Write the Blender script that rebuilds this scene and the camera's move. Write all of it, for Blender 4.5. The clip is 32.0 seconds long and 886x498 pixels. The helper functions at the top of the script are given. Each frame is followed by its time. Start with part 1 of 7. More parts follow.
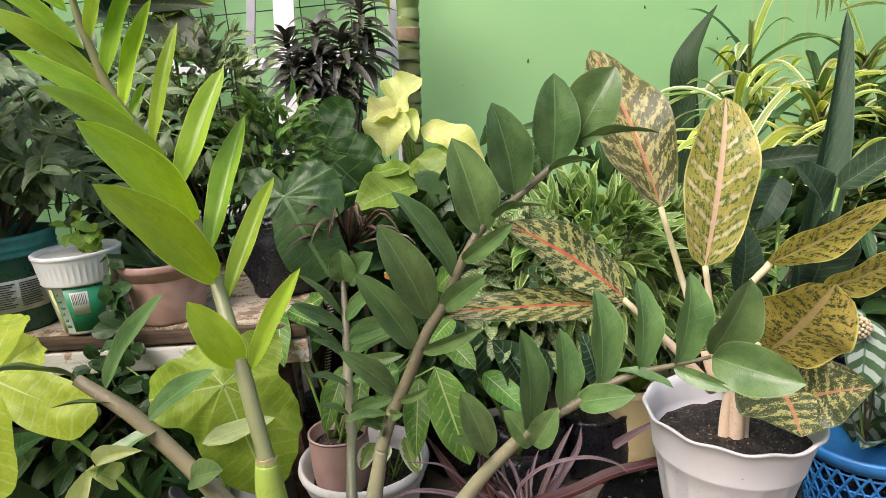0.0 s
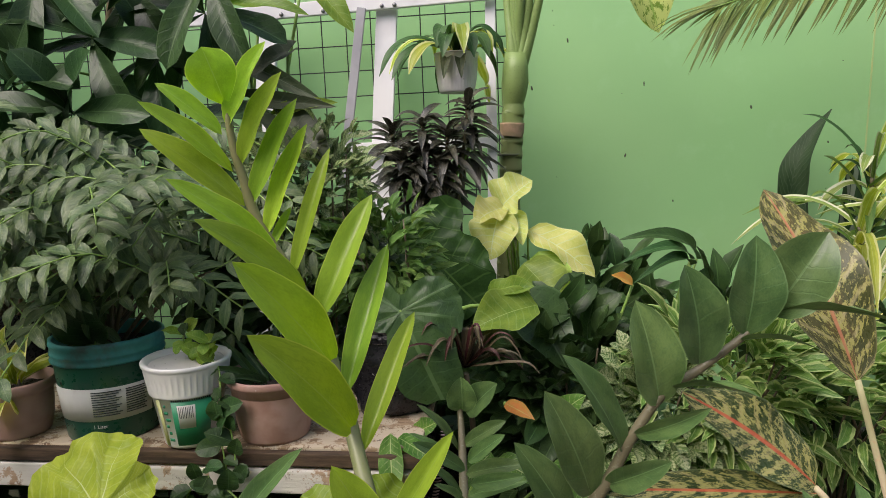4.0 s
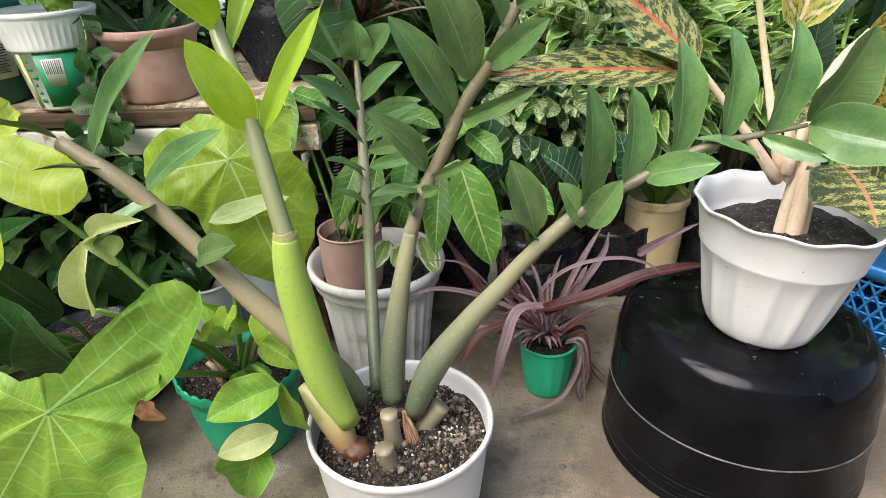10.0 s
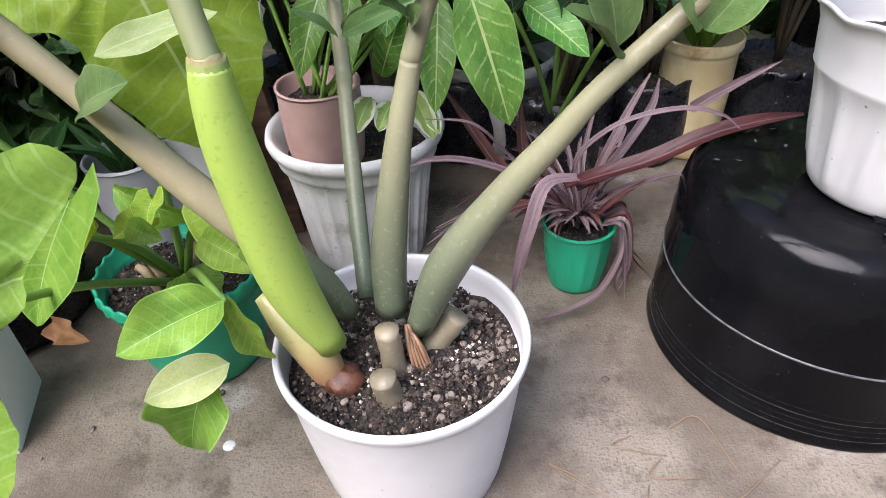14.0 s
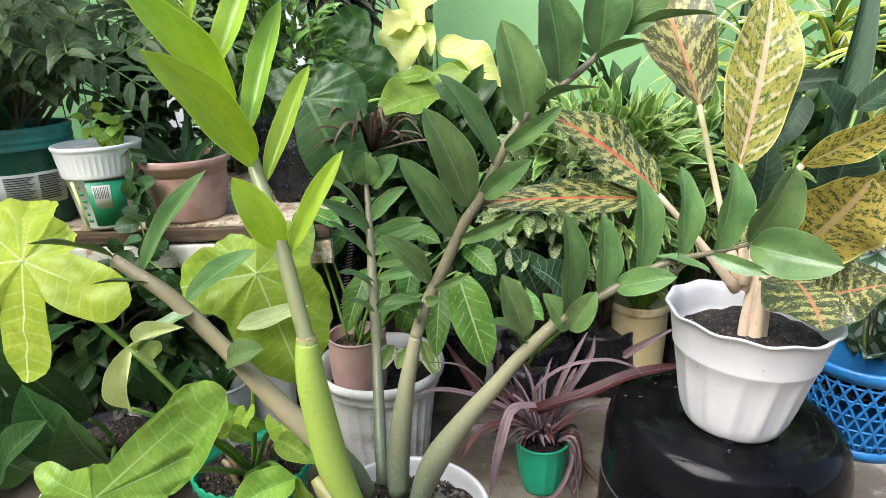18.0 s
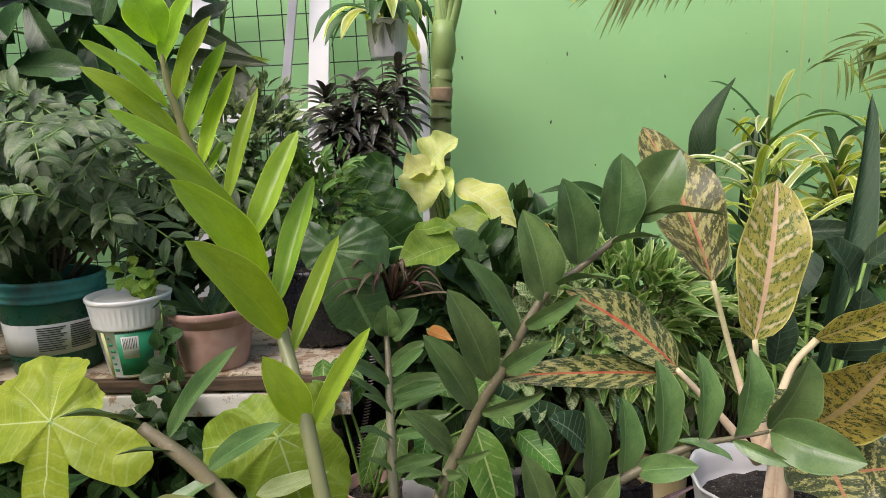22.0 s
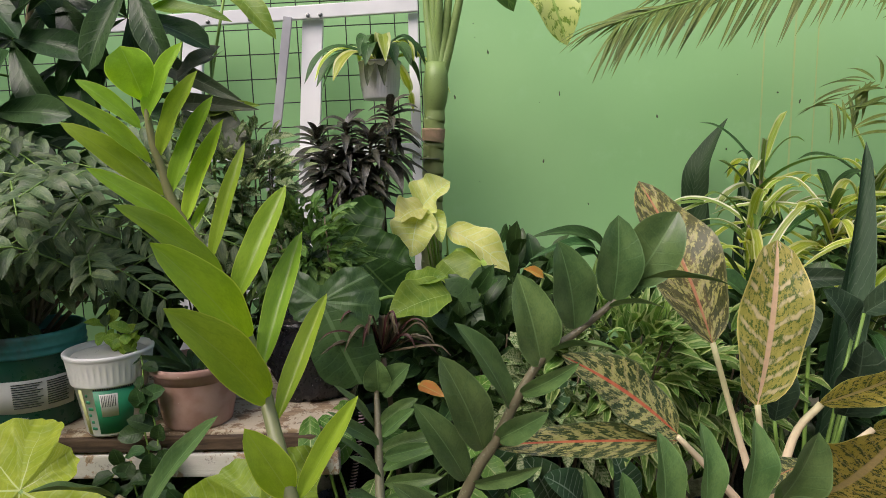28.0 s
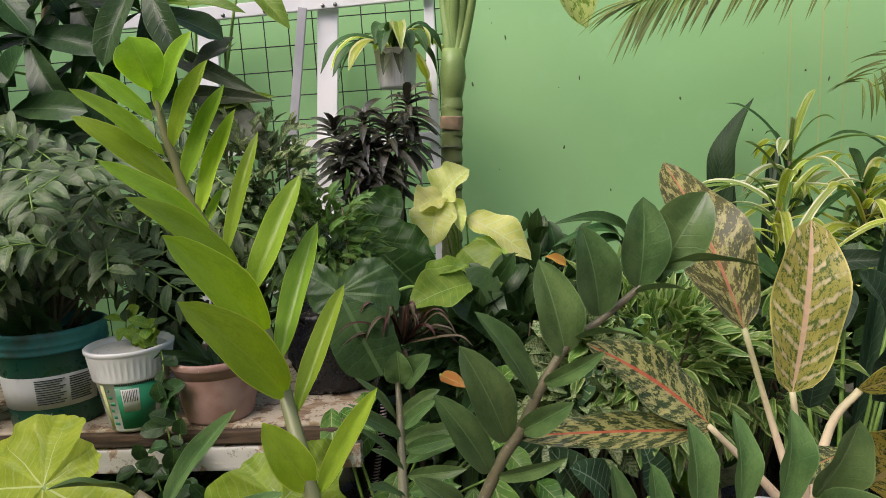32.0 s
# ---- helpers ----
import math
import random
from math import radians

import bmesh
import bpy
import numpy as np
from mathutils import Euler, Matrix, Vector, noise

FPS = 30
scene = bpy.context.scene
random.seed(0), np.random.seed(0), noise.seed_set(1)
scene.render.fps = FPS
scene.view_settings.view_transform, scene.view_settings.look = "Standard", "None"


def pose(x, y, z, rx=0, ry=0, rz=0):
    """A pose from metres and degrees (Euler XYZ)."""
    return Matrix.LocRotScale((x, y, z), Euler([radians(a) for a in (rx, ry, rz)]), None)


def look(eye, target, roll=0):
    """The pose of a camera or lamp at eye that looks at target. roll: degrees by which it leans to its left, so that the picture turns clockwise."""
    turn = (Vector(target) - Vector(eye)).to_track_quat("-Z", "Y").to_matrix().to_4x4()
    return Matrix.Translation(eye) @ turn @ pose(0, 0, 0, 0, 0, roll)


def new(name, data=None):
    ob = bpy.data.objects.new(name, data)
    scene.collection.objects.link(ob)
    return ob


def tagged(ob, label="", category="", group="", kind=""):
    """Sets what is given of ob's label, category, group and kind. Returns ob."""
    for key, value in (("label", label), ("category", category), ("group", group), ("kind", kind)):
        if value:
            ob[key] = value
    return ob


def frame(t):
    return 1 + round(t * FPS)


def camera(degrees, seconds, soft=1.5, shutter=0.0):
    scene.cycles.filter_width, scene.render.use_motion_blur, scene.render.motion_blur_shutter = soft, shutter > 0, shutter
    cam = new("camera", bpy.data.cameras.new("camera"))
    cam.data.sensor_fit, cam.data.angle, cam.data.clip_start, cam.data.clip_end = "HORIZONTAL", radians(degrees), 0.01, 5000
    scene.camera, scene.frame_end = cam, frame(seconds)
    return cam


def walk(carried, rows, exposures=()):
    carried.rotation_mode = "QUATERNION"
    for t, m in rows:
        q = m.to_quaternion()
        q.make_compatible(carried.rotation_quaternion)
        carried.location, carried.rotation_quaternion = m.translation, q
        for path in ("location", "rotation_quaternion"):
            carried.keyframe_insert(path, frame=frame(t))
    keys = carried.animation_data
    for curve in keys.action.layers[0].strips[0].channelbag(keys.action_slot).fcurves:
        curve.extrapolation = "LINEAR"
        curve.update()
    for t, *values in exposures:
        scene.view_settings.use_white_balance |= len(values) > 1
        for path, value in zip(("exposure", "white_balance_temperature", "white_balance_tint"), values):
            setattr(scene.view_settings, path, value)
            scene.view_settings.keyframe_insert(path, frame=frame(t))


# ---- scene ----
cam = camera(67.9, 32.0, soft=0.4)
METRES, EYE, TILT, LEAN, TURN = 1.6, 0.78, -14.0, 4.0, 0.0
ROWS = [
    (0.0, 0.0, 0.0, 0.0, 0.0, 0.0, -0.0),
    (0.5, -0.0027, 0.0085, 0.0123, 1.76, 1.46, -0.61),
    (1.0, -0.008, 0.0167, 0.0231, 3.13, 2.49, -1.02),
    (1.5, -0.0214, 0.0282, 0.0406, 4.98, 3.89, -2.13),
    (2.0, -0.0382, 0.0413, 0.0594, 5.78, 5.16, -2.83),
    (2.5, -0.0645, 0.0532, 0.0708, 5.35, 5.56, -2.96),
    (4.5, -0.0757, 0.0248, 0.0502, 3.23, 4.78, -4.0),
    (5.0, -0.064, 0.0113, 0.0412, 1.77, 4.43, -3.6),
    (5.5, -0.0552, 0.0015, 0.0338, 1.24, 4.03, -3.12),
    (6.0, -0.0509, -0.0084, 0.0239, 1.32, 3.4, -2.67),
    (6.5, -0.0451, -0.0226, 0.0115, 0.71, 2.9, -2.77),
    (7.0, -0.0383, -0.0256, 0.004, 0.49, 2.08, -2.27),
    (7.5, -0.0311, -0.0211, -0.0051, 0.16, 0.36, -1.44),
    (8.0, -0.0282, -0.0133, -0.0131, -0.08, -1.63, -1.44),
    (8.5, -0.0296, 0.0003, -0.0242, -0.49, -4.69, -1.51),
    (9.0, -0.0286, 0.0172, -0.0347, -1.04, -7.7, -1.39),
    (9.5, -0.0291, 0.0344, -0.0415, -0.93, -10.6, -1.44),
    (10.0, -0.0331, 0.0558, -0.0534, -1.04, -13.63, -1.79),
    (10.5, -0.0363, 0.0801, -0.0661, -0.58, -16.83, -2.29),
    (11.0, -0.0411, 0.1033, -0.0787, -1.7, -19.4, -2.21),
    (11.5, -0.0461, 0.1273, -0.0901, -2.23, -21.2, -1.71),
    (12.0, -0.0506, 0.1543, -0.0993, -2.95, -22.25, -1.65),
    (12.5, -0.0496, 0.1781, -0.1072, -3.36, -23.24, -1.27),
    (13.0, -0.0471, 0.201, -0.1146, -4.46, -24.25, -0.93),
    (13.5, -0.0473, 0.2072, -0.117, -4.03, -25.3, -0.9),
    (14.0, -0.0478, 0.1878, -0.1067, -3.54, -23.29, -0.7),
    (14.5, -0.0476, 0.162, -0.0962, -3.07, -20.72, -0.36),
    (15.0, -0.0479, 0.1319, -0.0834, -2.45, -17.47, -0.38),
    (15.5, -0.0462, 0.1024, -0.0726, -1.81, -14.74, -0.01),
    (17.5, -0.0365, 0.0106, -0.0476, -0.91, -6.7, -1.14),
    (18.0, -0.0379, -0.004, -0.0409, -1.38, -4.54, -1.63),
    (18.5, -0.0386, -0.0193, -0.0376, -0.77, -3.01, -1.55),
    (19.0, -0.0369, -0.0307, -0.0332, -0.34, -1.7, -1.45),
    (19.5, -0.0372, -0.0374, -0.026, -0.29, -0.54, -1.45),
    (20.0, -0.0375, -0.0397, -0.0203, -0.34, 0.76, -1.58),
    (20.5, -0.0382, -0.038, -0.0132, -0.89, 1.64, -1.82),
    (21.0, -0.0389, -0.0338, -0.005, -0.58, 2.44, -1.56),
    (21.5, -0.0433, -0.0272, 0.002, -0.56, 3.25, -1.89),
    (22.0, -0.0485, -0.0183, 0.0111, -0.47, 4.02, -2.39),
    (22.5, -0.0543, -0.0063, 0.0219, -0.36, 4.79, -2.42),
    (23.0, -0.0563, 0.0022, 0.0279, 0.54, 4.48, -2.65),
    (23.5, -0.0486, 0.0052, 0.0341, 1.82, 5.06, -2.82),
    (24.0, -0.0404, 0.0085, 0.0354, 3.1, 5.27, -2.38),
    (24.5, -0.0408, 0.0085, 0.0364, 3.28, 5.53, -2.23),
    (25.0, -0.0541, 0.0047, 0.0404, 2.05, 6.21, -2.41),
    (25.5, -0.0676, 0.0054, 0.0434, -0.52, 6.54, -2.49),
    (27.5, -0.0577, -0.0039, 0.0412, -1.8, 7.31, -2.85),
    (28.0, -0.0489, -0.0046, 0.0358, -1.14, 6.47, -2.44),
    (28.5, -0.0452, -0.0145, 0.0318, -1.73, 6.75, -2.01),
    (29.0, -0.0426, -0.0239, 0.0244, -3.24, 6.2, -1.49),
    (29.5, -0.0443, -0.0272, 0.0158, -3.94, 5.11, -1.4),
    (30.0, -0.0405, -0.0254, 0.013, -3.47, 4.71, -0.84),
    (30.5, -0.0355, -0.0183, 0.0096, -2.85, 3.59, -0.44),
    (31.0, -0.0363, -0.0098, 0.0124, -1.9, 3.36, -0.51),
    (31.5, -0.0421, -0.0017, 0.0237, -0.45, 4.55, -1.28),
    (32.0, -0.0465, 0.008, 0.0349, 0.87, 5.61, -1.51),
]
EXPOSURES = [(0.0, 0.84, 6700, 18), (1.0, 0.65, 6700, 18), (2.0, 0.33, 6750, 17), (6.0, 0.20, 6750, 17), (7.0, 0.46, 6750, 15), (8.0, 0.76, 6700, 15), (9.0, 0.98, 6500, 12), (10.0, 1.16, 6450, 10), (11.0, 1.2, 6300, 15), (12.0, 1.28, 6050, 16), (13.0, 1.25, 6050, 18), (14.0, 1.38, 6000, 19), (15.0, 1.52, 5800, 19), (18.0, 1.22, 6200, 11),
             (19.0, 1.02, 6100, 17), (20.0, 0.98, 6100, 17), (21.0, 0.70, 6400, 17), (23.0, 0.38, 6700, 17), (25.0, 0.28, 6750, 17), (29.0, 0.12, 6750, 17), (32.0, 0.19, 6750, 17)]
walk(cam, [(t, pose(0, 0, EYE, TILT, LEAN, TURN) @ pose(METRES * x, METRES * y, METRES * z, 90 + pitch, roll, yaw)) for t, x, y, z, yaw, pitch, roll in ROWS], EXPOSURES)

# ---- light: soft daylight from an overcast sky ----
world = bpy.data.worlds.new("sky")
scene.world = world
world.use_nodes = True
sky = world.node_tree.nodes.new("ShaderNodeTexSky")
sky.sky_type, sky.sun_disc = "NISHITA", False
sky.sun_elevation, sky.sun_rotation = radians(49), radians(224)
sky.air_density, sky.dust_density, sky.ozone_density = 1.0, 4.0, 1.0
back = world.node_tree.nodes["Background"]
back.inputs["Strength"].default_value = 0.15
world.node_tree.links.new(sky.outputs[0], back.inputs["Color"])
sun = new("sun", bpy.data.lights.new("sun", "SUN"))
sun.data.energy, sun.data.angle, sun.data.color = 2.7, radians(50), (1.0, 0.99, 0.98)
sun.matrix_world = look((-2.0, -1.2, 3.3), (0, 0.9, 0))

import itertools

# ---- materials ----
class Graph:
    """A small helper to write node materials."""

    def __init__(self, name):
        self.mat = bpy.data.materials.new(name)
        self.mat.use_nodes = True
        self.tree = self.mat.node_tree
        self.shader = self.tree.nodes["Principled BSDF"]
        self.out = self.tree.nodes["Material Output"]

    def put(self, socket, value):
        if isinstance(value, bpy.types.NodeSocket):
            self.tree.links.new(value, socket)
        elif isinstance(value, tuple) and len(value) == 3 and socket.type == "RGBA":
            socket.default_value = (*value, 1)
        else:
            socket.default_value = value

    def node(self, kind, *values, **named):
        n = self.tree.nodes.new("ShaderNode" + kind)
        for s, v in zip(n.inputs, values):
            if v is not None:
                self.put(s, v)
        for k, v in named.items():
            self.put(n.inputs[k.replace("_", " ")], v)
        return n

    def math(self, op, a, b=0.0, c=0.0):
        n = self.node("Math", a, b, c)
        n.operation = op
        return n.outputs[0]

    def ramp(self, x, lo, hi, to_lo=0.0, to_hi=1.0):
        n = self.node("MapRange", x, lo, hi, to_lo, to_hi)
        n.interpolation_type = "SMOOTHSTEP"
        return n.outputs[0]

    def mix(self, fac, a, b):
        n = self.tree.nodes.new("ShaderNodeMix")
        n.data_type = "RGBA"
        self.put(n.inputs[0], fac), self.put(n.inputs[6], a), self.put(n.inputs[7], b)
        return n.outputs[2]

    def noise(self, vec, scale, detail=3.0, rough=0.55, dims="3D"):
        n = self.node("TexNoise", Vector=vec, Scale=scale, Detail=detail, Roughness=rough)
        return n.outputs[0]

    def bump(self, height, strength, distance=0.002):
        n = self.node("Bump", Strength=strength, Distance=distance, Height=height)
        self.put(self.shader.inputs["Normal"], n.outputs[0])
        return n.outputs[0]

    def coord(self, which="Object"):
        return self.node("TexCoord").outputs[which]

    def set(self, **named):
        for k, v in named.items():
            self.put(self.shader.inputs[k.replace("_", " ")], v)
        return self.mat


def leaf_material(name, dark, light, rib, vein=None, vein_amount=0.3, veins=9.0, rib_width=0.06, mottle=None, mottle_at=0.55, mottle_scale=6.0,
                  vein_from=0.88, sway=0.06, glow=None, through_light=0.35, gloss=0.42, rough=0.42, coat=0.0, island=False, edge=None, stripe=None, centre=None, margin=0.35):
    """A leaf: blade colour varied at two scales, midrib, side veins, mottling, light through the blade."""
    g = Graph(name)
    dark, light = ((c[0] * 1.22, c[1], c[2]) for c in (dark, light))
    uv = g.coord("UV")
    sep = g.node("SeparateXYZ", uv).outputs
    u, a = sep[1], g.math("MULTIPLY", g.math("ABSOLUTE", g.math("SUBTRACT", sep[0], 0.5)), 2.0)
    chance = g.node("NewGeometry").outputs["Random Per Island"] if island else g.node("ObjectInfo").outputs["Random"]
    shift = g.node("CombineXYZ", g.math("MULTIPLY", chance, 37.0), g.math("MULTIPLY", chance, 91.0), chance).outputs[0]
    here = g.node("VectorMath", uv, shift).outputs[0]
    broad, fine = g.noise(here, 3.0), g.noise(here, 34.0, 5.0, 0.65)
    col = g.mix(g.ramp(g.math("ADD", g.math("MULTIPLY", broad, 0.6), g.math("MULTIPLY", fine, 0.4)), 0.34, 0.66), dark, light)
    stray = g.math("MULTIPLY", g.math("SUBTRACT", g.noise(here, 6.0, 2.0), 0.5), sway)
    along = g.math("ADD", stray, g.math("SUBTRACT", u, g.math("MULTIPLY", a, 0.16)))
    lines = g.math("SINE", g.math("MULTIPLY", along, veins * 6.2832))
    line = g.ramp(lines, vein_from, 1.0)
    if centre:
        soft = g.math("ADD", a, g.math("MULTIPLY", g.math("SUBTRACT", g.noise(here, 9.0), 0.5), 0.9))
        col = g.mix(g.ramp(soft, 0.05, 0.42, 0.75, 0.0), col, centre)
    if edge:
        ragged = g.math("ADD", a, g.math("MULTIPLY", g.math("SUBTRACT", g.noise(here, 5.0), 0.5), 0.9))
        col = g.mix(g.ramp(ragged, 0.6, 0.72), col, edge)
    if stripe:
        col = g.mix(g.math("MULTIPLY", g.ramp(lines, -0.1, 0.35), g.ramp(a, 0.82, 0.92, 1.0, 0.0)), col, stripe)
    if mottle:
        flow = g.node("CombineXYZ", g.math("ADD", g.math("MULTIPLY", along, mottle_scale * 1.8), g.math("MULTIPLY", chance, 37.0)),
                      g.math("MULTIPLY", sep[0], mottle_scale * 0.9), chance).outputs[0]
        patches = g.math("ADD", g.math("MULTIPLY", g.noise(flow, 1.0, 6.0, 0.72), 0.74), g.math("MULTIPLY", g.noise(here, mottle_scale * 6.0, 3.0, 0.6), 0.26))
        near_vein = g.math("MULTIPLY", g.math("ADD", lines, 1.0), 0.035)
        inner = g.math("MULTIPLY", g.math("SUBTRACT", 1.0, a), 0.05)
        col = g.mix(g.ramp(g.math("ADD", g.math("ADD", patches, near_vein), inner), mottle_at, mottle_at + 0.05), col, mottle)
    if vein:
        if vein_from < 0.75:
            line = g.math("MULTIPLY", line, g.ramp(g.noise(here, 11.0, 4.0, 0.6), 0.36, 0.56))
        col = g.mix(g.math("MULTIPLY", line, g.math("MULTIPLY", g.ramp(a, 0.75, 1.0, 1.0, 0.2), vein_amount)), col, vein)
    mid = g.ramp(a, rib_width * 0.6, rib_width, 1.0, 0.0)
    col = g.mix(g.math("MULTIPLY", mid, 0.85), col, rib)
    pale = tuple(min(0.8, c * 1.7 + 0.06) for c in light)
    col = g.mix(g.ramp(a, 0.93, 0.985, 0.0, margin), col, pale)
    tone = g.node("HueSaturation", Hue=g.ramp(chance, 0.0, 1.0, 0.488, 0.512), Saturation=0.96, Value=g.ramp(g.math("FRACT", g.math("MULTIPLY", chance, 7.31)), 0.0, 1.0, 0.78, 1.2), Color=col).outputs[0]
    g.bump(g.math("ADD", g.math("ADD", g.math("MULTIPLY", line, -0.5), g.math("MULTIPLY", lines, 0.22)), g.math("ADD", g.math("MULTIPLY", mid, -0.8), g.math("MULTIPLY", fine, 0.16))), min(0.4, 0.12 + vein_amount * 0.6), 0.0015)
    g.set(Base_Color=tone, Roughness=g.ramp(fine, 0.3, 0.7, rough - 0.08, rough + 0.1), IOR=1.42, Specular_IOR_Level=gloss, Coat_Weight=coat, Coat_Roughness=0.16)
    if through_light:
        lit = g.node("HueSaturation", Hue=0.49, Saturation=1.1, Value=1.25, Color=glow or tone).outputs[0] if not glow else g.mix(0.5, tone, glow)
        trans = g.node("BsdfTranslucent", lit).outputs[0]
        both = g.node("MixShader", through_light, g.shader.outputs[0], trans).outputs[0]
        g.tree.links.new(both, g.out.inputs[0])
    return g.mat


def plain_material(name, colour, other, scale=20.0, rough=0.5, metal=0.0, bump=0.2, dirt=None, dirt_at=0.6, dirt_scale=7.0, specks=None, speck_at=0.7, speck_scale=160.0, gloss=0.5):
    """Plastic, paint, clay, metal: two tones, dirt blotches, specks and fine relief."""
    g = Graph(name)
    p = g.coord("Object")
    n1, n2 = g.noise(p, scale), g.noise(p, scale * 9, 4.0)
    col = g.mix(g.ramp(n1, 0.35, 0.65), colour, other)
    if dirt:
        stain = g.noise(p, dirt_scale, 6.0, 0.65)
        col = g.mix(g.ramp(stain, dirt_at, dirt_at + 0.14, 0.0, 0.85), col, dirt)
    if specks:
        col = g.mix(g.ramp(g.noise(p, speck_scale, 2.0), speck_at, speck_at + 0.04), col, specks)
    g.bump(n2, bump, 0.001)
    return g.set(Base_Color=col, Roughness=g.ramp(n2, 0.3, 0.7, rough - 0.07, rough + 0.09), Metallic=metal, Specular_IOR_Level=gloss)


def stem_material(name, low, high, z0, z1, rough=0.45, ring=None, top=None, z2=0.45, z3=0.55):
    g = Graph(name)
    p = g.coord("Object")
    z = g.node("SeparateXYZ", p).outputs[2]
    col = g.mix(g.ramp(z, z0, z1), low, high)
    if top:
        col = g.mix(g.ramp(z, z2, z3), col, top)
    fleck = g.noise(p, 220.0, 4.0)
    streak = g.noise(g.node("VectorMath", p, (1.0, 1.0, 0.12)).outputs[0], 90.0)
    col = g.mix(g.ramp(fleck, 0.55, 0.72, 0.0, 0.4), col, ring or tuple(c * 0.55 for c in low))
    g.bump(g.math("ADD", fleck, streak), 0.2, 0.001)
    return g.set(Base_Color=col, Roughness=rough)


ZZ_LEAF = leaf_material("zz_leaf_green", (0.05, 0.128, 0.036), (0.1, 0.21, 0.06), (0.16, 0.28, 0.1), (0.11, 0.22, 0.08), 0.2, 7, 0.04, gloss=0.5, rough=0.36, through_light=0.12, coat=0.22)
ZZ_LIME = leaf_material("zz_leaf_lime", (0.2, 0.43, 0.024), (0.29, 0.57, 0.036), (0.34, 0.53, 0.07), (0.32, 0.5, 0.05), 0.04, 7, 0.03, rough=0.36, coat=0.3, through_light=0.42, margin=0.7)
AG_LEAF_M = leaf_material("aglaonema_leaf", (0.2, 0.25, 0.045), (0.31, 0.33, 0.075), (0.62, 0.42, 0.27), (0.56, 0.47, 0.26), 0.85, 9, 0.1, vein_from=0.35, sway=0.09, mottle=(0.07, 0.115, 0.02), mottle_at=0.55, mottle_scale=15.0, rough=0.4, through_light=0.3, margin=0.6)
AG_RED_M = leaf_material("aglaonema_red_rib_leaf", (0.028, 0.06, 0.018), (0.06, 0.1, 0.034), (0.62, 0.1, 0.05), (0.45, 0.38, 0.17), 0.5, 9, 0.085, vein_from=0.6, sway=0.06, mottle=(0.4, 0.38, 0.13), mottle_at=0.545, mottle_scale=16.0, rough=0.3, through_light=0.2, margin=0.5)
AG_UNDER_M = leaf_material("aglaonema_leaf_underside", (0.34, 0.36, 0.05), (0.46, 0.46, 0.1), (0.6, 0.46, 0.18), (0.5, 0.42, 0.16), 0.4, 9, 0.1, sway=0.06, mottle=(0.06, 0.085, 0.018), mottle_at=0.56, mottle_scale=16.0, rough=0.42, through_light=0.35, margin=0.7)
AG_BACK_M = leaf_material("aglaonema_pink_heart_leaf", (0.05, 0.07, 0.022), (0.09, 0.105, 0.035), (0.58, 0.2, 0.11), (0.46, 0.38, 0.19), 0.6, 9, 0.06, vein_from=0.6, sway=0.06, mottle=(0.42, 0.38, 0.12), mottle_at=0.56, mottle_scale=18.0, centre=(0.16, 0.11, 0.04), rough=0.32, through_light=0.25, margin=0.5)
AG_DARK_M = leaf_material("aglaonema_dark_leaf", (0.03, 0.055, 0.025), (0.06, 0.095, 0.04), (0.45, 0.2, 0.1), (0.3, 0.3, 0.16), 0.4, 8, 0.05, vein_from=0.7, sway=0.06, mottle=(0.4, 0.38, 0.12), mottle_at=0.575, mottle_scale=17.0, rough=0.3, through_light=0.2, margin=0.5)
LIME_SYNG = leaf_material("syngonium_lime_leaf", (0.2, 0.37, 0.02), (0.31, 0.5, 0.045), (0.55, 0.66, 0.28), (0.52, 0.64, 0.27), 0.2, 9, 0.02, vein_from=0.75, sway=0.08, rough=0.42, through_light=0.4)
MID_SYNG = leaf_material("syngonium_green_leaf", (0.102, 0.255, 0.021), (0.196, 0.365, 0.043), (0.36, 0.52, 0.14), (0.34, 0.5, 0.15), 0.28, 9, 0.018, vein_from=0.8, sway=0.05, rough=0.4, through_light=0.35)
DEEP = leaf_material("dark_glossy_leaf", (0.018, 0.06, 0.02), (0.035, 0.101, 0.028), (0.08, 0.16, 0.06), (0.06, 0.13, 0.05), 0.35, 9, 0.05, rough=0.34, through_light=0.18)
SAGE = leaf_material("grey_green_leaf", (0.035, 0.095, 0.032), (0.11, 0.2, 0.07), (0.15, 0.21, 0.1), (0.12, 0.18, 0.09), 0.3, 8, 0.06, rough=0.36, gloss=0.5, through_light=0.22, island=True)
BUSH_M = leaf_material("light_green_small_leaf", (0.05, 0.15, 0.025), (0.13, 0.29, 0.05), (0.24, 0.36, 0.12), (0.2, 0.33, 0.1), 0.35, 6, 0.07, edge=(0.36, 0.45, 0.16), rough=0.42, through_light=0.3, island=True)
VARIEG_M = leaf_material("variegated_small_leaf", (0.045, 0.12, 0.03), (0.1, 0.21, 0.055), (0.3, 0.38, 0.2), mottle=(0.34, 0.4, 0.2), mottle_at=0.54, rough=0.4, through_light=0.25, island=True)
# The lighter grey tone paints in the sheen of the near-black leaves.
BLACK_M = leaf_material("black_leaf_sheen_tint", (0.018, 0.024, 0.014), (0.07, 0.078, 0.052), (0.1, 0.1, 0.08), rough=0.3, through_light=0.05, gloss=1.0)
VEINED_M = leaf_material("white_veined_leaf", (0.04, 0.17, 0.022), (0.1, 0.28, 0.04), (0.38, 0.5, 0.18), (0.36, 0.48, 0.18), 0.5, 9, 0.06, vein_from=0.72, sway=0.05, rough=0.42, through_light=0.3)
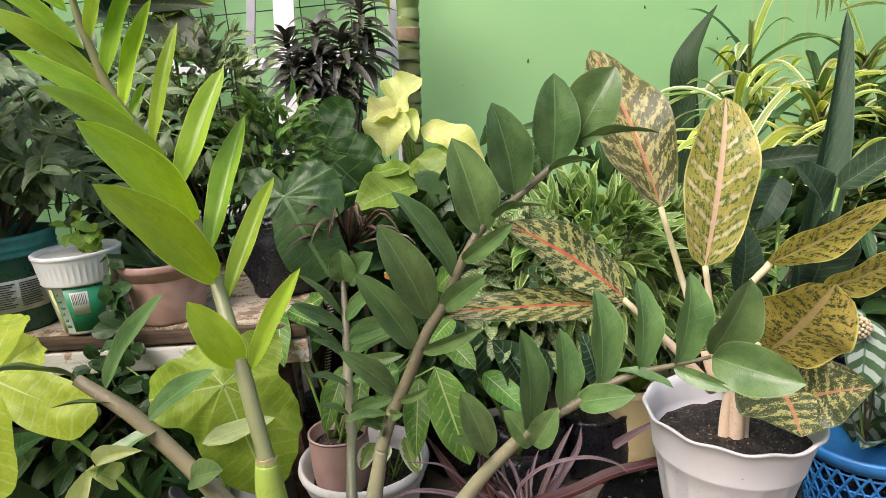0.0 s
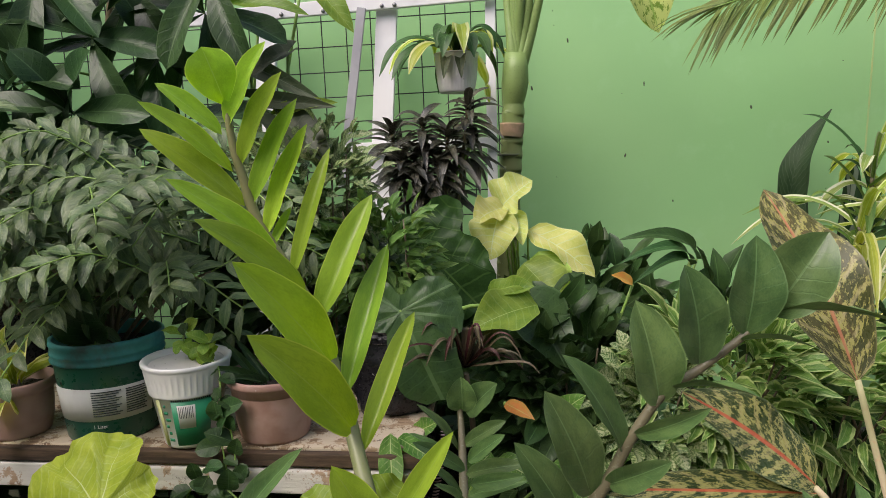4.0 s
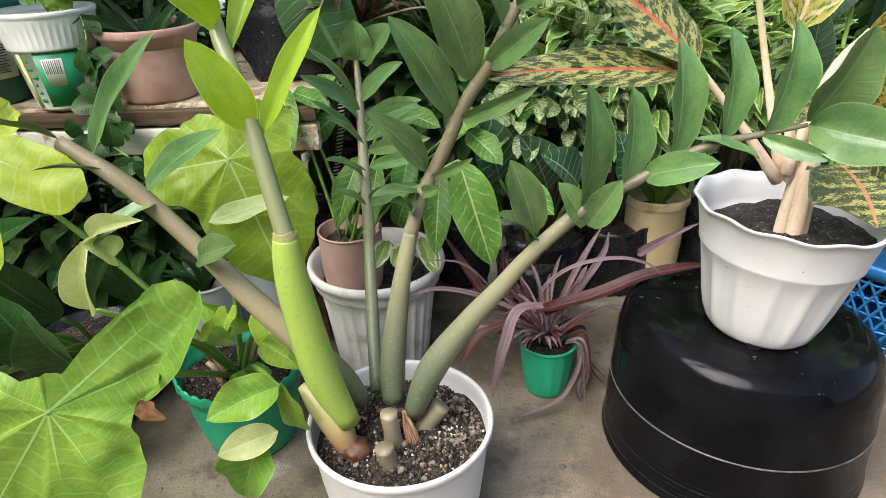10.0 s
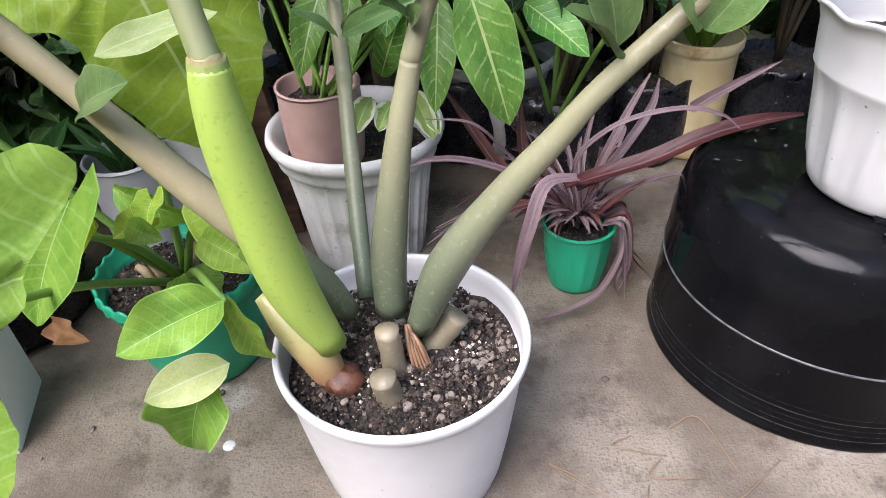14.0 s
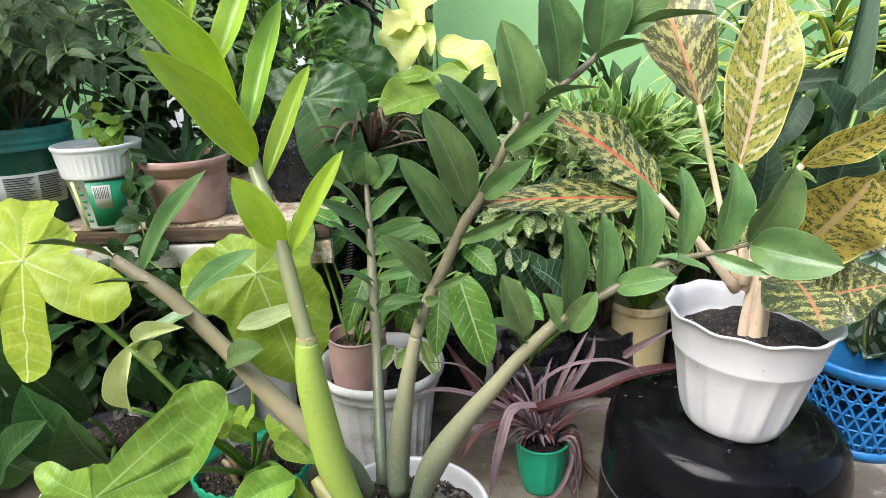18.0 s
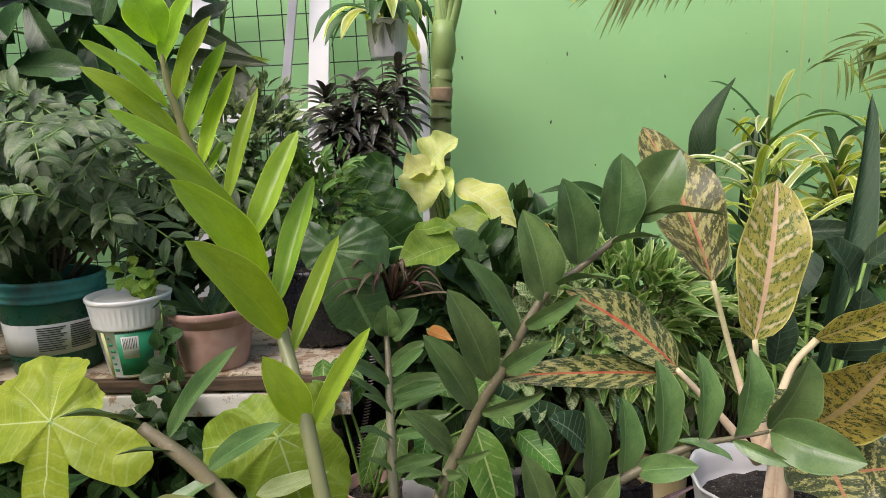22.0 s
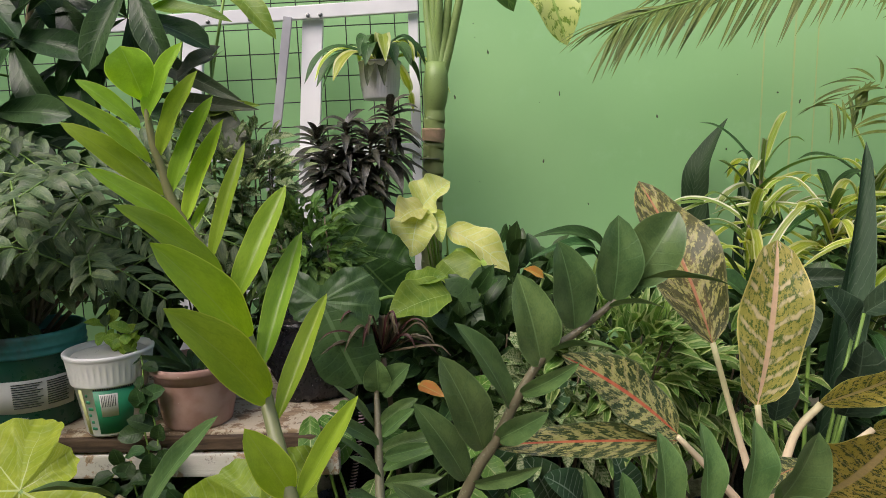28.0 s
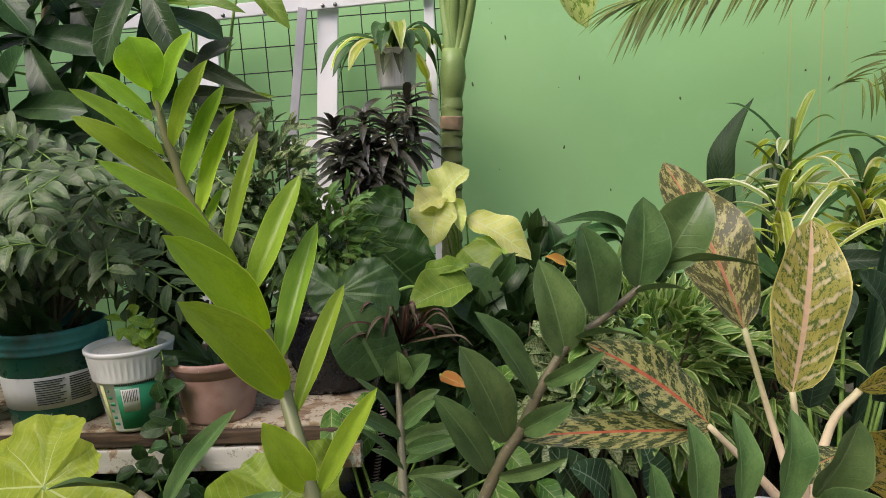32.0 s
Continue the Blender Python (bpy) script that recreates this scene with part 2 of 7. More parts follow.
NEON_M = leaf_material("golden_leaf", (0.42, 0.58, 0.12), (0.56, 0.7, 0.27), (0.64, 0.74, 0.42), (0.64, 0.74, 0.42), 0.5, 8, 0.03, vein_from=0.8, sway=0.05, rough=0.45, through_light=0.4)
ANTH_M = leaf_material("anthurium_leaf", (0.022, 0.075, 0.016), (0.045, 0.13, 0.026), (0.12, 0.22, 0.05), (0.09, 0.18, 0.04), 0.8, 5, 0.025, rough=0.4, through_light=0.25, gloss=0.3)
PURPLE_M = leaf_material("maroon_strap_leaf", (0.032, 0.012, 0.011), (0.085, 0.032, 0.027), (0.15, 0.085, 0.08), rough=0.4, through_light=0.12, rib_width=0.12, margin=0.2)
GREYP_M = leaf_material("grey_purple_strap_leaf", (0.07, 0.052, 0.055), (0.17, 0.14, 0.147), (0.2, 0.145, 0.15), rough=0.5, through_light=0.1, rib_width=0.2, veins=22, vein=(0.3, 0.27, 0.28), vein_amount=0.3)
STRAP_M = leaf_material("yellow_striped_strap_leaf", (0.22, 0.38, 0.03), (0.4, 0.56, 0.06), (0.5, 0.62, 0.15), rough=0.34, coat=0.3, through_light=0.42, edge=(0.68, 0.72, 0.3))
SNAKE_M = leaf_material("snake_plant_leaf", (0.012, 0.048, 0.016), (0.032, 0.078, 0.032), (0.05, 0.085, 0.045), (0.1, 0.14, 0.09), 0.5, 22, 0.02, rough=0.5, through_light=0.05, gloss=0.25)
PALM_M = leaf_material("palm_leaflet", (0.05, 0.11, 0.022), (0.16, 0.25, 0.05), (0.28, 0.36, 0.12), rough=0.38, through_light=0.3, island=True)
BROWNG_M = leaf_material("bronze_green_leaf", (0.05, 0.06, 0.03), (0.1, 0.09, 0.05), (0.13, 0.1, 0.06), rough=0.4, through_light=0.2)
SILVER_M = leaf_material("silver_striped_leaf", (0.025, 0.07, 0.03), (0.04, 0.1, 0.04), (0.04, 0.1, 0.04), stripe=(0.27, 0.33, 0.27), veins=5, gloss=0.25, rough=0.45, through_light=0.1)
CROTON_M = leaf_material("yellow_orange_leaf", (0.4, 0.3, 0.05), (0.5, 0.22, 0.04), (0.55, 0.4, 0.1), rough=0.42, through_light=0.3)
DRY_M = leaf_material("dry_brown_leaf", (0.22, 0.12, 0.05), (0.36, 0.22, 0.1), (0.3, 0.18, 0.08), rough=0.7, through_light=0.2)
PALE_CURL = leaf_material("pale_young_leaf", (0.3, 0.46, 0.14), (0.44, 0.58, 0.27), (0.55, 0.62, 0.35), (0.5, 0.6, 0.3), 0.3, 7, 0.05, rough=0.45, through_light=0.35)

WHITE_PLASTIC = plain_material("white_plastic", (0.64, 0.63, 0.62), (0.57, 0.565, 0.56), 9, 0.42, dirt=(0.45, 0.42, 0.38), dirt_at=0.68, specks=(0.25, 0.22, 0.18), speck_at=0.74)
CUP_WHITE = plain_material("white_cup_plastic", (0.8, 0.8, 0.79), (0.74, 0.74, 0.73), 9, 0.4, dirt=(0.5, 0.48, 0.42), dirt_at=0.68)
OLD_WHITE = plain_material("dusty_white_plastic", (0.72, 0.71, 0.69), (0.62, 0.61, 0.6), 11, 0.55, dirt=(0.3, 0.27, 0.22), dirt_at=0.58, specks=(0.2, 0.18, 0.15), speck_at=0.7)
BLACK_PLASTIC = plain_material("black_plastic", (0.012, 0.012, 0.014), (0.02, 0.02, 0.022), 8, 0.24, bump=0.1, specks=(0.22, 0.21, 0.2), speck_at=0.77, speck_scale=90)
DUSTY_BLACK = plain_material("dusty_black_plastic", (0.003, 0.003, 0.0035), (0.006, 0.006, 0.007), 14, 0.12, bump=0.05, gloss=0.12, dirt=(0.14, 0.135, 0.125), dirt_at=0.72, dirt_scale=55, specks=(0.3, 0.29, 0.27), speck_at=0.74, speck_scale=420)
TUB_RIDGE = plain_material("scuffed_black_ridge", (0.05, 0.05, 0.052), (0.12, 0.12, 0.125), 90, 0.4, dirt=(0.02, 0.02, 0.02), dirt_at=0.6, dirt_scale=60)
WORN_GREY = plain_material("scuffed_grey_plastic", (0.03, 0.03, 0.032), (0.11, 0.11, 0.115), 60, 0.45)
BAG_PLASTIC = plain_material("black_bag_plastic", (0.008, 0.008, 0.011), (0.018, 0.018, 0.022), 20, 0.3, bump=0.9, gloss=0.4, dirt=(0.12, 0.12, 0.12), dirt_at=0.64, dirt_scale=40, specks=(0.3, 0.3, 0.3), speck_at=0.7, speck_scale=200)
GREEN_PLASTIC = plain_material("green_plastic", (0.015, 0.37, 0.2), (0.018, 0.31, 0.165), 10, 0.4, dirt=(0.12, 0.18, 0.12), dirt_at=0.66)
BLUE_PLASTIC = plain_material("blue_plastic", (0.02, 0.2, 0.5), (0.025, 0.16, 0.42), 10, 0.4, dirt=(0.2, 0.25, 0.3), dirt_at=0.68)
TEAL_LID = plain_material("teal_plastic", (0.025, 0.2, 0.19), (0.045, 0.26, 0.25), 30, 0.5, dirt=(0.06, 0.085, 0.07), dirt_at=0.52)
BUCKET_GREEN = plain_material("dark_green_plastic", (0.007, 0.085, 0.05), (0.012, 0.07, 0.045), 10, 0.32, dirt=(0.07, 0.09, 0.075), dirt_at=0.62)
PINK_CLAY = plain_material("faded_pink_plastic", (0.36, 0.205, 0.165), (0.45, 0.29, 0.245), 26, 0.62, dirt=(0.16, 0.1, 0.08), dirt_at=0.54, specks=(0.6, 0.5, 0.45), speck_at=0.73)
BROWN_CLAY = plain_material("brown_plastic", (0.38, 0.235, 0.205), (0.46, 0.31, 0.28), 14, 0.6, dirt=(0.45, 0.33, 0.28), dirt_at=0.58)
GREY_PLASTIC = plain_material("cloudy_grey_plastic", (0.4, 0.4, 0.42), (0.32, 0.32, 0.34), 9, 0.45, dirt=(0.2, 0.19, 0.17), dirt_at=0.6)
YELLOW_PLASTIC = plain_material("stained_yellow_plastic", (0.68, 0.6, 0.36), (0.6, 0.48, 0.24), 16, 0.45, dirt=(0.3, 0.16, 0.05), dirt_at=0.52)
WHITE_METAL = plain_material("white_painted_metal", (0.78, 0.78, 0.78), (0.7, 0.7, 0.71), 9, 0.4, dirt=(0.4, 0.38, 0.35), dirt_at=0.68)
WIRE_MAT = plain_material("black_wire", (0.015, 0.02, 0.015), (0.03, 0.035, 0.03), 30, 0.5, metal=0.3)
STEEL = plain_material("grey_bolt_metal", (0.25, 0.25, 0.25), (0.18, 0.18, 0.18), 30, 0.4, metal=0.9)
WHITE_PAPER = plain_material("label_white", (0.62, 0.63, 0.6), (0.55, 0.56, 0.53), 25, 0.6, dirt=(0.4, 0.4, 0.37), dirt_at=0.65)
PRINT_GREEN = plain_material("printed_green", (0.015, 0.27, 0.13), (0.02, 0.22, 0.11), 25, 0.45, dirt=(0.3, 0.4, 0.3), dirt_at=0.68)
PRINT_YELLOW = plain_material("printed_yellow_green", (0.55, 0.6, 0.2), (0.62, 0.62, 0.35), 40, 0.5)
PRINT_DARK = plain_material("printed_dark", (0.03, 0.04, 0.04), (0.05, 0.06, 0.06), 25, 0.6)


def soil_material():
    g = Graph("potting_soil")
    p = g.coord("Object")
    cell = g.node("TexVoronoi", Vector=p, Scale=210.0)
    col = g.mix(g.ramp(g.noise(p, 60), 0.35, 0.65), (0.012, 0.009, 0.007), (0.04, 0.03, 0.022))
    col = g.mix(g.ramp(g.noise(p, 240, 2), 0.63, 0.7), col, (0.24, 0.18, 0.13))
    g.bump(g.math("SUBTRACT", 1.0, cell.outputs["Distance"]), 0.9, 0.004)
    return g.set(Base_Color=col, Roughness=0.9)


SOIL = soil_material()
PEBBLE = plain_material("pebble_stone", (0.2, 0.16, 0.13), (0.09, 0.07, 0.055), 60, 0.8, dirt=(0.4, 0.36, 0.3), dirt_at=0.52, dirt_scale=30)


def crumb_material():
    g = Graph("soil_crumb")
    chance = g.node("NewGeometry").outputs["Random Per Island"]
    n = g.noise(g.coord("Object"), 300)
    col = g.mix(g.ramp(chance, 0.0, 0.6), (0.012, 0.009, 0.007), (0.06, 0.042, 0.03))
    col = g.mix(g.ramp(chance, 0.85, 0.87), col, (0.22, 0.17, 0.12))
    col = g.mix(g.ramp(chance, 0.96, 0.97), col, (0.5, 0.46, 0.4))
    g.bump(n, 0.4, 0.001)
    return g.set(Base_Color=col, Roughness=0.85)


CRUMB = crumb_material()


def concrete_material():
    g = Graph("worn_concrete")
    p = g.coord("Object")
    broad, mid, grain = g.noise(p, 4.5, 6, 0.6), g.noise(p, 17, 7, 0.7), g.noise(p, 320, 3)
    col = g.mix(g.ramp(broad, 0.42, 0.58), (0.13, 0.104, 0.074), (0.25, 0.212, 0.16))
    col = g.mix(g.ramp(mid, 0.5, 0.66, 0.0, 0.9), col, (0.1, 0.078, 0.054))
    col = g.mix(g.ramp(g.noise(p, 5, 6, 0.7), 0.57, 0.7, 0.0, 0.85), col, (0.44, 0.42, 0.375))
    col = g.mix(g.ramp(grain, 0.52, 0.66, 0.0, 0.75), col, (0.12, 0.1, 0.08))
    col = g.mix(g.ramp(g.noise(p, 190, 4, 0.7), 0.6, 0.75, 0.0, 0.35), col, (0.4, 0.36, 0.3))
    col = g.mix(g.ramp(g.noise(p, 75, 3), 0.68, 0.74, 0.0, 0.7), col, (0.1, 0.08, 0.06))
    g.bump(g.math("ADD", g.math("MULTIPLY", mid, 0.7), g.math("MULTIPLY", grain, 0.7)), 0.6, 0.004)
    return g.set(Base_Color=col, Roughness=g.ramp(mid, 0.3, 0.7, 0.6, 0.85))


def wall_material():
    g = Graph("green_wall_paint")
    p = g.coord("Object")
    broad, mid = g.noise(p, 1.4, 3), g.noise(p, 9, 5, 0.6)
    col = g.mix(g.ramp(broad, 0.3, 0.7), (0.25, 0.5, 0.21), (0.29, 0.54, 0.235))
    col = g.mix(g.ramp(mid, 0.55, 0.75, 0.0, 0.5), col, (0.31, 0.56, 0.265))
    streak = g.node("Mapping", p)
    streak.inputs["Scale"].default_value = (1, 1, 0.05)
    col = g.mix(g.ramp(g.noise(streak.outputs[0], 9, 4), 0.62, 0.8, 0.0, 0.35), col, (0.38, 0.46, 0.17))
    g.bump(g.noise(p, 60, 4), 0.12, 0.002)
    return g.set(Base_Color=col, Roughness=0.55)


def wood_material(name, a, b, paint=None, paint_at=0.5):
    g = Graph(name)
    p = g.coord("Object")
    m = g.node("Mapping", p)
    m.inputs["Scale"].default_value = (1.0, 9.0, 9.0)
    grain = g.noise(m.outputs[0], 12, 6, 0.65)
    col = g.mix(g.ramp(grain, 0.35, 0.65), a, b)
    col = g.mix(g.ramp(g.noise(p, 16, 5, 0.7), 0.56, 0.7, 0.0, 0.8), col, tuple(c * 0.35 for c in a))
    if paint:
        col = g.mix(g.ramp(g.noise(p, 24, 7, 0.75), paint_at, paint_at + 0.05), paint, col)
        col = g.mix(g.ramp(g.noise(p, 40, 6, 0.75), 0.58, 0.68, 0.0, 0.8), col, (0.07, 0.05, 0.035))
    g.bump(grain, 0.5, 0.003)
    return g.set(Base_Color=col, Roughness=0.75)


CONCRETE, WALL = concrete_material(), wall_material()
WOOD = wood_material("weathered_wood", (0.16, 0.1, 0.06), (0.36, 0.26, 0.16), (0.5, 0.43, 0.32), 0.5)
EDGE_WOOD = wood_material("splintered_dark_wood", (0.035, 0.022, 0.014), (0.11, 0.07, 0.042))
PAINTED_WOOD = wood_material("chipped_white_painted_wood", (0.3, 0.2, 0.12), (0.42, 0.3, 0.2), (0.6, 0.585, 0.53), 0.54)
ZZ_STEM = stem_material("zz_stem_olive", (0.105, 0.13, 0.078), (0.25, 0.24, 0.14), 0.19, 0.38, ring=(0.32, 0.33, 0.22), top=(0.14, 0.125, 0.07), z2=0.37, z3=0.46)
ZZ_STEM_TAN = stem_material("zz_stem_tan", (0.14, 0.17, 0.09), (0.34, 0.29, 0.17), 0.19, 0.33, ring=(0.4, 0.36, 0.24), top=(0.2, 0.17, 0.1), z2=0.4, z3=0.47)
ZZ_STEM_LIME = stem_material("zz_stem_lime", (0.29, 0.4, 0.07), (0.2, 0.22, 0.1), 0.4065, 0.4125, top=(0.19, 0.19, 0.08), z2=0.6, z3=0.75)
ZZ_SHEATH = stem_material("zz_sheath_tan", (0.33, 0.19, 0.09), (0.33, 0.31, 0.12), 0.155, 0.2)
ZZ_CUT = plain_material("cut_stem_end", (0.6, 0.44, 0.32), (0.42, 0.28, 0.19), 90, 0.8)
TUBER = plain_material("brown_tuber", (0.04, 0.014, 0.009), (0.13, 0.05, 0.025), 130, 0.4, bump=0.6)
AG_STEM_M = stem_material("pink_cream_petiole", (0.84, 0.66, 0.48), (0.5, 0.48, 0.26), 0.44, 0.6, ring=(0.6, 0.35, 0.22))
GREEN_STEM = stem_material("green_petiole", (0.13, 0.24, 0.04), (0.2, 0.34, 0.07), 0.1, 0.5)
BROWN_STEM = stem_material("brown_woody_stem", (0.1, 0.075, 0.045), (0.16, 0.13, 0.07), 0.4, 0.9)
TRUNK_M = stem_material("palm_trunk_green", (0.16, 0.19, 0.07), (0.2, 0.3, 0.09), 0.8, 1.1)
TRUNK_RING = plain_material("palm_trunk_scar", (0.36, 0.24, 0.15), (0.26, 0.2, 0.11), 50, 0.8)


# ---- building blocks ----
def bm_new():
    return bmesh.new()


def mesh_of(name, bm, material, smooth=True):
    me = bpy.data.meshes.new(name)
    bm.to_mesh(me)
    bm.free()
    for p in me.polygons:
        p.use_smooth = smooth
    me.materials.append(material)
    return me


def thing(name, label, category, at=(0, 0, 0), group="", kind=""):
    ob = new(name)
    ob.location = at
    ob.empty_display_size = 0.05
    return tagged(ob, label, category, group, kind)


def attach(ob, parent):
    """Hang a part on its thing and keep its place in the world."""
    ob.parent = parent
    base = Matrix.Identity(4)
    up = parent
    while up:
        base = up.matrix_basis @ base
        up = up.parent
    ob.matrix_parent_inverse = base.inverted()
    return ob


def part(name, bm, material, parent, label="", smooth=True):
    ob = new(name, mesh_of(name, bm, material, smooth))
    if label:
        ob["label"] = label
    return attach(ob, parent) if parent else ob


def catmull(pts, steps=5):
    """A smooth line through points of any dimension."""
    p = [np.array(q, float) for q in pts]
    p = [2 * p[0] - p[1]] + p + [2 * p[-1] - p[-2]]
    line = []
    for i in range(1, len(p) - 2):
        for k in range(steps):
            t = k / steps
            line.append(0.5 * ((2 * p[i]) + (p[i + 1] - p[i - 1]) * t + (2 * p[i - 1] - 5 * p[i] + 4 * p[i + 1] - p[i + 2]) * t * t
                               + (3 * p[i] - 3 * p[i + 1] + p[i + 2] - p[i - 1]) * t ** 3))
    line.append(p[-2])
    return line


def tube_into(bm, pts, sides=9, steps=5, lump=0.0):
    """A tube through points (x, y, z, radius)."""
    line = catmull(pts, steps) if len(pts) > 2 else [np.array(q, float) for q in pts]
    rings, ref = [], Vector((1, 0, 0.3)).normalized()
    for i, q in enumerate(line):
        a, b = line[max(i - 1, 0)], line[min(i + 1, len(line) - 1)]
        d = Vector(b[:3] - a[:3])
        d = d.normalized() if d.length > 1e-7 else Vector((0, 0, 1))
        x = (ref - d * ref.dot(d)).normalized()
        y = d.cross(x)
        ref = x
        ring = []
        for k in range(sides):
            w = 2 * math.pi * k / sides
            r = max(q[3], 1e-4) * (1 + lump * math.sin(3 * w + i * 1.3))
            ring.append(bm.verts.new(Vector(q[:3]) + (x * math.cos(w) + y * math.sin(w)) * r))
        rings.append(ring)
    for a, b in zip(rings, rings[1:]):
        for k in range(sides):
            bm.faces.new((a[k], a[(k + 1) % sides], b[(k + 1) % sides], b[k]))
    bm.faces.new(list(reversed(rings[0])))
    bm.faces.new(rings[-1])
    return bm


def tube(name, pts, material, parent, sides=9, label="", steps=5, lump=0.0):
    return part(name, tube_into(bm_new(), pts, sides, steps, lump), material, parent, label)


def lathe_into(bm, profile, at=(0, 0, 0), seg=48, flute=0, depth=0.0, flute_z=(0, 1), wave=0.0, waves=0, tilt=None):
    """A turned shape: profile of (radius, height); flutes press the side in between flute_z; wave lifts the top edge."""
    rings = []
    top = max(z for r, z in profile)
    turn = tilt or Matrix.Identity(3)
    for r, z in profile:
        ring = []
        for k in range(seg):
            w = 2 * math.pi * k / seg
            rr, zz = r, z
            if flute and flute_z[0] < z < flute_z[1]:
                fade = min(1, (z - flute_z[0]) / 0.02, (flute_z[1] - z) / 0.02)
                rr -= depth * fade * (1 - (0.5 - 0.5 * math.cos(flute * w)) ** 3)
            if waves and z > top - 0.02:
                zz += wave * math.sin(waves * w)
                rr += wave * 0.6 * math.cos(waves * w)
            ring.append(bm.verts.new(Vector(at) + turn @ Vector((rr * math.cos(w), rr * math.sin(w), zz))))
        rings.append(ring)
    for a, b in zip(rings, rings[1:]):
        for k in range(seg):
            bm.faces.new((a[k], a[(k + 1) % seg], b[(k + 1) % seg], b[k]))
    if profile[0][0] > 1e-4:
        bm.faces.new(list(reversed(rings[0])))
    if profile[-1][0] > 1e-4:
        bm.faces.new(rings[-1])
    return bm


def box_into(bm, size, m):
    made = bmesh.ops.create_cube(bm, size=1.0, matrix=m @ Matrix.Diagonal((*size, 1)))
    return made["verts"]


def bevelled_box(name, size, m, material, parent, bevel=0.003, label=""):
    bm = bm_new()
    box_into(bm, size, m)
    bmesh.ops.bevel(bm, geom=bm.edges[:], offset=bevel, segments=2, affect="EDGES", profile=0.6)
    return part(name, bm, material, parent, label, smooth=False)


# leaf blades: unit length along y, unit width along x, shared between alike leaves
OUTLINE = {"zz": (0.62, 0.7, 0), "oval": (0.5, 0.62, 0), "agl": (0.62, 0.8, 0), "agl_wide": (0.52, 0.5, 0), "lance": (0.7, 1.05, 0), "heart": (0.3, 0.85, 0.36), "arrow": (0.35, 1.0, 0.5),
           "round": (0.42, 0.45, 0.12), "obov": (1.15, 0.55, 0), "lobe": (0.3, 0.75, 0), "blade": (0.12, 0.75, 0), "snake": (0.3, 0.5, 0)}
blades = {}


def blade_rows(shape, arch, fold, wave, seed, nu, nv, slim=0.5):
    a, b, lobe = OUTLINE[shape]
    peak = (a / (a + b)) ** a * (b / (a + b)) ** b
    rng = random.Random(seed)
    ph, lean = rng.uniform(0, 6.28), rng.uniform(-0.04, 0.04)
    rows = []
    for i in range(nu + 1):
        u = i / nu
        half = 0.5 * max((u ** a if u > 0 else (0.0 if not lobe else 0.02)) * (1 - u) ** b / peak, 0.012 if u < 0.5 else 0.0)
        if lobe and u < 0.12:
            half = max(half, 0.5 * (0.35 + 3.5 * u))
            half = min(half, 0.5)
        row = []
        for j in range(nv + 1):
            s = 2 * j / nv - 1
            x = s * half + lean * math.sin(math.pi * u)
            y = u - lobe * abs(s) ** 1.3 * (1 - u) ** 3
            z = arch * 4 * u * (1 - u) + (fold * abs(s) + wave * s * s * math.sin(u * 11 + ph + (1.5 if s > 0 else 0))) * half * 2 * slim
            row.append((x, y, z, s * 0.5 + 0.5, u))
        rows.append(row)
    return rows


def blade(shape="zz", arch=0.06, fold=0.25, wave=0.06, seed=0, nu=12, nv=6, slim=0.5):
    key = (shape, arch, fold, wave, seed, nu, nv, slim)
    if key not in blades:
        rows = blade_rows(*key)
        co = [v[:3] for r in rows for v in r]
        uv = [v[3:] for r in rows for v in r]
        n = nv + 1
        faces = [(i * n + j, i * n + j + 1, (i + 1) * n + j + 1, (i + 1) * n + j) for i in range(nu) for j in range(nv)]
        me = bpy.data.meshes.new("leaf")
        me.from_pydata(co, [], faces)
        layer = me.uv_layers.new(name="blade")
        for loop in me.loops:
            layer.data[loop.index].uv = uv[loop.vertex_index]
        for p in me.polygons:
            p.use_smooth = True
        blades[key] = me
    return blades[key]


shaded = {}


def with_material(me, material):
    key = (me.name, material.name)
    if key not in shaded:
        c = me.copy()
        c.materials.append(material)
        shaded[key] = c
    return shaded[key]


FACE = Vector((0.0, -0.72, 0.69))


def blade_frame(base, tip, turn=0.0, face=None):
    base, tip = Vector(base), Vector(tip)
    d = (tip - base)
    y = d.normalized()
    f = face or FACE
    z = f - y * f.dot(y)
    z = z.normalized() if z.length > 0.05 else Vector((0, -1, 0)) - y * (-y.y)
    z.normalize()
    x = y.cross(z)
    m = Matrix((x, y, z)).transposed().to_4x4()
    m.translation = base
    return m @ Matrix.Rotation(radians(turn), 4, "Y"), d.length


def leaf(parent, base, tip, width, material, shape="zz", turn=0.0, arch=0.06, fold=0.25, wave=0.06, seed=0, face=None, nu=12, nv=6, name="leaf", label=""):
    m, length = blade_frame(base, tip, turn, face)
    ob = new(name, with_material(blade(shape, arch, fold, wave, seed, nu, nv, round(width / length * 10) / 10), material))
    ob.matrix_basis = m @ Matrix.Diagonal((width, length, length, 1))
    if label:
        ob["label"] = label
    return attach(ob, parent)


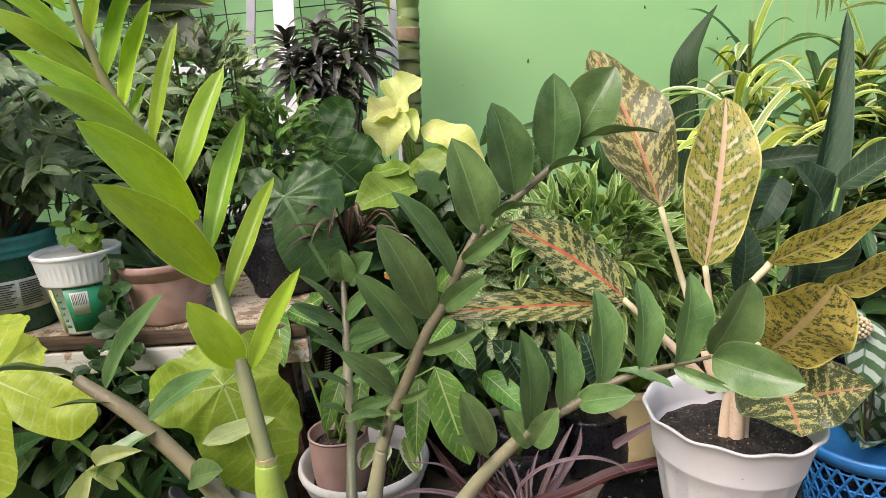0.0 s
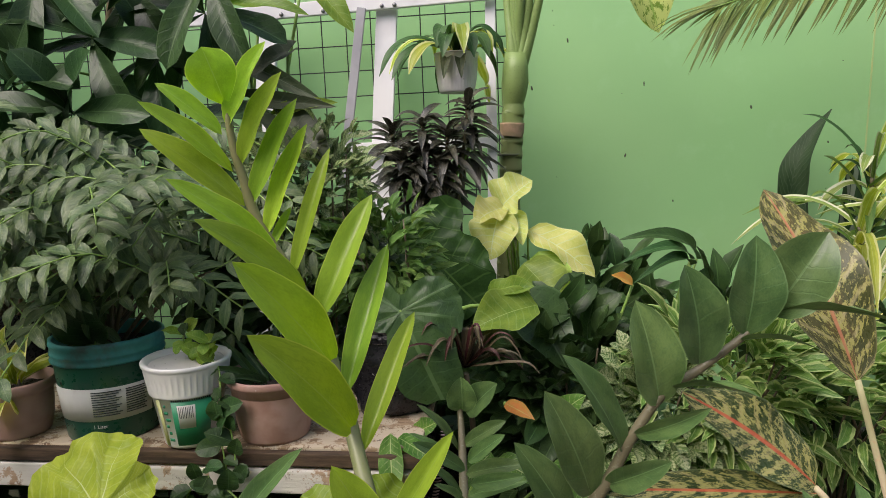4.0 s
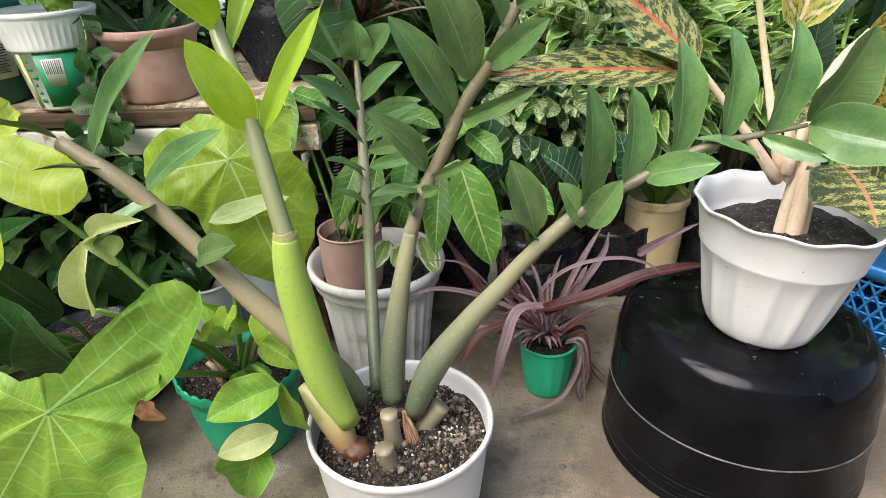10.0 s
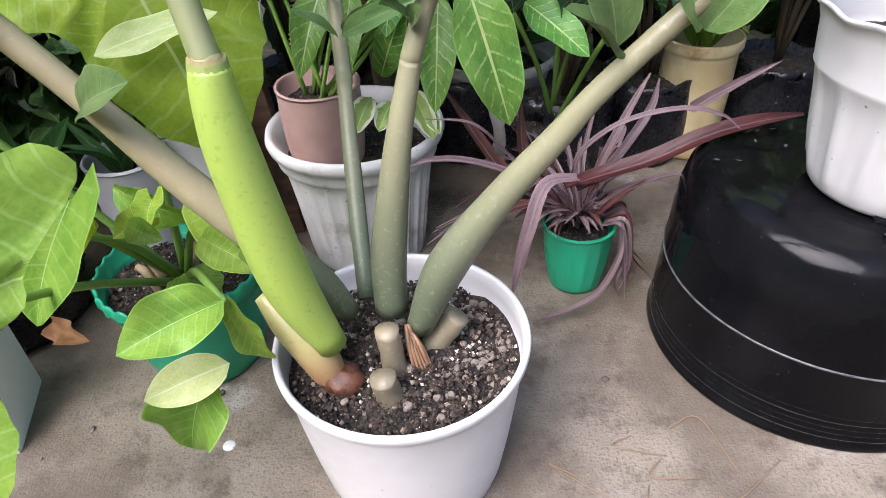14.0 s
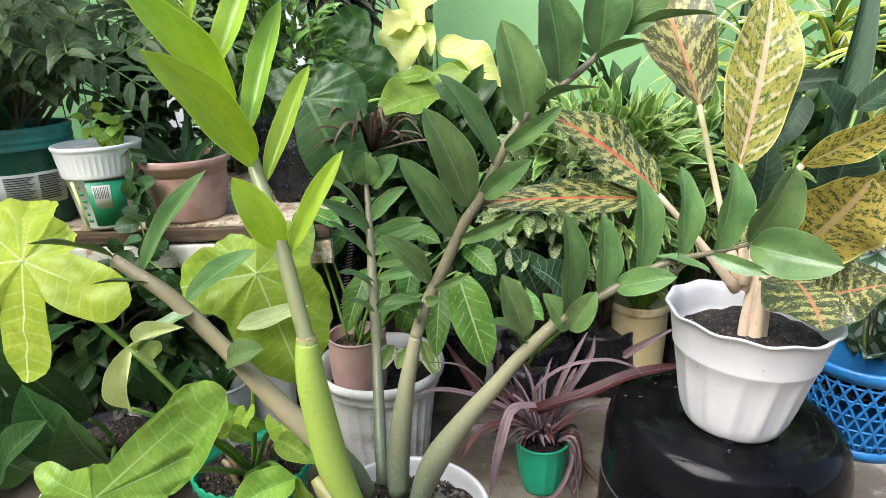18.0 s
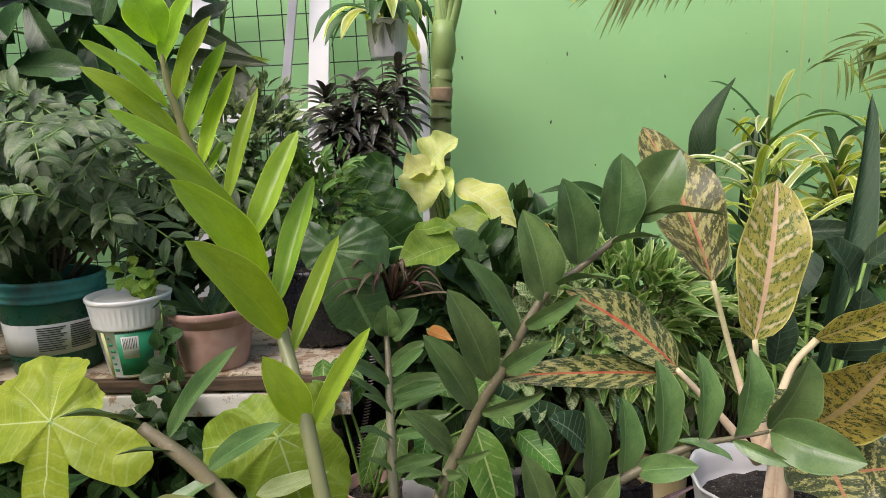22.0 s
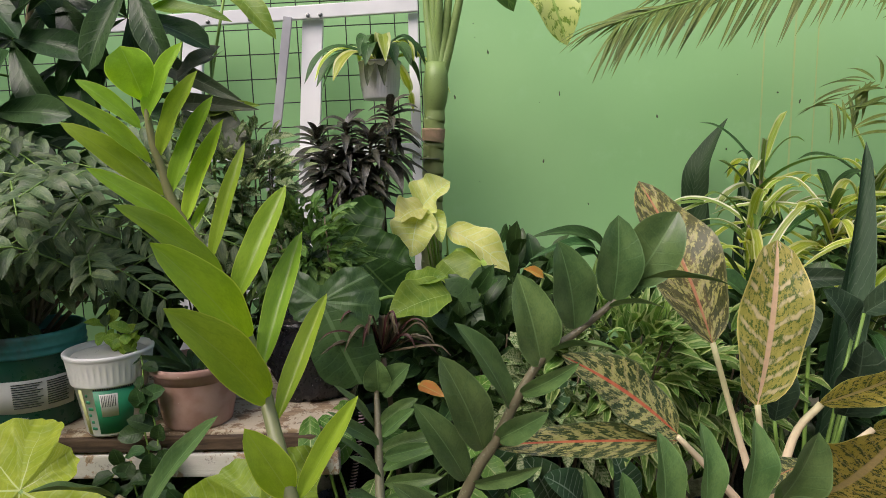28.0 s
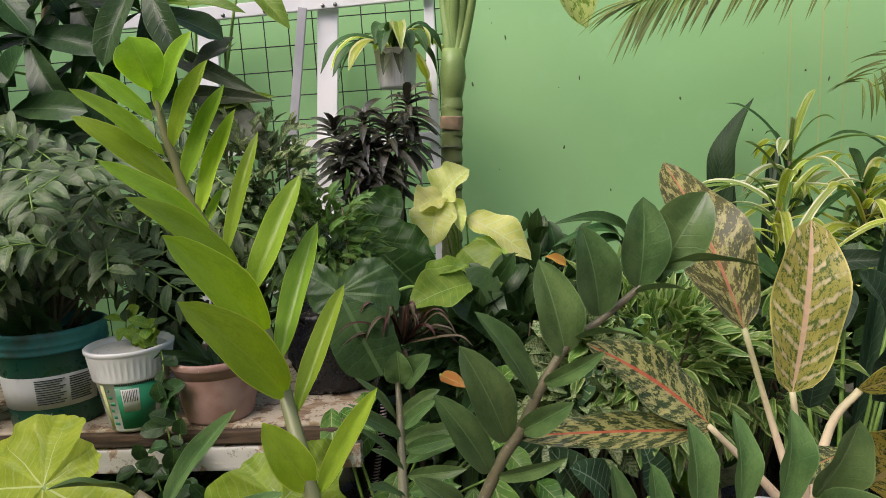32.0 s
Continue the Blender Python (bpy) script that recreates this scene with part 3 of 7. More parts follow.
def ribbon(parent, pts, material, name="leaf", fold=0.35, steps=6, label=""):
    """An arching strap through points (x, y, z, width), channelled along its middle."""
    line = catmull(pts, steps)
    co, uv, faces = [], [], []
    for i, q in enumerate(line):
        a, b = line[max(i - 1, 0)], line[min(i + 1, len(line) - 1)]
        d = Vector(b[:3] - a[:3]).normalized()
        side = d.cross(Vector((0.05, -0.35, 1.0)))
        side = side.normalized() if side.length > 0.1 else Vector((1, 0, 0))
        up = side.cross(d).normalized()
        for j, s in enumerate((-1, -0.5, 0, 0.5, 1)):
            co.append((Vector(q[:3]) + side * s * q[3] * 0.5 + up * abs(s) * fold * q[3] * 0.5)[:])
            uv.append((s * 0.5 + 0.5, i / (len(line) - 1)))
    for i in range(len(line) - 1):
        for j in range(4):
            faces.append((i * 5 + j, i * 5 + j + 1, i * 5 + j + 6, i * 5 + j + 5))
    me = bpy.data.meshes.new(name)
    me.from_pydata(co, [], faces)
    layer = me.uv_layers.new(name="blade")
    for loop in me.loops:
        layer.data[loop.index].uv = uv[loop.vertex_index]
    me.polygons.foreach_set("use_smooth", [True] * len(me.polygons))
    me.materials.append(material)
    ob = new(name, me)
    if label:
        ob["label"] = label
    return attach(ob, parent)


class Foliage:
    """Many small leaves that nobody could count, gathered into one mesh."""

    def __init__(self):
        self.co, self.uv, self.faces = [], [], []

    def add(self, base, tip, width, shape="lance", turn=0.0, arch=0.08, fold=0.2, wave=0.05, seed=0, face=None, nu=5, nv=2):
        m, length = blade_frame(base, tip, turn, face)
        m = m @ Matrix.Diagonal((width, length, length, 1))
        rows, start, n = blade_rows(shape, arch, fold, wave, seed, nu, nv, width / length), len(self.co), nv + 1
        for r in rows:
            for v in r:
                self.co.append((m @ Vector(v[:3]))[:])
                self.uv.append(v[3:])
        self.faces += [(start + i * n + j, start + i * n + j + 1, start + (i + 1) * n + j + 1, start + (i + 1) * n + j) for i in range(nu) for j in range(nv)]

    def done(self, name, material, parent, label="", kind="stuff"):
        me = bpy.data.meshes.new(name)
        me.from_pydata(self.co, [], self.faces)
        layer = me.uv_layers.new(name="blade")
        index = np.empty(len(me.loops), int)
        me.loops.foreach_get("vertex_index", index)
        layer.data.foreach_set("uv", np.array(self.uv)[index].ravel())
        me.polygons.foreach_set("use_smooth", [True] * len(me.polygons))
        me.materials.append(material)
        ob = new(name, me)
        if kind:
            ob["kind"] = kind
        if label:
            ob["label"] = label
        return attach(ob, parent)


def around(az, el):
    return Vector((math.cos(az) * math.cos(el), math.sin(az) * math.cos(el), math.sin(el)))


def pot_profile(r_top, r_base, h, wall=0.004, lip=0.004, lip_h=0.018, inside=0.03):
    """A pot's section, outside up and inside down to the soil."""
    k = (h - lip_h) / h
    r_k = r_base + (r_top - lip - r_base) * k
    return [(0.0, 0.002), (r_base * 0.82, 0.002), (r_base * 0.88, 0.0), (r_base * 0.985, 0.001), (r_base + 0.001, 0.006), ((r_base * 2 + r_k) / 3 + 0.002, h * k / 3), ((r_base + r_k * 2) / 3 + 0.002, h * k * 2 / 3), (r_k, h - lip_h - 0.003),
            (r_k + lip * 0.3, h - lip_h), (r_top - 0.001, h - lip_h + 0.003), (r_top, h - lip_h + 0.006), (r_top, h - 0.003), (r_top - 0.0015, h), (r_top - wall + 0.001, h), (r_top - wall, h - 0.003), (r_top - wall - 0.003, h - inside)]


def soil_into(bm, at, r, seed=0, bumpy=0.006):
    noise_at = seed * 7.3
    rings = []
    for i in range(9):
        rr = r * i / 8
        ring = []
        for k in range(36):
            w = 2 * math.pi * k / 36
            p = Vector((rr * math.cos(w), rr * math.sin(w), 0))
            z = bumpy * noise.noise(p * 60 + Vector((noise_at, 0, 0))) + bumpy * 0.7 * (1 - (i / 8) ** 2)
            ring.append(bm.verts.new(Vector(at) + p + Vector((0, 0, z))))
        rings.append(ring)
    for a, b in zip(rings, rings[1:]):
        for k in range(36):
            if a is rings[0]:
                bm.faces.new((a[k], b[k], b[(k + 1) % 36]))
            else:
                bm.faces.new((a[k], b[k], b[(k + 1) % 36], a[(k + 1) % 36]))
    return bm


def crumbs(parent, at, r, n, seed, small=0.0011, big=0.0036):
    """Loose crumbs and grit over a pot's soil, gathered into one mesh."""
    rng = random.Random(seed)
    unit = [Vector(q) for q in ((1, 0, 0), (-1, 0, 0), (0, 1, 0), (0, -1, 0), (0, 0, 1), (0, 0, -1))]
    tris = ((0, 2, 4), (2, 1, 4), (1, 3, 4), (3, 0, 4), (2, 0, 5), (1, 2, 5), (3, 1, 5), (0, 3, 5))
    co, faces = [], []
    for i in range(n):
        w, q = rng.uniform(0, 6.283), r * math.sqrt(rng.random())
        s = small + (big - small) * rng.random() ** 3
        c = Vector((at[0] + q * math.cos(w), at[1] + q * math.sin(w), at[2] + 0.003 + s * 0.3 + 0.007 * (1 - (q / r) ** 2)))
        turn = Matrix.Rotation(rng.uniform(0, 6.28), 3, "Z") @ Matrix.Rotation(rng.uniform(0, 1.5), 3, "X")
        k = len(co)
        co += [(c + turn @ (u * s * rng.uniform(0.7, 1.3)))[:] for u in unit]
        faces += [tuple(k + j for j in t) for t in tris]
    me = bpy.data.meshes.new("grit")
    me.from_pydata(co, [], faces)
    me.materials.append(CRUMB)
    ob = new("grit", me)
    ob["kind"] = "stuff"
    return attach(ob, parent)


def pot(parent, at, r_top, r_base, h, material, label="", seed=0, soil_at=0.78, soil=True, name="pot", **shape):
    lip_h = shape.pop("lip_h", 0.018)
    lip = shape.pop("lip", 0.004)
    bm = lathe_into(bm_new(), pot_profile(r_top, r_base, h, lip=lip, lip_h=lip_h, inside=h * (1 - soil_at) + 0.004), at, **shape)
    ob = part(name, bm, material, parent, label)
    if soil:
        r = r_top - lip * 0.6 - 0.006
        part("soil", soil_into(bm_new(), (at[0], at[1], at[2] + h * soil_at), r, seed), SOIL, parent)
    return ob


def stalk(parent, a, b, r0, r1, material, bow=0.0, name="petiole", sag=(0, 0, 1)):
    a, b = Vector(a), Vector(b)
    mid = (a + b) / 2 + Vector(sag) * bow
    rm = (r0 + r1) / 2
    return tube(name, [(*a, r0), (*mid, rm), (*b, r1)], material, parent, sides=7, steps=4)


def row_leaves(parent, rows, material, shape="zz", **kw):
    for i, (bx, by, bz, tx, ty, tz, w, turn) in enumerate(rows):
        leaf(parent, (bx, by, bz), (tx, ty, tz), w, material, shape, turn, seed=kw.get("seed", 0) + i % 4, **{k: v for k, v in kw.items() if k != "seed"})


def lobed_leaf(parent, points, material, sharp=0.5, cup=0.4, seed=0, name="leaf", power=2.3, least=0.45):
    """One blade with several lobes round its petiole's end: points are the centre and the lobes' tips."""
    c, tips = Vector(points[0]), [Vector(q[:3]) - Vector(points[0]) for q in points[1:]]
    breadth = [sharp * (q[3] if len(q) > 3 else 1.0) for q in points[1:]]
    n = Vector((0, 0, 0))
    for a, b in itertools.combinations(tips, 2):
        q = a.cross(b)
        n += q if q.dot(FACE) > 0 else -q
    n.normalize()
    x = (tips[0] - n * tips[0].dot(n)).normalized()
    y = n.cross(x)
    axes = [(math.atan2(t.dot(y), t.dot(x)), t.length, t.dot(n), b) for t, b in zip(tips, breadth)]
    mean = sum(a[1] for a in axes) / len(axes)
    around_n, rings = 108, 14
    co, uv, faces = [], [], []
    for i in range(rings + 1):
        for k in range(around_n):
            w = 2 * math.pi * k / around_n
            best, full = None, 0.0
            for ang, length, lift, wide in axes:
                d = (w - ang + math.pi) % (2 * math.pi) - math.pi
                r = length / (1 + (abs(d) / wide) ** power)
                full += r ** 5
                if best is None or r > best[0]:
                    best = (r, d, length, lift)
            r, d, length, lift = best
            r = min(full ** 0.2, 1.12 * max(a[1] for a in axes))
            r = max(r, least * mean) * (1 + 0.02 * math.sin(9 * w + seed) + 0.014 * math.sin(25 * w + 2 * seed))
            rr = r * i / rings
            t = rr / length
            z = lift * t * math.cos(d) - cup * rr * rr / mean + 0.025 * mean * t * math.sin(5 * w + seed) + 0.012 * mean * t * t * math.sin(21 * w) + 0.05 * mean * t * (1 - math.cos(min(abs(d) * 3, math.pi)))
            v = c + x * rr * math.cos(w) + y * rr * math.sin(w) + n * z
            v += n * (0.09 * mean * t * noise.noise(v * 26) + 0.06 * mean * t * noise.noise(v * 62))
            co.append(v[:])
            uv.append((0.5 + min(0.49, abs(math.sin(d)) * rr / length * 0.9), min(1.0, t * math.cos(d) if abs(d) < 1.5 else 0.0)))
    for i in range(rings):
        for k in range(around_n):
            q = (k + 1) % around_n
            faces.append((i * around_n + k, i * around_n + q, (i + 1) * around_n + q, (i + 1) * around_n + k))
    me = bpy.data.meshes.new(name)
    me.from_pydata(co, [], faces)
    layer = me.uv_layers.new(name="blade")
    for loop in me.loops:
        layer.data[loop.index].uv = uv[loop.vertex_index]
    me.polygons.foreach_set("use_smooth", [True] * len(me.polygons))
    me.materials.append(material)
    return attach(new(name, me), parent)

# ---- the setting ----
def slab(name, size, at, material, label, category):
    bm = bm_new()
    box_into(bm, size, Matrix.Translation(at))
    return tagged(part(name, bm, material, None, smooth=False), label, category, kind="structure")


# Kept dark so that the unseen south wall bounces little light.
PLASTER = plain_material("dull_plaster", (0.24, 0.22, 0.19), (0.19, 0.175, 0.15), 4, 0.8)
slab("ground", (60, 60, 0.1), (0, 0, -0.05), CONCRETE, "worn grey-brown concrete yard floor with dirt specks", "floor")
slab("wall_north", (7.0, 0.12, 2.3), (0.4, 2.26, 1.15), WALL, "green painted plaster wall with faint streaks", "wall")
slab("wall_west", (0.12, 6.0, 2.3), (-2.4, -0.6, 1.15), WALL, "green painted plaster wall at the side", "wall")
# Unseen wall added behind the camera to block low sky light.
slab("unseen_wall_south", (9.0, 0.12, 2.6), (0.0, -2.6, 1.3), PLASTER, "unseen plaster wall added to hold back low front light", "wall")

# bench with flower pots
bench = thing("bench", "weathered low wooden bench with chipped white front edge", "bench", (-0.9, 1.1, 0))
for i, (y, w) in enumerate([(1.008, 0.13), (1.14, 0.12), (1.265, 0.12)]):
    bevelled_box("plank", (1.42, w, 0.022), pose(-0.94, y, 0.443, 0, 0, 0.3 * i), WOOD, bench, 0.003)
bevelled_box("edge_strip", (1.42, 0.012, 0.02), pose(-0.94, 0.937, 0.4425, 0, 0.4, 0), EDGE_WOOD, bench, 0.002, "splintered dark wood edge")
bevelled_box("front_rail", (1.42, 0.02, 0.036), pose(-0.94, 0.941, 0.411, 0, 0.6, 0), PAINTED_WOOD, bench, 0.003, "chipped white painted board")
for x, y in [(-1.58, 0.98), (-0.36, 0.985), (-1.58, 1.26), (-0.36, 1.26)]:
    bevelled_box("leg", (0.045, 0.045, 0.432), pose(x, y, 0.216), WOOD, bench, 0.003)

# white ladder frame with a wire mesh, against the wall
frame_rack = thing("ladder_frame", "white painted metal ladder frame leaning against green wall", "ladder", (-0.5, 2.05, 0))
LEANS = ((-0.822, -0.80, 0.062), (-0.462, -0.438, 0.062), (-0.135, -0.136, 0.03))
for x0, x1, w in LEANS:
    top = Vector((x1, 2.08, 1.29))
    foot = Vector((x0 + (x0 - x1) * 2.2, 1.98, 0.0))
    bevelled_box("rail", (w, 0.02, (top - foot).length), pose(*((top + foot) / 2), 0, 0, 0) @ Matrix.Rotation(math.atan2(top.x - foot.x, top.z), 4, "Y") @ Matrix.Rotation(-math.atan2(top.y - foot.y, top.z), 4, "X"), WHITE_METAL, frame_rack, 0.003)
for z0, z1, xa, xb in [(1.262, 1.308, -1.15, -0.12), (0.872, 0.885, -0.82, -0.12), (0.45, 0.46, -0.82, -0.12)]:
    a, b = Vector((xa, 2.052 + (z0 - 1.29) * 0.077, z0)), Vector((xb, 2.052 + (z0 - 1.29) * 0.077, z1))
    bevelled_box("rung", ((b - a).length, 0.018, 0.04 if z0 > 1 else 0.032), Matrix.Translation((a + b) / 2) @ Matrix.Rotation(-math.atan2(b.z - a.z, b.x - a.x), 4, "Y"), WHITE_METAL, frame_rack, 0.003)
for x in (-0.745, -0.62, -0.447, -0.41):
    bm = lathe_into(bm_new(), [(0.0001, 0.0), (0.006, 0.0), (0.006, 0.003), (0.004, 0.005), (0.0001, 0.005)], seg=12)
    ob = part("bolt", bm, STEEL, None)
    ob.matrix_basis = pose(x, 2.041, 1.28 + (x + 0.5) * 0.04, 90, 0, 0)
    attach(ob, frame_rack)
brace = bevelled_box("brace", (0.026, 0.012, 0.52), pose(-0.545, 2.03, 1.02, 0, 9, 0), GREY_PLASTIC, frame_rack, 0.002)
mesh_panel = thing("wire_mesh", "dark welded wire mesh panel standing before wall", "wire mesh", (-0.9, 2.12, 0))
for i in range(26):
    x = -2.0 + i * 0.076
    tube("wire", [(x, 2.13, 0.02, 0.0018), (x - 0.012, 2.13, 0.8, 0.0018), (x - 0.03, 2.13, 1.9, 0.0018)], WIRE_MAT, mesh_panel, sides=5, steps=2)
for i in range(25):
    z = 0.05 + i * 0.076
    tube("wire", [(-2.05, 2.134, z - 0.03, 0.0018), (-0.9, 2.134, z - 0.008, 0.0018), (-0.075, 2.134, z + 0.01, 0.0018)], WIRE_MAT, mesh_panel, sides=5, steps=2)

# flecks and drip stains on the wall paint
north = bpy.data.objects["wall_north"]
FLECK = plain_material("dark_fleck", (0.05, 0.07, 0.04), (0.1, 0.11, 0.06), 60, 0.8)
DRIP = plain_material("ochre_drip_stain", (0.42, 0.5, 0.2), (0.36, 0.52, 0.22), 30, 0.6)
rng = random.Random(77)
MARKS = [(0.099, 1.19), (0.331, 1.053), (0.652, 0.973), (0.278, 0.836), (1.046, 1.041), (1.12, 1.011), (0.883, 0.862), (-0.011, 1.05), (0.427, 0.691), (0.734, 1.262)]
for i in range(30):
    x, z = MARKS[i] if i < len(MARKS) else (rng.uniform(-0.05, 1.3), rng.uniform(0.65, 1.4))
    h, w = (rng.uniform(0.006, 0.018), rng.uniform(0.002, 0.004)) if i < len(MARKS) else (rng.uniform(0.002, 0.004), 0.0018)
    bm = lathe_into(bm_new(), [(0.0001, -0.5), (0.6, -0.4), (1.0, 0.0), (0.5, 0.4), (0.0001, 0.5)], seg=6)
    ob = part("fleck", bm, FLECK, None)
    ob.matrix_basis = pose(x, 2.199, z, 0, rng.uniform(-20, 20), 0) @ Matrix.Diagonal((w, 0.0015, h, 1))
    attach(ob, north)
for x, w in ((0.995, 0.005), (1.095, 0.006), (1.17, 0.004)):
    bm = bm_new()
    box_into(bm, (w, 0.001, 0.7), pose(x, 2.1995, 1.1, 0, 0.6, 0))
    attach(part("drip_stain", bm, DRIP, None, smooth=False), north)

# ---- the plants near the path: stems (x, y, z, radius) and leaves (foot, tip, width, turn) ----
ZZ_A = [(-0.173, 0.612, 0.185, 0.0121), (-0.195, 0.612, 0.250, 0.0185), (-0.209, 0.614, 0.344, 0.0172), (-0.212, 0.616, 0.386, 0.0146), (-0.212, 0.618, 0.408, 0.0118), (-0.213, 0.620, 0.413, 0.0089), (-0.237, 0.655, 0.508, 0.0086), (-0.264, 0.700, 0.571, 0.0078), (-0.272, 0.715, 0.589, 0.0076), (-0.296, 0.745, 0.646, 0.0073), (-0.327, 0.765, 0.709, 0.0070), (-0.356, 0.772, 0.755, 0.0066), (-0.373, 0.775, 0.782, 0.0062), (-0.385, 0.775, 0.812, 0.0058), (-0.391, 0.775, 0.838, 0.0052), (-0.399, 0.775, 0.867, 0.0046), (-0.403, 0.775, 0.896, 0.0040), (-0.404, 0.775, 0.917, 0.0026)]
ZZ_A_LEFT = [
    (-0.405, 0.775, 0.917, -0.414, 0.745, 0.975, 0.050, 0),
    (-0.412, 0.775, 0.888, -0.472, 0.755, 0.942, 0.022, 0),
    (-0.403, 0.775, 0.848, -0.467, 0.710, 0.920, 0.025, 0),
    (-0.392, 0.775, 0.811, -0.485, 0.740, 0.895, 0.031, 0),
    (-0.356, 0.772, 0.754, -0.435, 0.690, 0.845, 0.030, 0),
    (-0.326, 0.765, 0.710, -0.398, 0.665, 0.808, 0.037, 0),
    (-0.295, 0.745, 0.638, -0.354, 0.640, 0.772, 0.051, 0),
    (-0.268, 0.710, 0.583, -0.333, 0.610, 0.713, 0.052, 0),
    (-0.236, 0.655, 0.502, -0.268, 0.620, 0.590, 0.039, 0),
]
ZZ_A_RIGHT = [
    (-0.405, 0.775, 0.894, -0.356, 0.770, 0.982, 0.029, 0),
    (-0.392, 0.775, 0.856, -0.341, 0.770, 0.951, 0.028, 0),
    (-0.384, 0.775, 0.811, -0.329, 0.780, 0.924, 0.027, 0),
    (-0.370, 0.775, 0.777, -0.322, 0.790, 0.898, 0.024, 0),
    (-0.363, 0.773, 0.766, -0.345, 0.790, 0.808, 0.012, 0),
    (-0.342, 0.770, 0.732, -0.301, 0.800, 0.872, 0.020, 0),
    (-0.314, 0.760, 0.684, -0.258, 0.810, 0.819, 0.035, 0),
    (-0.279, 0.730, 0.613, -0.244, 0.820, 0.761, 0.031, 0),
    (-0.257, 0.700, 0.563, -0.213, 0.800, 0.686, 0.025, 0),
    (-0.227, 0.655, 0.497, -0.161, 0.660, 0.606, 0.024, 0),
]
ZZ_B = [(-0.164, 0.66, 0.173, 0.0099), (-0.19, 0.655, 0.222, 0.0149), (-0.258, 0.66, 0.302, 0.013), (-0.31, 0.67, 0.365, 0.0098), (-0.355, 0.67, 0.426, 0.0094), (-0.381, 0.67, 0.455, 0.0088), (-0.429, 0.675, 0.491, 0.0067)]
ZZ_B_LEAF = [
    (-0.428, 0.675, 0.493, -0.486, 0.62, 0.529, 0.025, 60),
    (-0.396, 0.67, 0.479, -0.303, 0.65, 0.592, 0.025, 0),
    (-0.384, 0.67, 0.459, -0.442, 0.64, 0.475, 0.015, 60),
    (-0.355, 0.67, 0.44, -0.259, 0.64, 0.507, 0.028, 0),
    (-0.346, 0.665, 0.428, -0.403, 0.63, 0.395, 0.028, 30),
    (-0.315, 0.66, 0.368, -0.26, 0.62, 0.401, 0.033, 0),
]
ZZ_C = [(-0.151, 0.68, 0.171, 0.0074), (-0.155, 0.74, 0.234, 0.008), (-0.159, 0.8, 0.301, 0.0069), (-0.162, 0.84, 0.311, 0.0078), (-0.166, 0.88, 0.377, 0.007), (-0.172, 0.95, 0.457, 0.0055), (-0.176, 0.98, 0.496, 0.0037)]
ZZ_C_LEAF = [
    (-0.173, 0.98, 0.494, -0.173, 0.97, 0.549, 0.043, 0),
    (-0.167, 0.98, 0.491, -0.122, 0.96, 0.543, 0.041, 0),
    (-0.169, 0.95, 0.456, -0.11, 0.93, 0.501, 0.023, 0),
    (-0.166, 0.92, 0.428, -0.086, 0.88, 0.464, 0.024, 0),
    (-0.163, 0.9, 0.407, -0.082, 0.86, 0.453, 0.02, 0),
    (-0.177, 0.95, 0.447, -0.232, 0.93, 0.524, 0.016, 30),
    (-0.172, 0.92, 0.428, -0.239, 0.9, 0.496, 0.015, 30),
    (-0.168, 0.9, 0.402, -0.225, 0.88, 0.469, 0.015, 30),
    (-0.165, 0.87, 0.367, -0.207, 0.84, 0.406, 0.017, 40),
    (-0.159, 0.85, 0.344, -0.122, 0.82, 0.377, 0.016, 30),
]
ZZ_C_MORE = [
    (-0.164, 0.88, 0.454, -0.228, 0.85, 0.506, 0.021, 0),
    (-0.161, 0.86, 0.415, -0.2, 0.83, 0.461, 0.014, 30),
    (-0.159, 0.85, 0.382, -0.206, 0.82, 0.411, 0.012, 30),
    (-0.161, 0.83, 0.346, -0.194, 0.8, 0.381, 0.012, 20),
    (-0.16, 0.88, 0.466, -0.112, 0.86, 0.513, 0.021, 0),
    (-0.157, 0.87, 0.44, -0.089, 0.83, 0.474, 0.021, 20),
    (-0.157, 0.86, 0.407, -0.076, 0.82, 0.434, 0.02, 20),
    (-0.155, 0.85, 0.389, -0.083, 0.81, 0.417, 0.017, 20),
    (-0.158, 0.83, 0.348, -0.089, 0.79, 0.387, 0.02, 10),
]
ZZ_D = [(-0.128, 0.650, 0.183, 0.0133), (-0.125, 0.655, 0.239, 0.0141), (-0.111, 0.660, 0.325, 0.0098), (-0.098, 0.668, 0.381, 0.0075), (-0.096, 0.668, 0.389, 0.0072), (-0.082, 0.675, 0.426, 0.0070), (-0.062, 0.680, 0.463, 0.0069), (-0.038, 0.680, 0.514, 0.0064), (-0.019, 0.680, 0.543, 0.0060), (0.010, 0.682, 0.599, 0.0052), (0.036, 0.685, 0.636, 0.0046), (0.065, 0.685, 0.657, 0.0042), (0.097, 0.688, 0.681, 0.0038), (0.125, 0.690, 0.705, 0.0033), (0.136, 0.690, 0.712, 0.0020)]
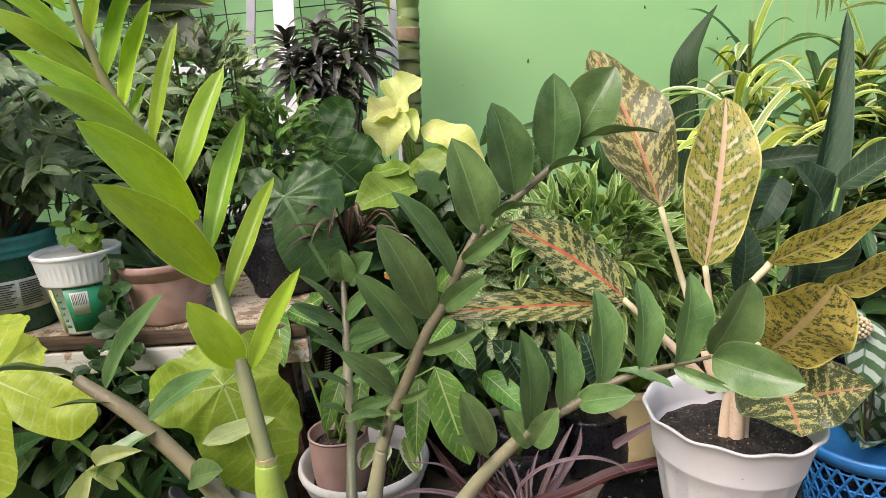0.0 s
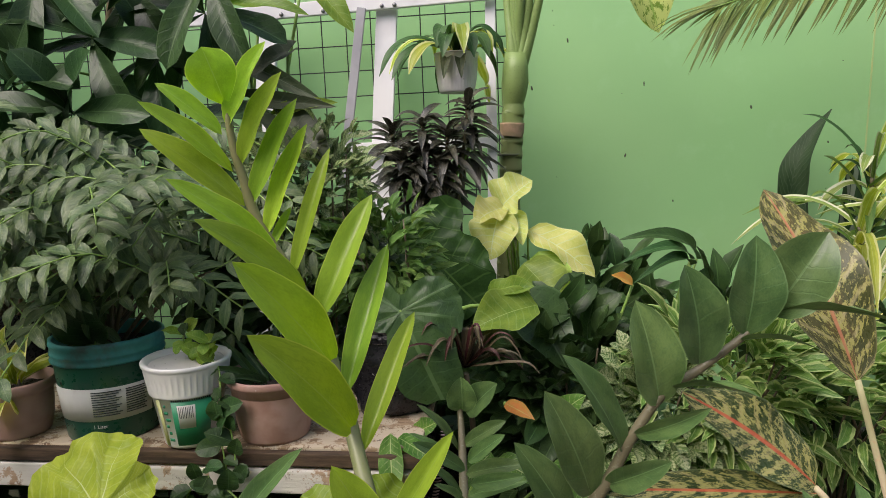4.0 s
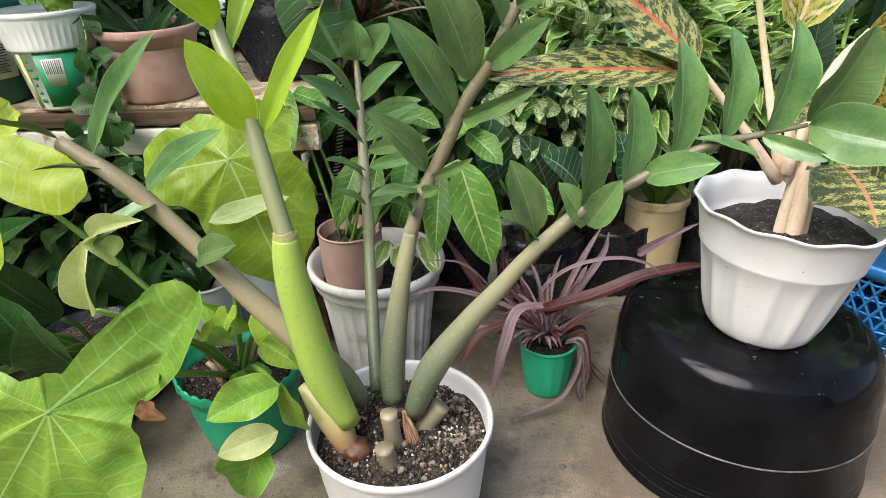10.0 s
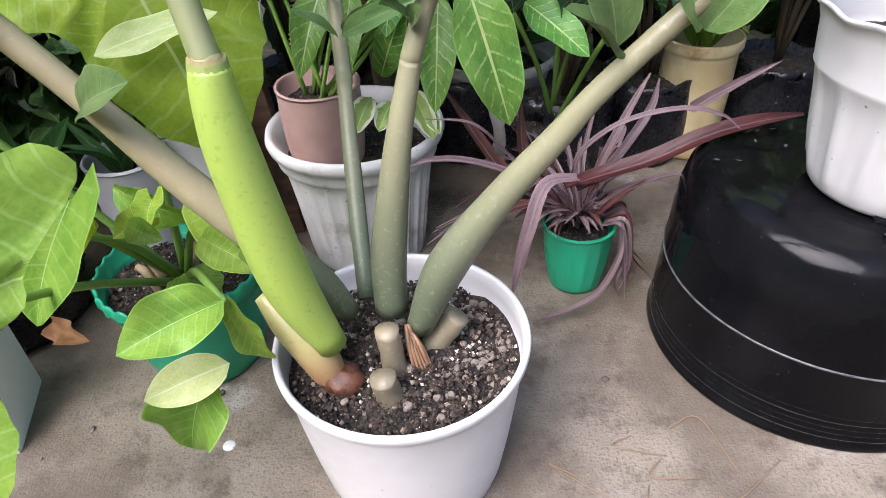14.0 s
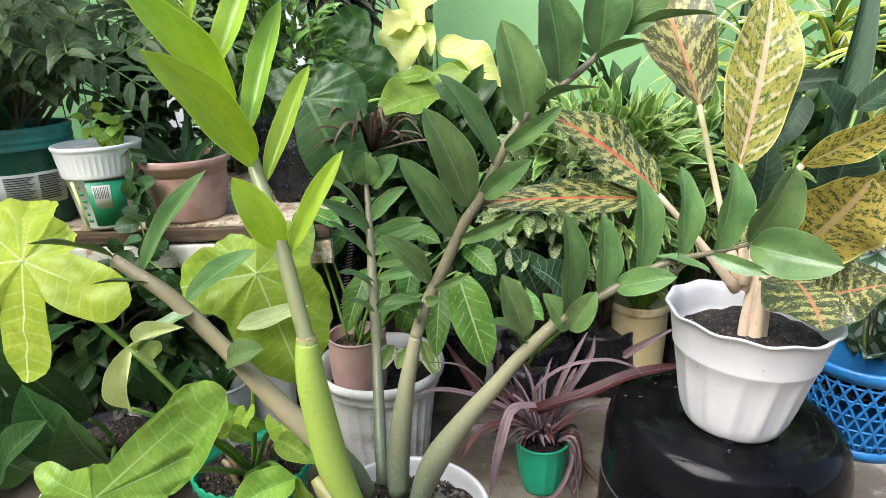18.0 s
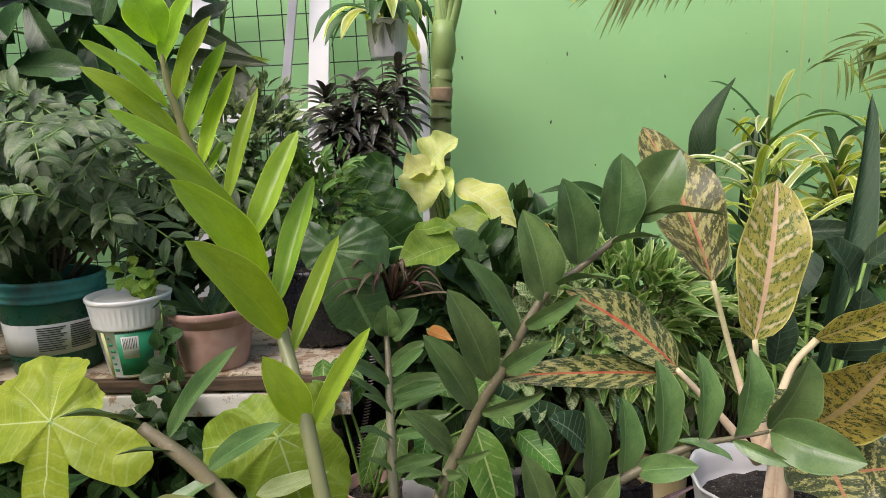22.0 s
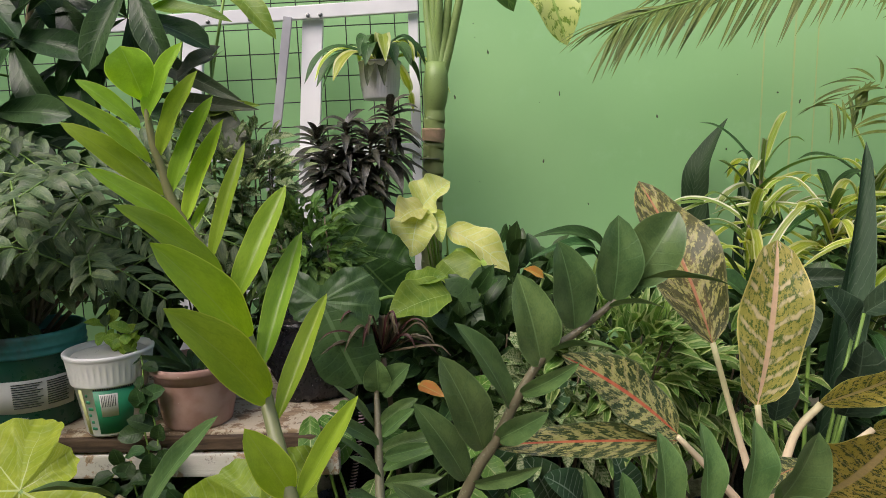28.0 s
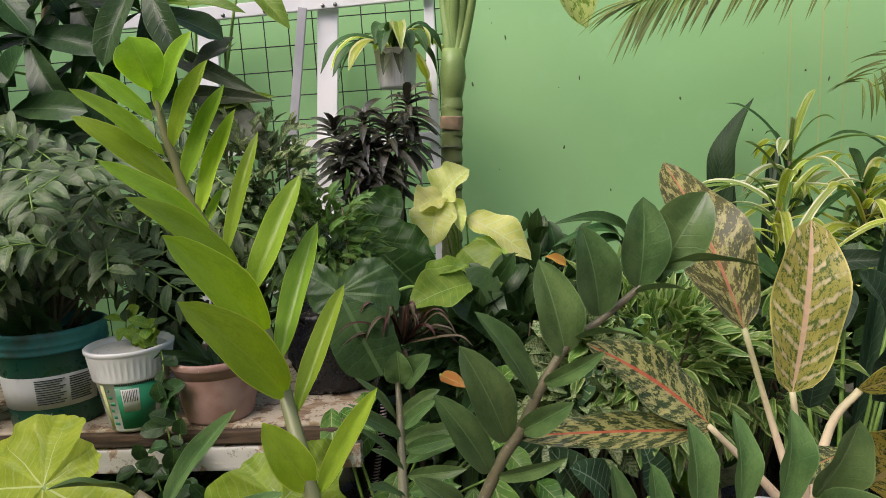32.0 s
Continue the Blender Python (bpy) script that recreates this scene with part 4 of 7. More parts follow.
ZZ_D_LEAF = [
    (0.13, 0.69, 0.708, 0.173, 0.68, 0.786, 0.059, 0),
    (0.108, 0.688, 0.69, 0.111, 0.68, 0.784, 0.048, 0),
    (0.067, 0.685, 0.663, 0.047, 0.67, 0.76, 0.048, 0),
    (0.032, 0.685, 0.623, 0.005, 0.67, 0.728, 0.05, 0),
    (-0.002, 0.68, 0.578, -0.061, 0.665, 0.679, 0.033, 20),
    (-0.032, 0.68, 0.534, -0.077, 0.66, 0.646, 0.046, 0),
    (-0.051, 0.68, 0.5, -0.105, 0.66, 0.596, 0.036, 0),
    (0.135, 0.69, 0.71, 0.193, 0.6, 0.724, 0.017, -50),
    (0.103, 0.688, 0.685, 0.134, 0.6, 0.703, 0.014, -50),
    (0.04, 0.685, 0.638, 0.09, 0.6, 0.664, 0.018, -45),
    (0.008, 0.68, 0.596, 0.059, 0.62, 0.647, 0.019, 50),
    (-0.017, 0.68, 0.545, 0.031, 0.63, 0.594, 0.026, 35),
    (-0.045, 0.68, 0.496, 0.023, 0.63, 0.538, 0.017, 50),
]
ZZ_D_LOW = [
    (-0.076, 0.68, 0.438, -0.034, 0.63, 0.476, 0.011, 60),
    (-0.078, 0.68, 0.447, -0.128, 0.64, 0.518, 0.028, 0),
    (-0.086, 0.672, 0.425, -0.13, 0.64, 0.437, 0.017, 30),
    (-0.084, 0.672, 0.426, -0.066, 0.64, 0.442, 0.013, 40),
    (-0.095, 0.668, 0.409, -0.114, 0.65, 0.427, 0.015, 30),
    (-0.095, 0.668, 0.407, -0.088, 0.65, 0.425, 0.014, 10),
]
ZZ_E = [(-0.106, 0.640, 0.171, 0.0113), (-0.083, 0.635, 0.234, 0.0155), (-0.045, 0.628, 0.296, 0.0115), (-0.008, 0.620, 0.347, 0.0088), (0.017, 0.612, 0.384, 0.0072), (0.065, 0.606, 0.434, 0.0064), (0.110, 0.602, 0.461, 0.0052), (0.139, 0.600, 0.479, 0.0044), (0.171, 0.597, 0.493, 0.0036), (0.202, 0.595, 0.499, 0.0027), (0.241, 0.593, 0.507, 0.0018)]
ZZ_E_LEAF = [
    (0.021, 0.612, 0.406, -0.003, 0.61, 0.48, 0.033, 0),
    (0.023, 0.612, 0.398, -0.016, 0.59, 0.437, 0.023, 40),
    (0.062, 0.606, 0.433, 0.059, 0.6, 0.546, 0.037, 32),
    (0.097, 0.603, 0.453, 0.098, 0.61, 0.54, 0.036, 32),
    (0.135, 0.6, 0.48, 0.135, 0.62, 0.576, 0.043, 32),
    (0.173, 0.597, 0.493, 0.177, 0.62, 0.584, 0.037, 32),
    (0.207, 0.594, 0.499, 0.225, 0.61, 0.589, 0.044, 32),
    (0.24, 0.593, 0.51, 0.272, 0.583, 0.587, 0.050, 32),
    (0.242, 0.593, 0.507, 0.3, 0.53, 0.504, 0.048, 32),
    (0.205, 0.594, 0.498, 0.249, 0.56, 0.488, 0.016, 40),
    (0.201, 0.58, 0.483, 0.151, 0.6, 0.496, 0.015, 30),
    (0.113, 0.602, 0.463, 0.16, 0.56, 0.489, 0.028, 15),
]
ZZ_E_LOW = [
    (0.065, 0.606, 0.415, 0.038, 0.6, 0.461, 0.025, 0),
    (0.068, 0.606, 0.415, 0.091, 0.59, 0.465, 0.028, 0),
]
AG_A = [(0.312, 0.735, 0.414, 0.0104), (0.298, 0.73, 0.483, 0.0055), (0.284, 0.723, 0.56, 0.0046)]
AG_B = [(0.308, 0.74, 0.405, 0.0105), (0.275, 0.742, 0.506, 0.0054), (0.24, 0.745, 0.627, 0.0044)]
AG_C = [(0.3, 0.73, 0.401, 0.0096), (0.245, 0.72, 0.468, 0.0061), (0.187, 0.705, 0.532, 0.0042)]
AG_D = [(0.308, 0.73, 0.408, 0.0097), (0.333, 0.735, 0.512, 0.0063), (0.364, 0.735, 0.554, 0.0056)]
AG_E = [(0.31, 0.735, 0.398, 0.0097), (0.371, 0.74, 0.471, 0.0065), (0.43, 0.74, 0.519, 0.005)]
AG_LEAF = [
    (0.283, 0.723, 0.558, 0.313, 0.75, 0.745, 0.077, 0),
    (0.240, 0.745, 0.625, 0.192, 0.880, 0.811, 0.090, 0),
    (0.189, 0.710, 0.532, 0.056, 0.700, 0.631, 0.067, 0),
    (0.186, 0.700, 0.529, -0.030, 0.687, 0.536, 0.038, -10),
    (0.362, 0.735, 0.554, 0.452, 0.66, 0.638, 0.048, 62),
    (0.43, 0.74, 0.517, 0.509, 0.68, 0.582, 0.048, 60),
    (0.351, 0.700, 0.462, 0.373, 0.620, 0.563, 0.097, 15),
    (0.365, 0.730, 0.417, 0.363, 0.645, 0.382, 0.128, 0),
    (0.330, 0.700, 0.499, 0.241, 0.655, 0.486, 0.034, 10),
    (0.378, 0.71, 0.39, 0.433, 0.64, 0.439, 0.078, 10),
]
SY_TRI = [(-0.570, 0.735, 0.474), (-0.575, 0.690, 0.344, 0.8), (-0.447, 0.700, 0.427, 0.8), (-0.522, 0.765, 0.496, 1.3), (-0.579, 0.800, 0.533, 1.5), (-0.654, 0.790, 0.508, 1.5), (-0.692, 0.760, 0.460, 1.3)]
SY_BACK = [(-0.291, 0.735, 0.446), (-0.245, 0.700, 0.321), (-0.391, 0.735, 0.432), (-0.319, 0.715, 0.386), (-0.215, 0.740, 0.398), (-0.238, 0.785, 0.486), (-0.336, 0.775, 0.474)]
SY_FLAP = [(-0.313, 0.700, 0.389, -0.227, 0.715, 0.409, 0.024, 0)]
SY_BIG = [(-0.401, 0.495, 0.313), (-0.339, 0.555, 0.310, 1.00), (-0.310, 0.600, 0.361, 0.62), (-0.344, 0.500, 0.270, 1.10), (-0.352, 0.475, 0.218, 1.10), (-0.405, 0.465, 0.182, 1.20), (-0.490, 0.465, 0.188, 1.20), (-0.485, 0.480, 0.278, 1.10), (-0.449, 0.500, 0.347, 0.80)]
SHOOT_A = [
    (-0.239, 0.600, 0.247, -0.302, 0.560, 0.241, 0.044, 0),
    (-0.261, 0.600, 0.190, -0.292, 0.580, 0.113, 0.058, 0),
    (-0.239, 0.610, 0.244, -0.214, 0.600, 0.187, 0.023, 20),
    (-0.236, 0.66, 0.231, -0.22, 0.66, 0.246, 0.027, 0),
]
SHOOT_PALE = [
    (-0.244, 0.588, 0.198, -0.305, 0.570, 0.184, 0.034, 0),
]
YELLOW_LEAF = [
    (-0.669, 1.42, 1.165, -0.483, 1.4, 1.134, 0.038, 0),
    (-0.498, 1.42, 1.213, -0.392, 1.38, 1.094, 0.053, 0),
    (-0.668, 1.42, 1.171, -0.569, 1.42, 1.206, 0.033, 0),
    (-0.594, 1.42, 1.128, -0.569, 1.38, 1.099, 0.05, 0),
    (-0.548, 1.32, 0.94, -0.405, 1.28, 0.956, 0.027, 20),
]
GREY_BIG = [
    (-0.514, 1.3, 0.927, -0.42, 1.26, 0.842, 0.088, 0),
    (-0.588, 1.34, 1.037, -0.434, 1.28, 0.96, 0.039, 30),
    (-0.572, 1.33, 0.969, -0.405, 1.27, 0.947, 0.036, 30),
    (-0.509, 1.33, 1.054, -0.569, 1.3, 1.009, 0.046, 0),
]
GOLD_LEAF = [
    (-0.118, 1.520, 0.733, -0.045, 1.500, 0.797, 0.100, 0),
    (-0.113, 1.500, 0.735, -0.136, 1.460, 0.633, 0.102, 0),
    (-0.104, 1.510, 0.739, -0.170, 1.470, 0.709, 0.074, 0),
    (-0.056, 1.500, 0.691, 0.083, 1.460, 0.593, 0.079, 0),
    (-0.081, 1.500, 0.736, -0.068, 1.460, 0.663, 0.038, 0),
]
GOLD_GREEN = [
    (-0.057, 1.120, 0.616, -0.161, 1.070, 0.589, 0.080, 0),
    (-0.068, 1.420, 0.632, 0.010, 1.360, 0.553, 0.098, 0),
    (-0.139, 1.160, 0.621, -0.062, 1.110, 0.649, 0.044, 0),
    (-0.035, 1.460, 0.650, 0.003, 1.420, 0.544, 0.087, 0),
]
ANTH_BACK = [(-0.270, 1.420, 0.664), (-0.159, 1.360, 0.553), (-0.329, 1.430, 0.730), (-0.321, 1.400, 0.619), (-0.213, 1.430, 0.769), (-0.146, 1.380, 0.640)]
ANTH_FRONT = [(-0.268, 1.050, 0.623), (-0.205, 1.000, 0.500), (-0.333, 1.060, 0.662), (-0.315, 1.040, 0.605), (-0.193, 1.060, 0.663), (-0.175, 1.040, 0.616)]
ANTH_LEAF = [(-0.061, 1.200, 0.583, -0.005, 1.140, 0.496, 0.097, 0)]
BRONZE_HEART = (-0.171, 1.060, 0.532)
SNAKE_LEAF = [
    (0.589, 1.16, 0.425, 0.745, 1.27, 0.862, 0.058, 0),
    (0.746, 2.1, 0.508, 0.837, 2.08, 0.954, 0.066, 0),
    (0.794, 2.1, 0.506, 0.759, 2.1, 0.86, 0.027, 0),
    (0.852, 2.05, 0.511, 0.855, 2, 0.82, 0.075, 0),
]
CALATHEA = [
    (0.555, 0.99, 0.432, 0.565, 0.97, 0.559, 0.085, 0),
    (0.44, 0.98, 0.431, 0.444, 0.98, 0.543, 0.046, 0),
    (0.545, 1.08, 0.596, 0.497, 1.06, 0.512, 0.055, 0),
    (0.644, 1.12, 0.521, 0.576, 1.1, 0.612, 0.068, 0),
    (0.592, 1.3, 0.588, 0.714, 1.22, 0.606, 0.043, 20),
    (0.682, 1.15, 0.556, 0.78, 1.1, 0.645, 0.053, 0),
]
BROWN_LEAF = [
    (0.152, 1.42, 0.586, 0.105, 1.4, 0.61, 0.027, 0),
    (-0.111, 1, 0.498, -0.07, 0.96, 0.49, 0.023, 0),
]
ARCH_STRAP = [
    (0.33, 1.6, 0.607, 0.132, 1.5, 0.665, 0.046, 0),
    (0.311, 1.58, 0.61, 0.125, 1.45, 0.621, 0.034, 0),
    (0.311, 1.58, 0.596, 0.155, 1.44, 0.582, 0.032, 0),
]
VEINED_A = [
    (-0.041, 0.930, 0.365, 0.002, 0.890, 0.218, 0.065, 0),
    (-0.178, 0.950, 0.370, -0.214, 0.900, 0.282, 0.038, 0),
    (-0.155, 0.950, 0.355, -0.168, 0.900, 0.277, 0.033, 0),
    (-0.067, 0.940, 0.346, -0.078, 0.880, 0.243, 0.041, 0),
    (-0.275, 0.960, 0.467, -0.262, 0.900, 0.393, 0.035, 0),
    (-0.265, 0.970, 0.457, -0.207, 0.920, 0.446, 0.028, 0),
    (-0.123, 0.970, 0.427, -0.064, 0.930, 0.412, 0.034, 0),
    (-0.025, 0.990, 0.386, 0.021, 0.940, 0.351, 0.040, 0),
    (-0.109, 0.950, 0.371, -0.123, 0.910, 0.315, 0.037, 0),
    (-0.132, 0.980, 0.431, -0.173, 0.930, 0.400, 0.034, 0),
    (-0.010, 1.000, 0.414, -0.048, 0.950, 0.391, 0.035, 0),
]
VEINED_B = [
    (-0.215, 1, 0.414, -0.264, 0.95, 0.374, 0.038, 0),
    (-0.251, 1.02, 0.438, -0.209, 1, 0.469, 0.031, 0),
    (0.035, 1.02, 0.308, 0.101, 0.96, 0.261, 0.045, 0),
    (-0.034, 1.08, 0.44, 0.012, 1.05, 0.492, 0.036, 0),
    (0.04, 1.08, 0.367, 0.094, 1.05, 0.413, 0.041, 0),
    (-0.134, 0.95, 0.258, -0.101, 0.92, 0.346, 0.034, 0),
]
MARBLE = [
    (0.027, 1.05, 0.286, -0.024, 1, 0.415, 0.072, 0),
    (0.105, 1.05, 0.261, 0.051, 1, 0.374, 0.073, 0),
    (0.147, 1.02, 0.283, 0.08, 0.98, 0.351, 0.063, 0),
    (0.091, 1.1, 0.399, 0.15, 1.06, 0.474, 0.056, 0),
    (0.226, 1.03, 0.275, 0.195, 1, 0.377, 0.055, 0),
]
LILY = [
    (-0.589, 0.82, 0.198, -0.659, 0.75, 0.385, 0.065, 0),
    (-0.638, 0.82, 0.171, -0.619, 0.8, 0.342, 0.048, 0),
    (-0.637, 0.78, 0.198, -0.694, 0.7, 0.289, 0.075, 0),
    (-0.559, 0.74, 0.194, -0.585, 0.7, 0.326, 0.079, 0),
    (-0.64, 0.7, 0.191, -0.643, 0.68, 0.418, 0.061, 0),
    (-0.586, 0.68, 0.213, -0.601, 0.62, 0.305, 0.059, 0),
    (-0.511, 0.72, 0.188, -0.517, 0.66, 0.307, 0.076, 0),
]
LILY_B = [
    (-0.589, 0.9, 0.157, -0.515, 0.86, 0.279, 0.049, 0),
    (-0.518, 0.9, 0.186, -0.567, 0.88, 0.261, 0.046, 0),
    (-0.504, 0.88, 0.166, -0.436, 0.86, 0.275, 0.029, 0),
    (-0.733, 0.92, 0.246, -0.614, 0.88, 0.321, 0.041, 0),
    (-0.594, 0.64, 0.235, -0.496, 0.6, 0.336, 0.048, 0),
    (-0.495, 0.88, 0.166, -0.512, 0.86, 0.326, 0.025, 0),
]
SHOOT_B = [
    (-0.386, 0.7, 0.243, -0.419, 0.66, 0.186, 0.062, 0),
    (-0.386, 0.7, 0.243, -0.352, 0.7, 0.279, 0.038, 0),
    (-0.386, 0.7, 0.243, -0.404, 0.68, 0.277, 0.043, 0),
    (-0.287, 0.74, 0.228, -0.251, 0.7, 0.194, 0.036, 0),
    (-0.342, 0.74, 0.227, -0.364, 0.72, 0.223, 0.03, 0),
    (-0.334, 0.75, 0.241, -0.333, 0.72, 0.229, 0.027, 0),
]
CURL = [
    (-0.436, 0.66, 0.309, -0.408, 0.64, 0.406, 0.036, 0),
    (-0.412, 0.65, 0.397, -0.341, 0.62, 0.43, 0.022, 0),
    (-0.4, 0.66, 0.373, -0.413, 0.63, 0.405, 0.029, 0),
]
SILVER_LEAF = [
    (0.586, 0.9, 0.413, 0.562, 0.86, 0.31, 0.062, 0),
    (0.573, 0.92, 0.425, 0.537, 0.88, 0.381, 0.056, 0),
    (0.614, 0.9, 0.376, 0.629, 0.86, 0.287, 0.068, 0),
]
VAR_LOW = [
    (-0.147, 0.93, 0.243, -0.166, 0.9, 0.215, 0.027, 0),
    (-0.124, 0.93, 0.236, -0.14, 0.9, 0.216, 0.024, 0),
    (-0.1, 0.95, 0.238, -0.08, 0.9, 0.202, 0.026, 0),
    (-0.089, 0.95, 0.218, -0.074, 0.9, 0.208, 0.02, 0),
    (0.186, 1, 0.232, 0.153, 0.95, 0.222, 0.031, 0),
    (0.204, 1, 0.237, 0.184, 0.95, 0.219, 0.027, 0),
]
DRYLEAF = [
    (-0.491, 0.77, 0.088, -0.448, 0.75, 0.077, 0.026, 0),
]
SY_HEART = [
    (-0.355, 0.67, 0.293, -0.404, 0.64, 0.2, 0.076, 0),
]
SY_LOW = [
    (-0.282, 0.7, 0.233, -0.224, 0.66, 0.224, 0.033, 0),
    (-0.348, 0.72, 0.236, -0.313, 0.7, 0.232, 0.023, 0),
    (-0.379, 0.78, 0.24, -0.307, 0.76, 0.213, 0.039, 40),
]

ROOT_M = stem_material("rusty_root", (0.2, 0.11, 0.06), (0.3, 0.17, 0.09), 0.14, 0.18)
DRY_STUB = stem_material("withered_stub_brown", (0.2, 0.14, 0.08), (0.34, 0.26, 0.15), 0.1, 0.16)
ZZ_NODE = stem_material("node_collar_tan", (0.26, 0.34, 0.09), (0.28, 0.2, 0.1), 0.409, 0.416)
STUMP_M = stem_material("grey_green_stump", (0.15, 0.13, 0.085), (0.28, 0.23, 0.15), 0.14, 0.2, ring=(0.34, 0.33, 0.26))


def grow_zz():
    p = thing("zz_plant", "zz plant with thick arching stems in white plastic pot", "potted plant", (-0.121, 0.638, 0))
    at = (-0.121, 0.638, 0)
    prof = [(0.0, 0.002), (0.07, 0.002), (0.075, 0.0), (0.08, 0.004), (0.084, 0.02), (0.09, 0.06), (0.096, 0.11), (0.1, 0.15), (0.1025, 0.157), (0.105, 0.16), (0.1055, 0.165), (0.1045, 0.168), (0.1015, 0.168), (0.0995, 0.165), (0.0985, 0.155), (0.096, 0.125)]
    part("pot", lathe_into(bm_new(), prof, at, 64), WHITE_PLASTIC, p, "round white plastic pot with grimy rim")
    part("soil", soil_into(bm_new(), (at[0], at[1], 0.14), 0.098, 1, 0.01), SOIL, p)
    crumbs(p, (at[0], at[1], 0.1405), 0.094, 3600, 5, 0.0009, 0.0029)
    rng = random.Random(4)
    stone = bm_new()
    bmesh.ops.create_icosphere(stone, subdivisions=2, radius=1.0)
    for v in stone.verts:
        v.co *= 1 + 0.35 * noise.noise(v.co * 1.7)
    stone = mesh_of("pebble", stone, PEBBLE, True)
    for i in range(210):
        w, r = rng.uniform(0, 6.283), 0.094 * math.sqrt(rng.random())
        if i < 80:
            w = rng.uniform(-1.3, 0.9)
        s = rng.choice([0.0011, 0.0014, 0.0018, 0.0022, 0.003, 0.0038])
        ob = new("pebble", stone)
        ob.matrix_basis = pose(at[0] + r * math.cos(w), at[1] + r * math.sin(w), 0.1435 + 0.006 * (1 - (r / 0.098) ** 2), rng.uniform(0, 360), rng.uniform(0, 360), 0) @ Matrix.Diagonal((s * 1.3, s, s * 0.7, 1))
        attach(ob, p)
    tube("stem", ZZ_A, ZZ_STEM_LIME, p, 16, "thick lime-green young stem")
    c = Vector(ZZ_A[4][:3])
    d = (c - Vector(ZZ_A[3][:3])).normalized()
    r = ZZ_A[4][3]
    collar = bm_new()
    tube_into(collar, [(*(c - d * 0.02), r * 1.0), (*(c - d * 0.006), r * 1.02), (*(c + d * 0.003), r * 0.98), (*(c + d * 0.006), r * 0.9)], 24)
    for k, v in enumerate(collar.verts):
        v.co += d * 0.003 * noise.noise(v.co * 300)
    part("node_collar", collar, ZZ_NODE, p, "brown-edged leaf scar round the stem")
    for s, mat in ((ZZ_B, ZZ_STEM_TAN), (ZZ_C, ZZ_STEM), (ZZ_D, ZZ_STEM), (ZZ_E, ZZ_STEM)):
        tube("stem", s, mat, p, 12)
    row_leaves(p, ZZ_A_LEFT[:1], ZZ_LIME, "obov", fold=0.2, arch=0.08)
    row_leaves(p, ZZ_A_LEFT[1:], ZZ_LIME, "zz", fold=0.22, arch=0.05)
    row_leaves(p, ZZ_A_RIGHT, ZZ_LIME, "zz", fold=0.3, arch=0.03)
    for rows in (ZZ_B_LEAF, ZZ_C_LEAF, ZZ_C_MORE, ZZ_D_LEAF, ZZ_D_LOW, ZZ_E_LEAF, ZZ_E_LOW):
        row_leaves(p, rows, ZZ_LEAF, "zz", fold=0.24, arch=0.06)
    # papery sheath, tuber and cut stumps at the foot
    tube("sheath", [(-0.178, 0.612, 0.15, 0.013), (-0.187, 0.616, 0.172, 0.0155), (-0.208, 0.628, 0.197, 0.013), (-0.226, 0.64, 0.216, 0.006)], ZZ_SHEATH, p, 10, "tan papery sheath")
    tube("tuber", [(-0.17, 0.608, 0.138, 0.013), (-0.168, 0.609, 0.15, 0.018), (-0.166, 0.611, 0.16, 0.01)], TUBER, p, 10, "glossy brown tuber", lump=0.08)
    for a, b, r in [((-0.127, 0.618, 0.14), (-0.131, 0.617, 0.192), 0.0095), ((-0.131, 0.592, 0.138), (-0.136, 0.59, 0.168), 0.0105), ((-0.1, 0.64, 0.14), (-0.074, 0.645, 0.176), 0.0105)]:
        a, b = Vector(a), Vector(b)
        stump = tube("stump", [(*a, r * 1.2), (*((a + b) / 2), r), (*b, r)], STUMP_M, p, 14, "cut tan-grey stem stump", lump=0.05)
        d = (b - a).normalized()
        part("cut_end", tube_into(bm_new(), [(*(b - d * 0.001), r * 1.03), (*(b + d * 0.0015), r * 0.96)], 12), ZZ_CUT, stump, "dry tan cut end")
    for i in range(6):
        w = -1.2 + i * 0.2
        a, b = 0.006 * math.cos(w * 1.6), 0.006 * math.sin(w * 1.6)
        tube("root", [(-0.116 + a * 0.3, 0.634, 0.18 - 0.005 * (i % 3), 0.0016), (-0.113 + a * 1.2, 0.626 + b * 0.7, 0.168 - 0.002 * (i % 4), 0.0019), (-0.108 + a * 1.8, 0.618 + b, 0.146, 0.0011)], ROOT_M, p, 6)


grow_zz()


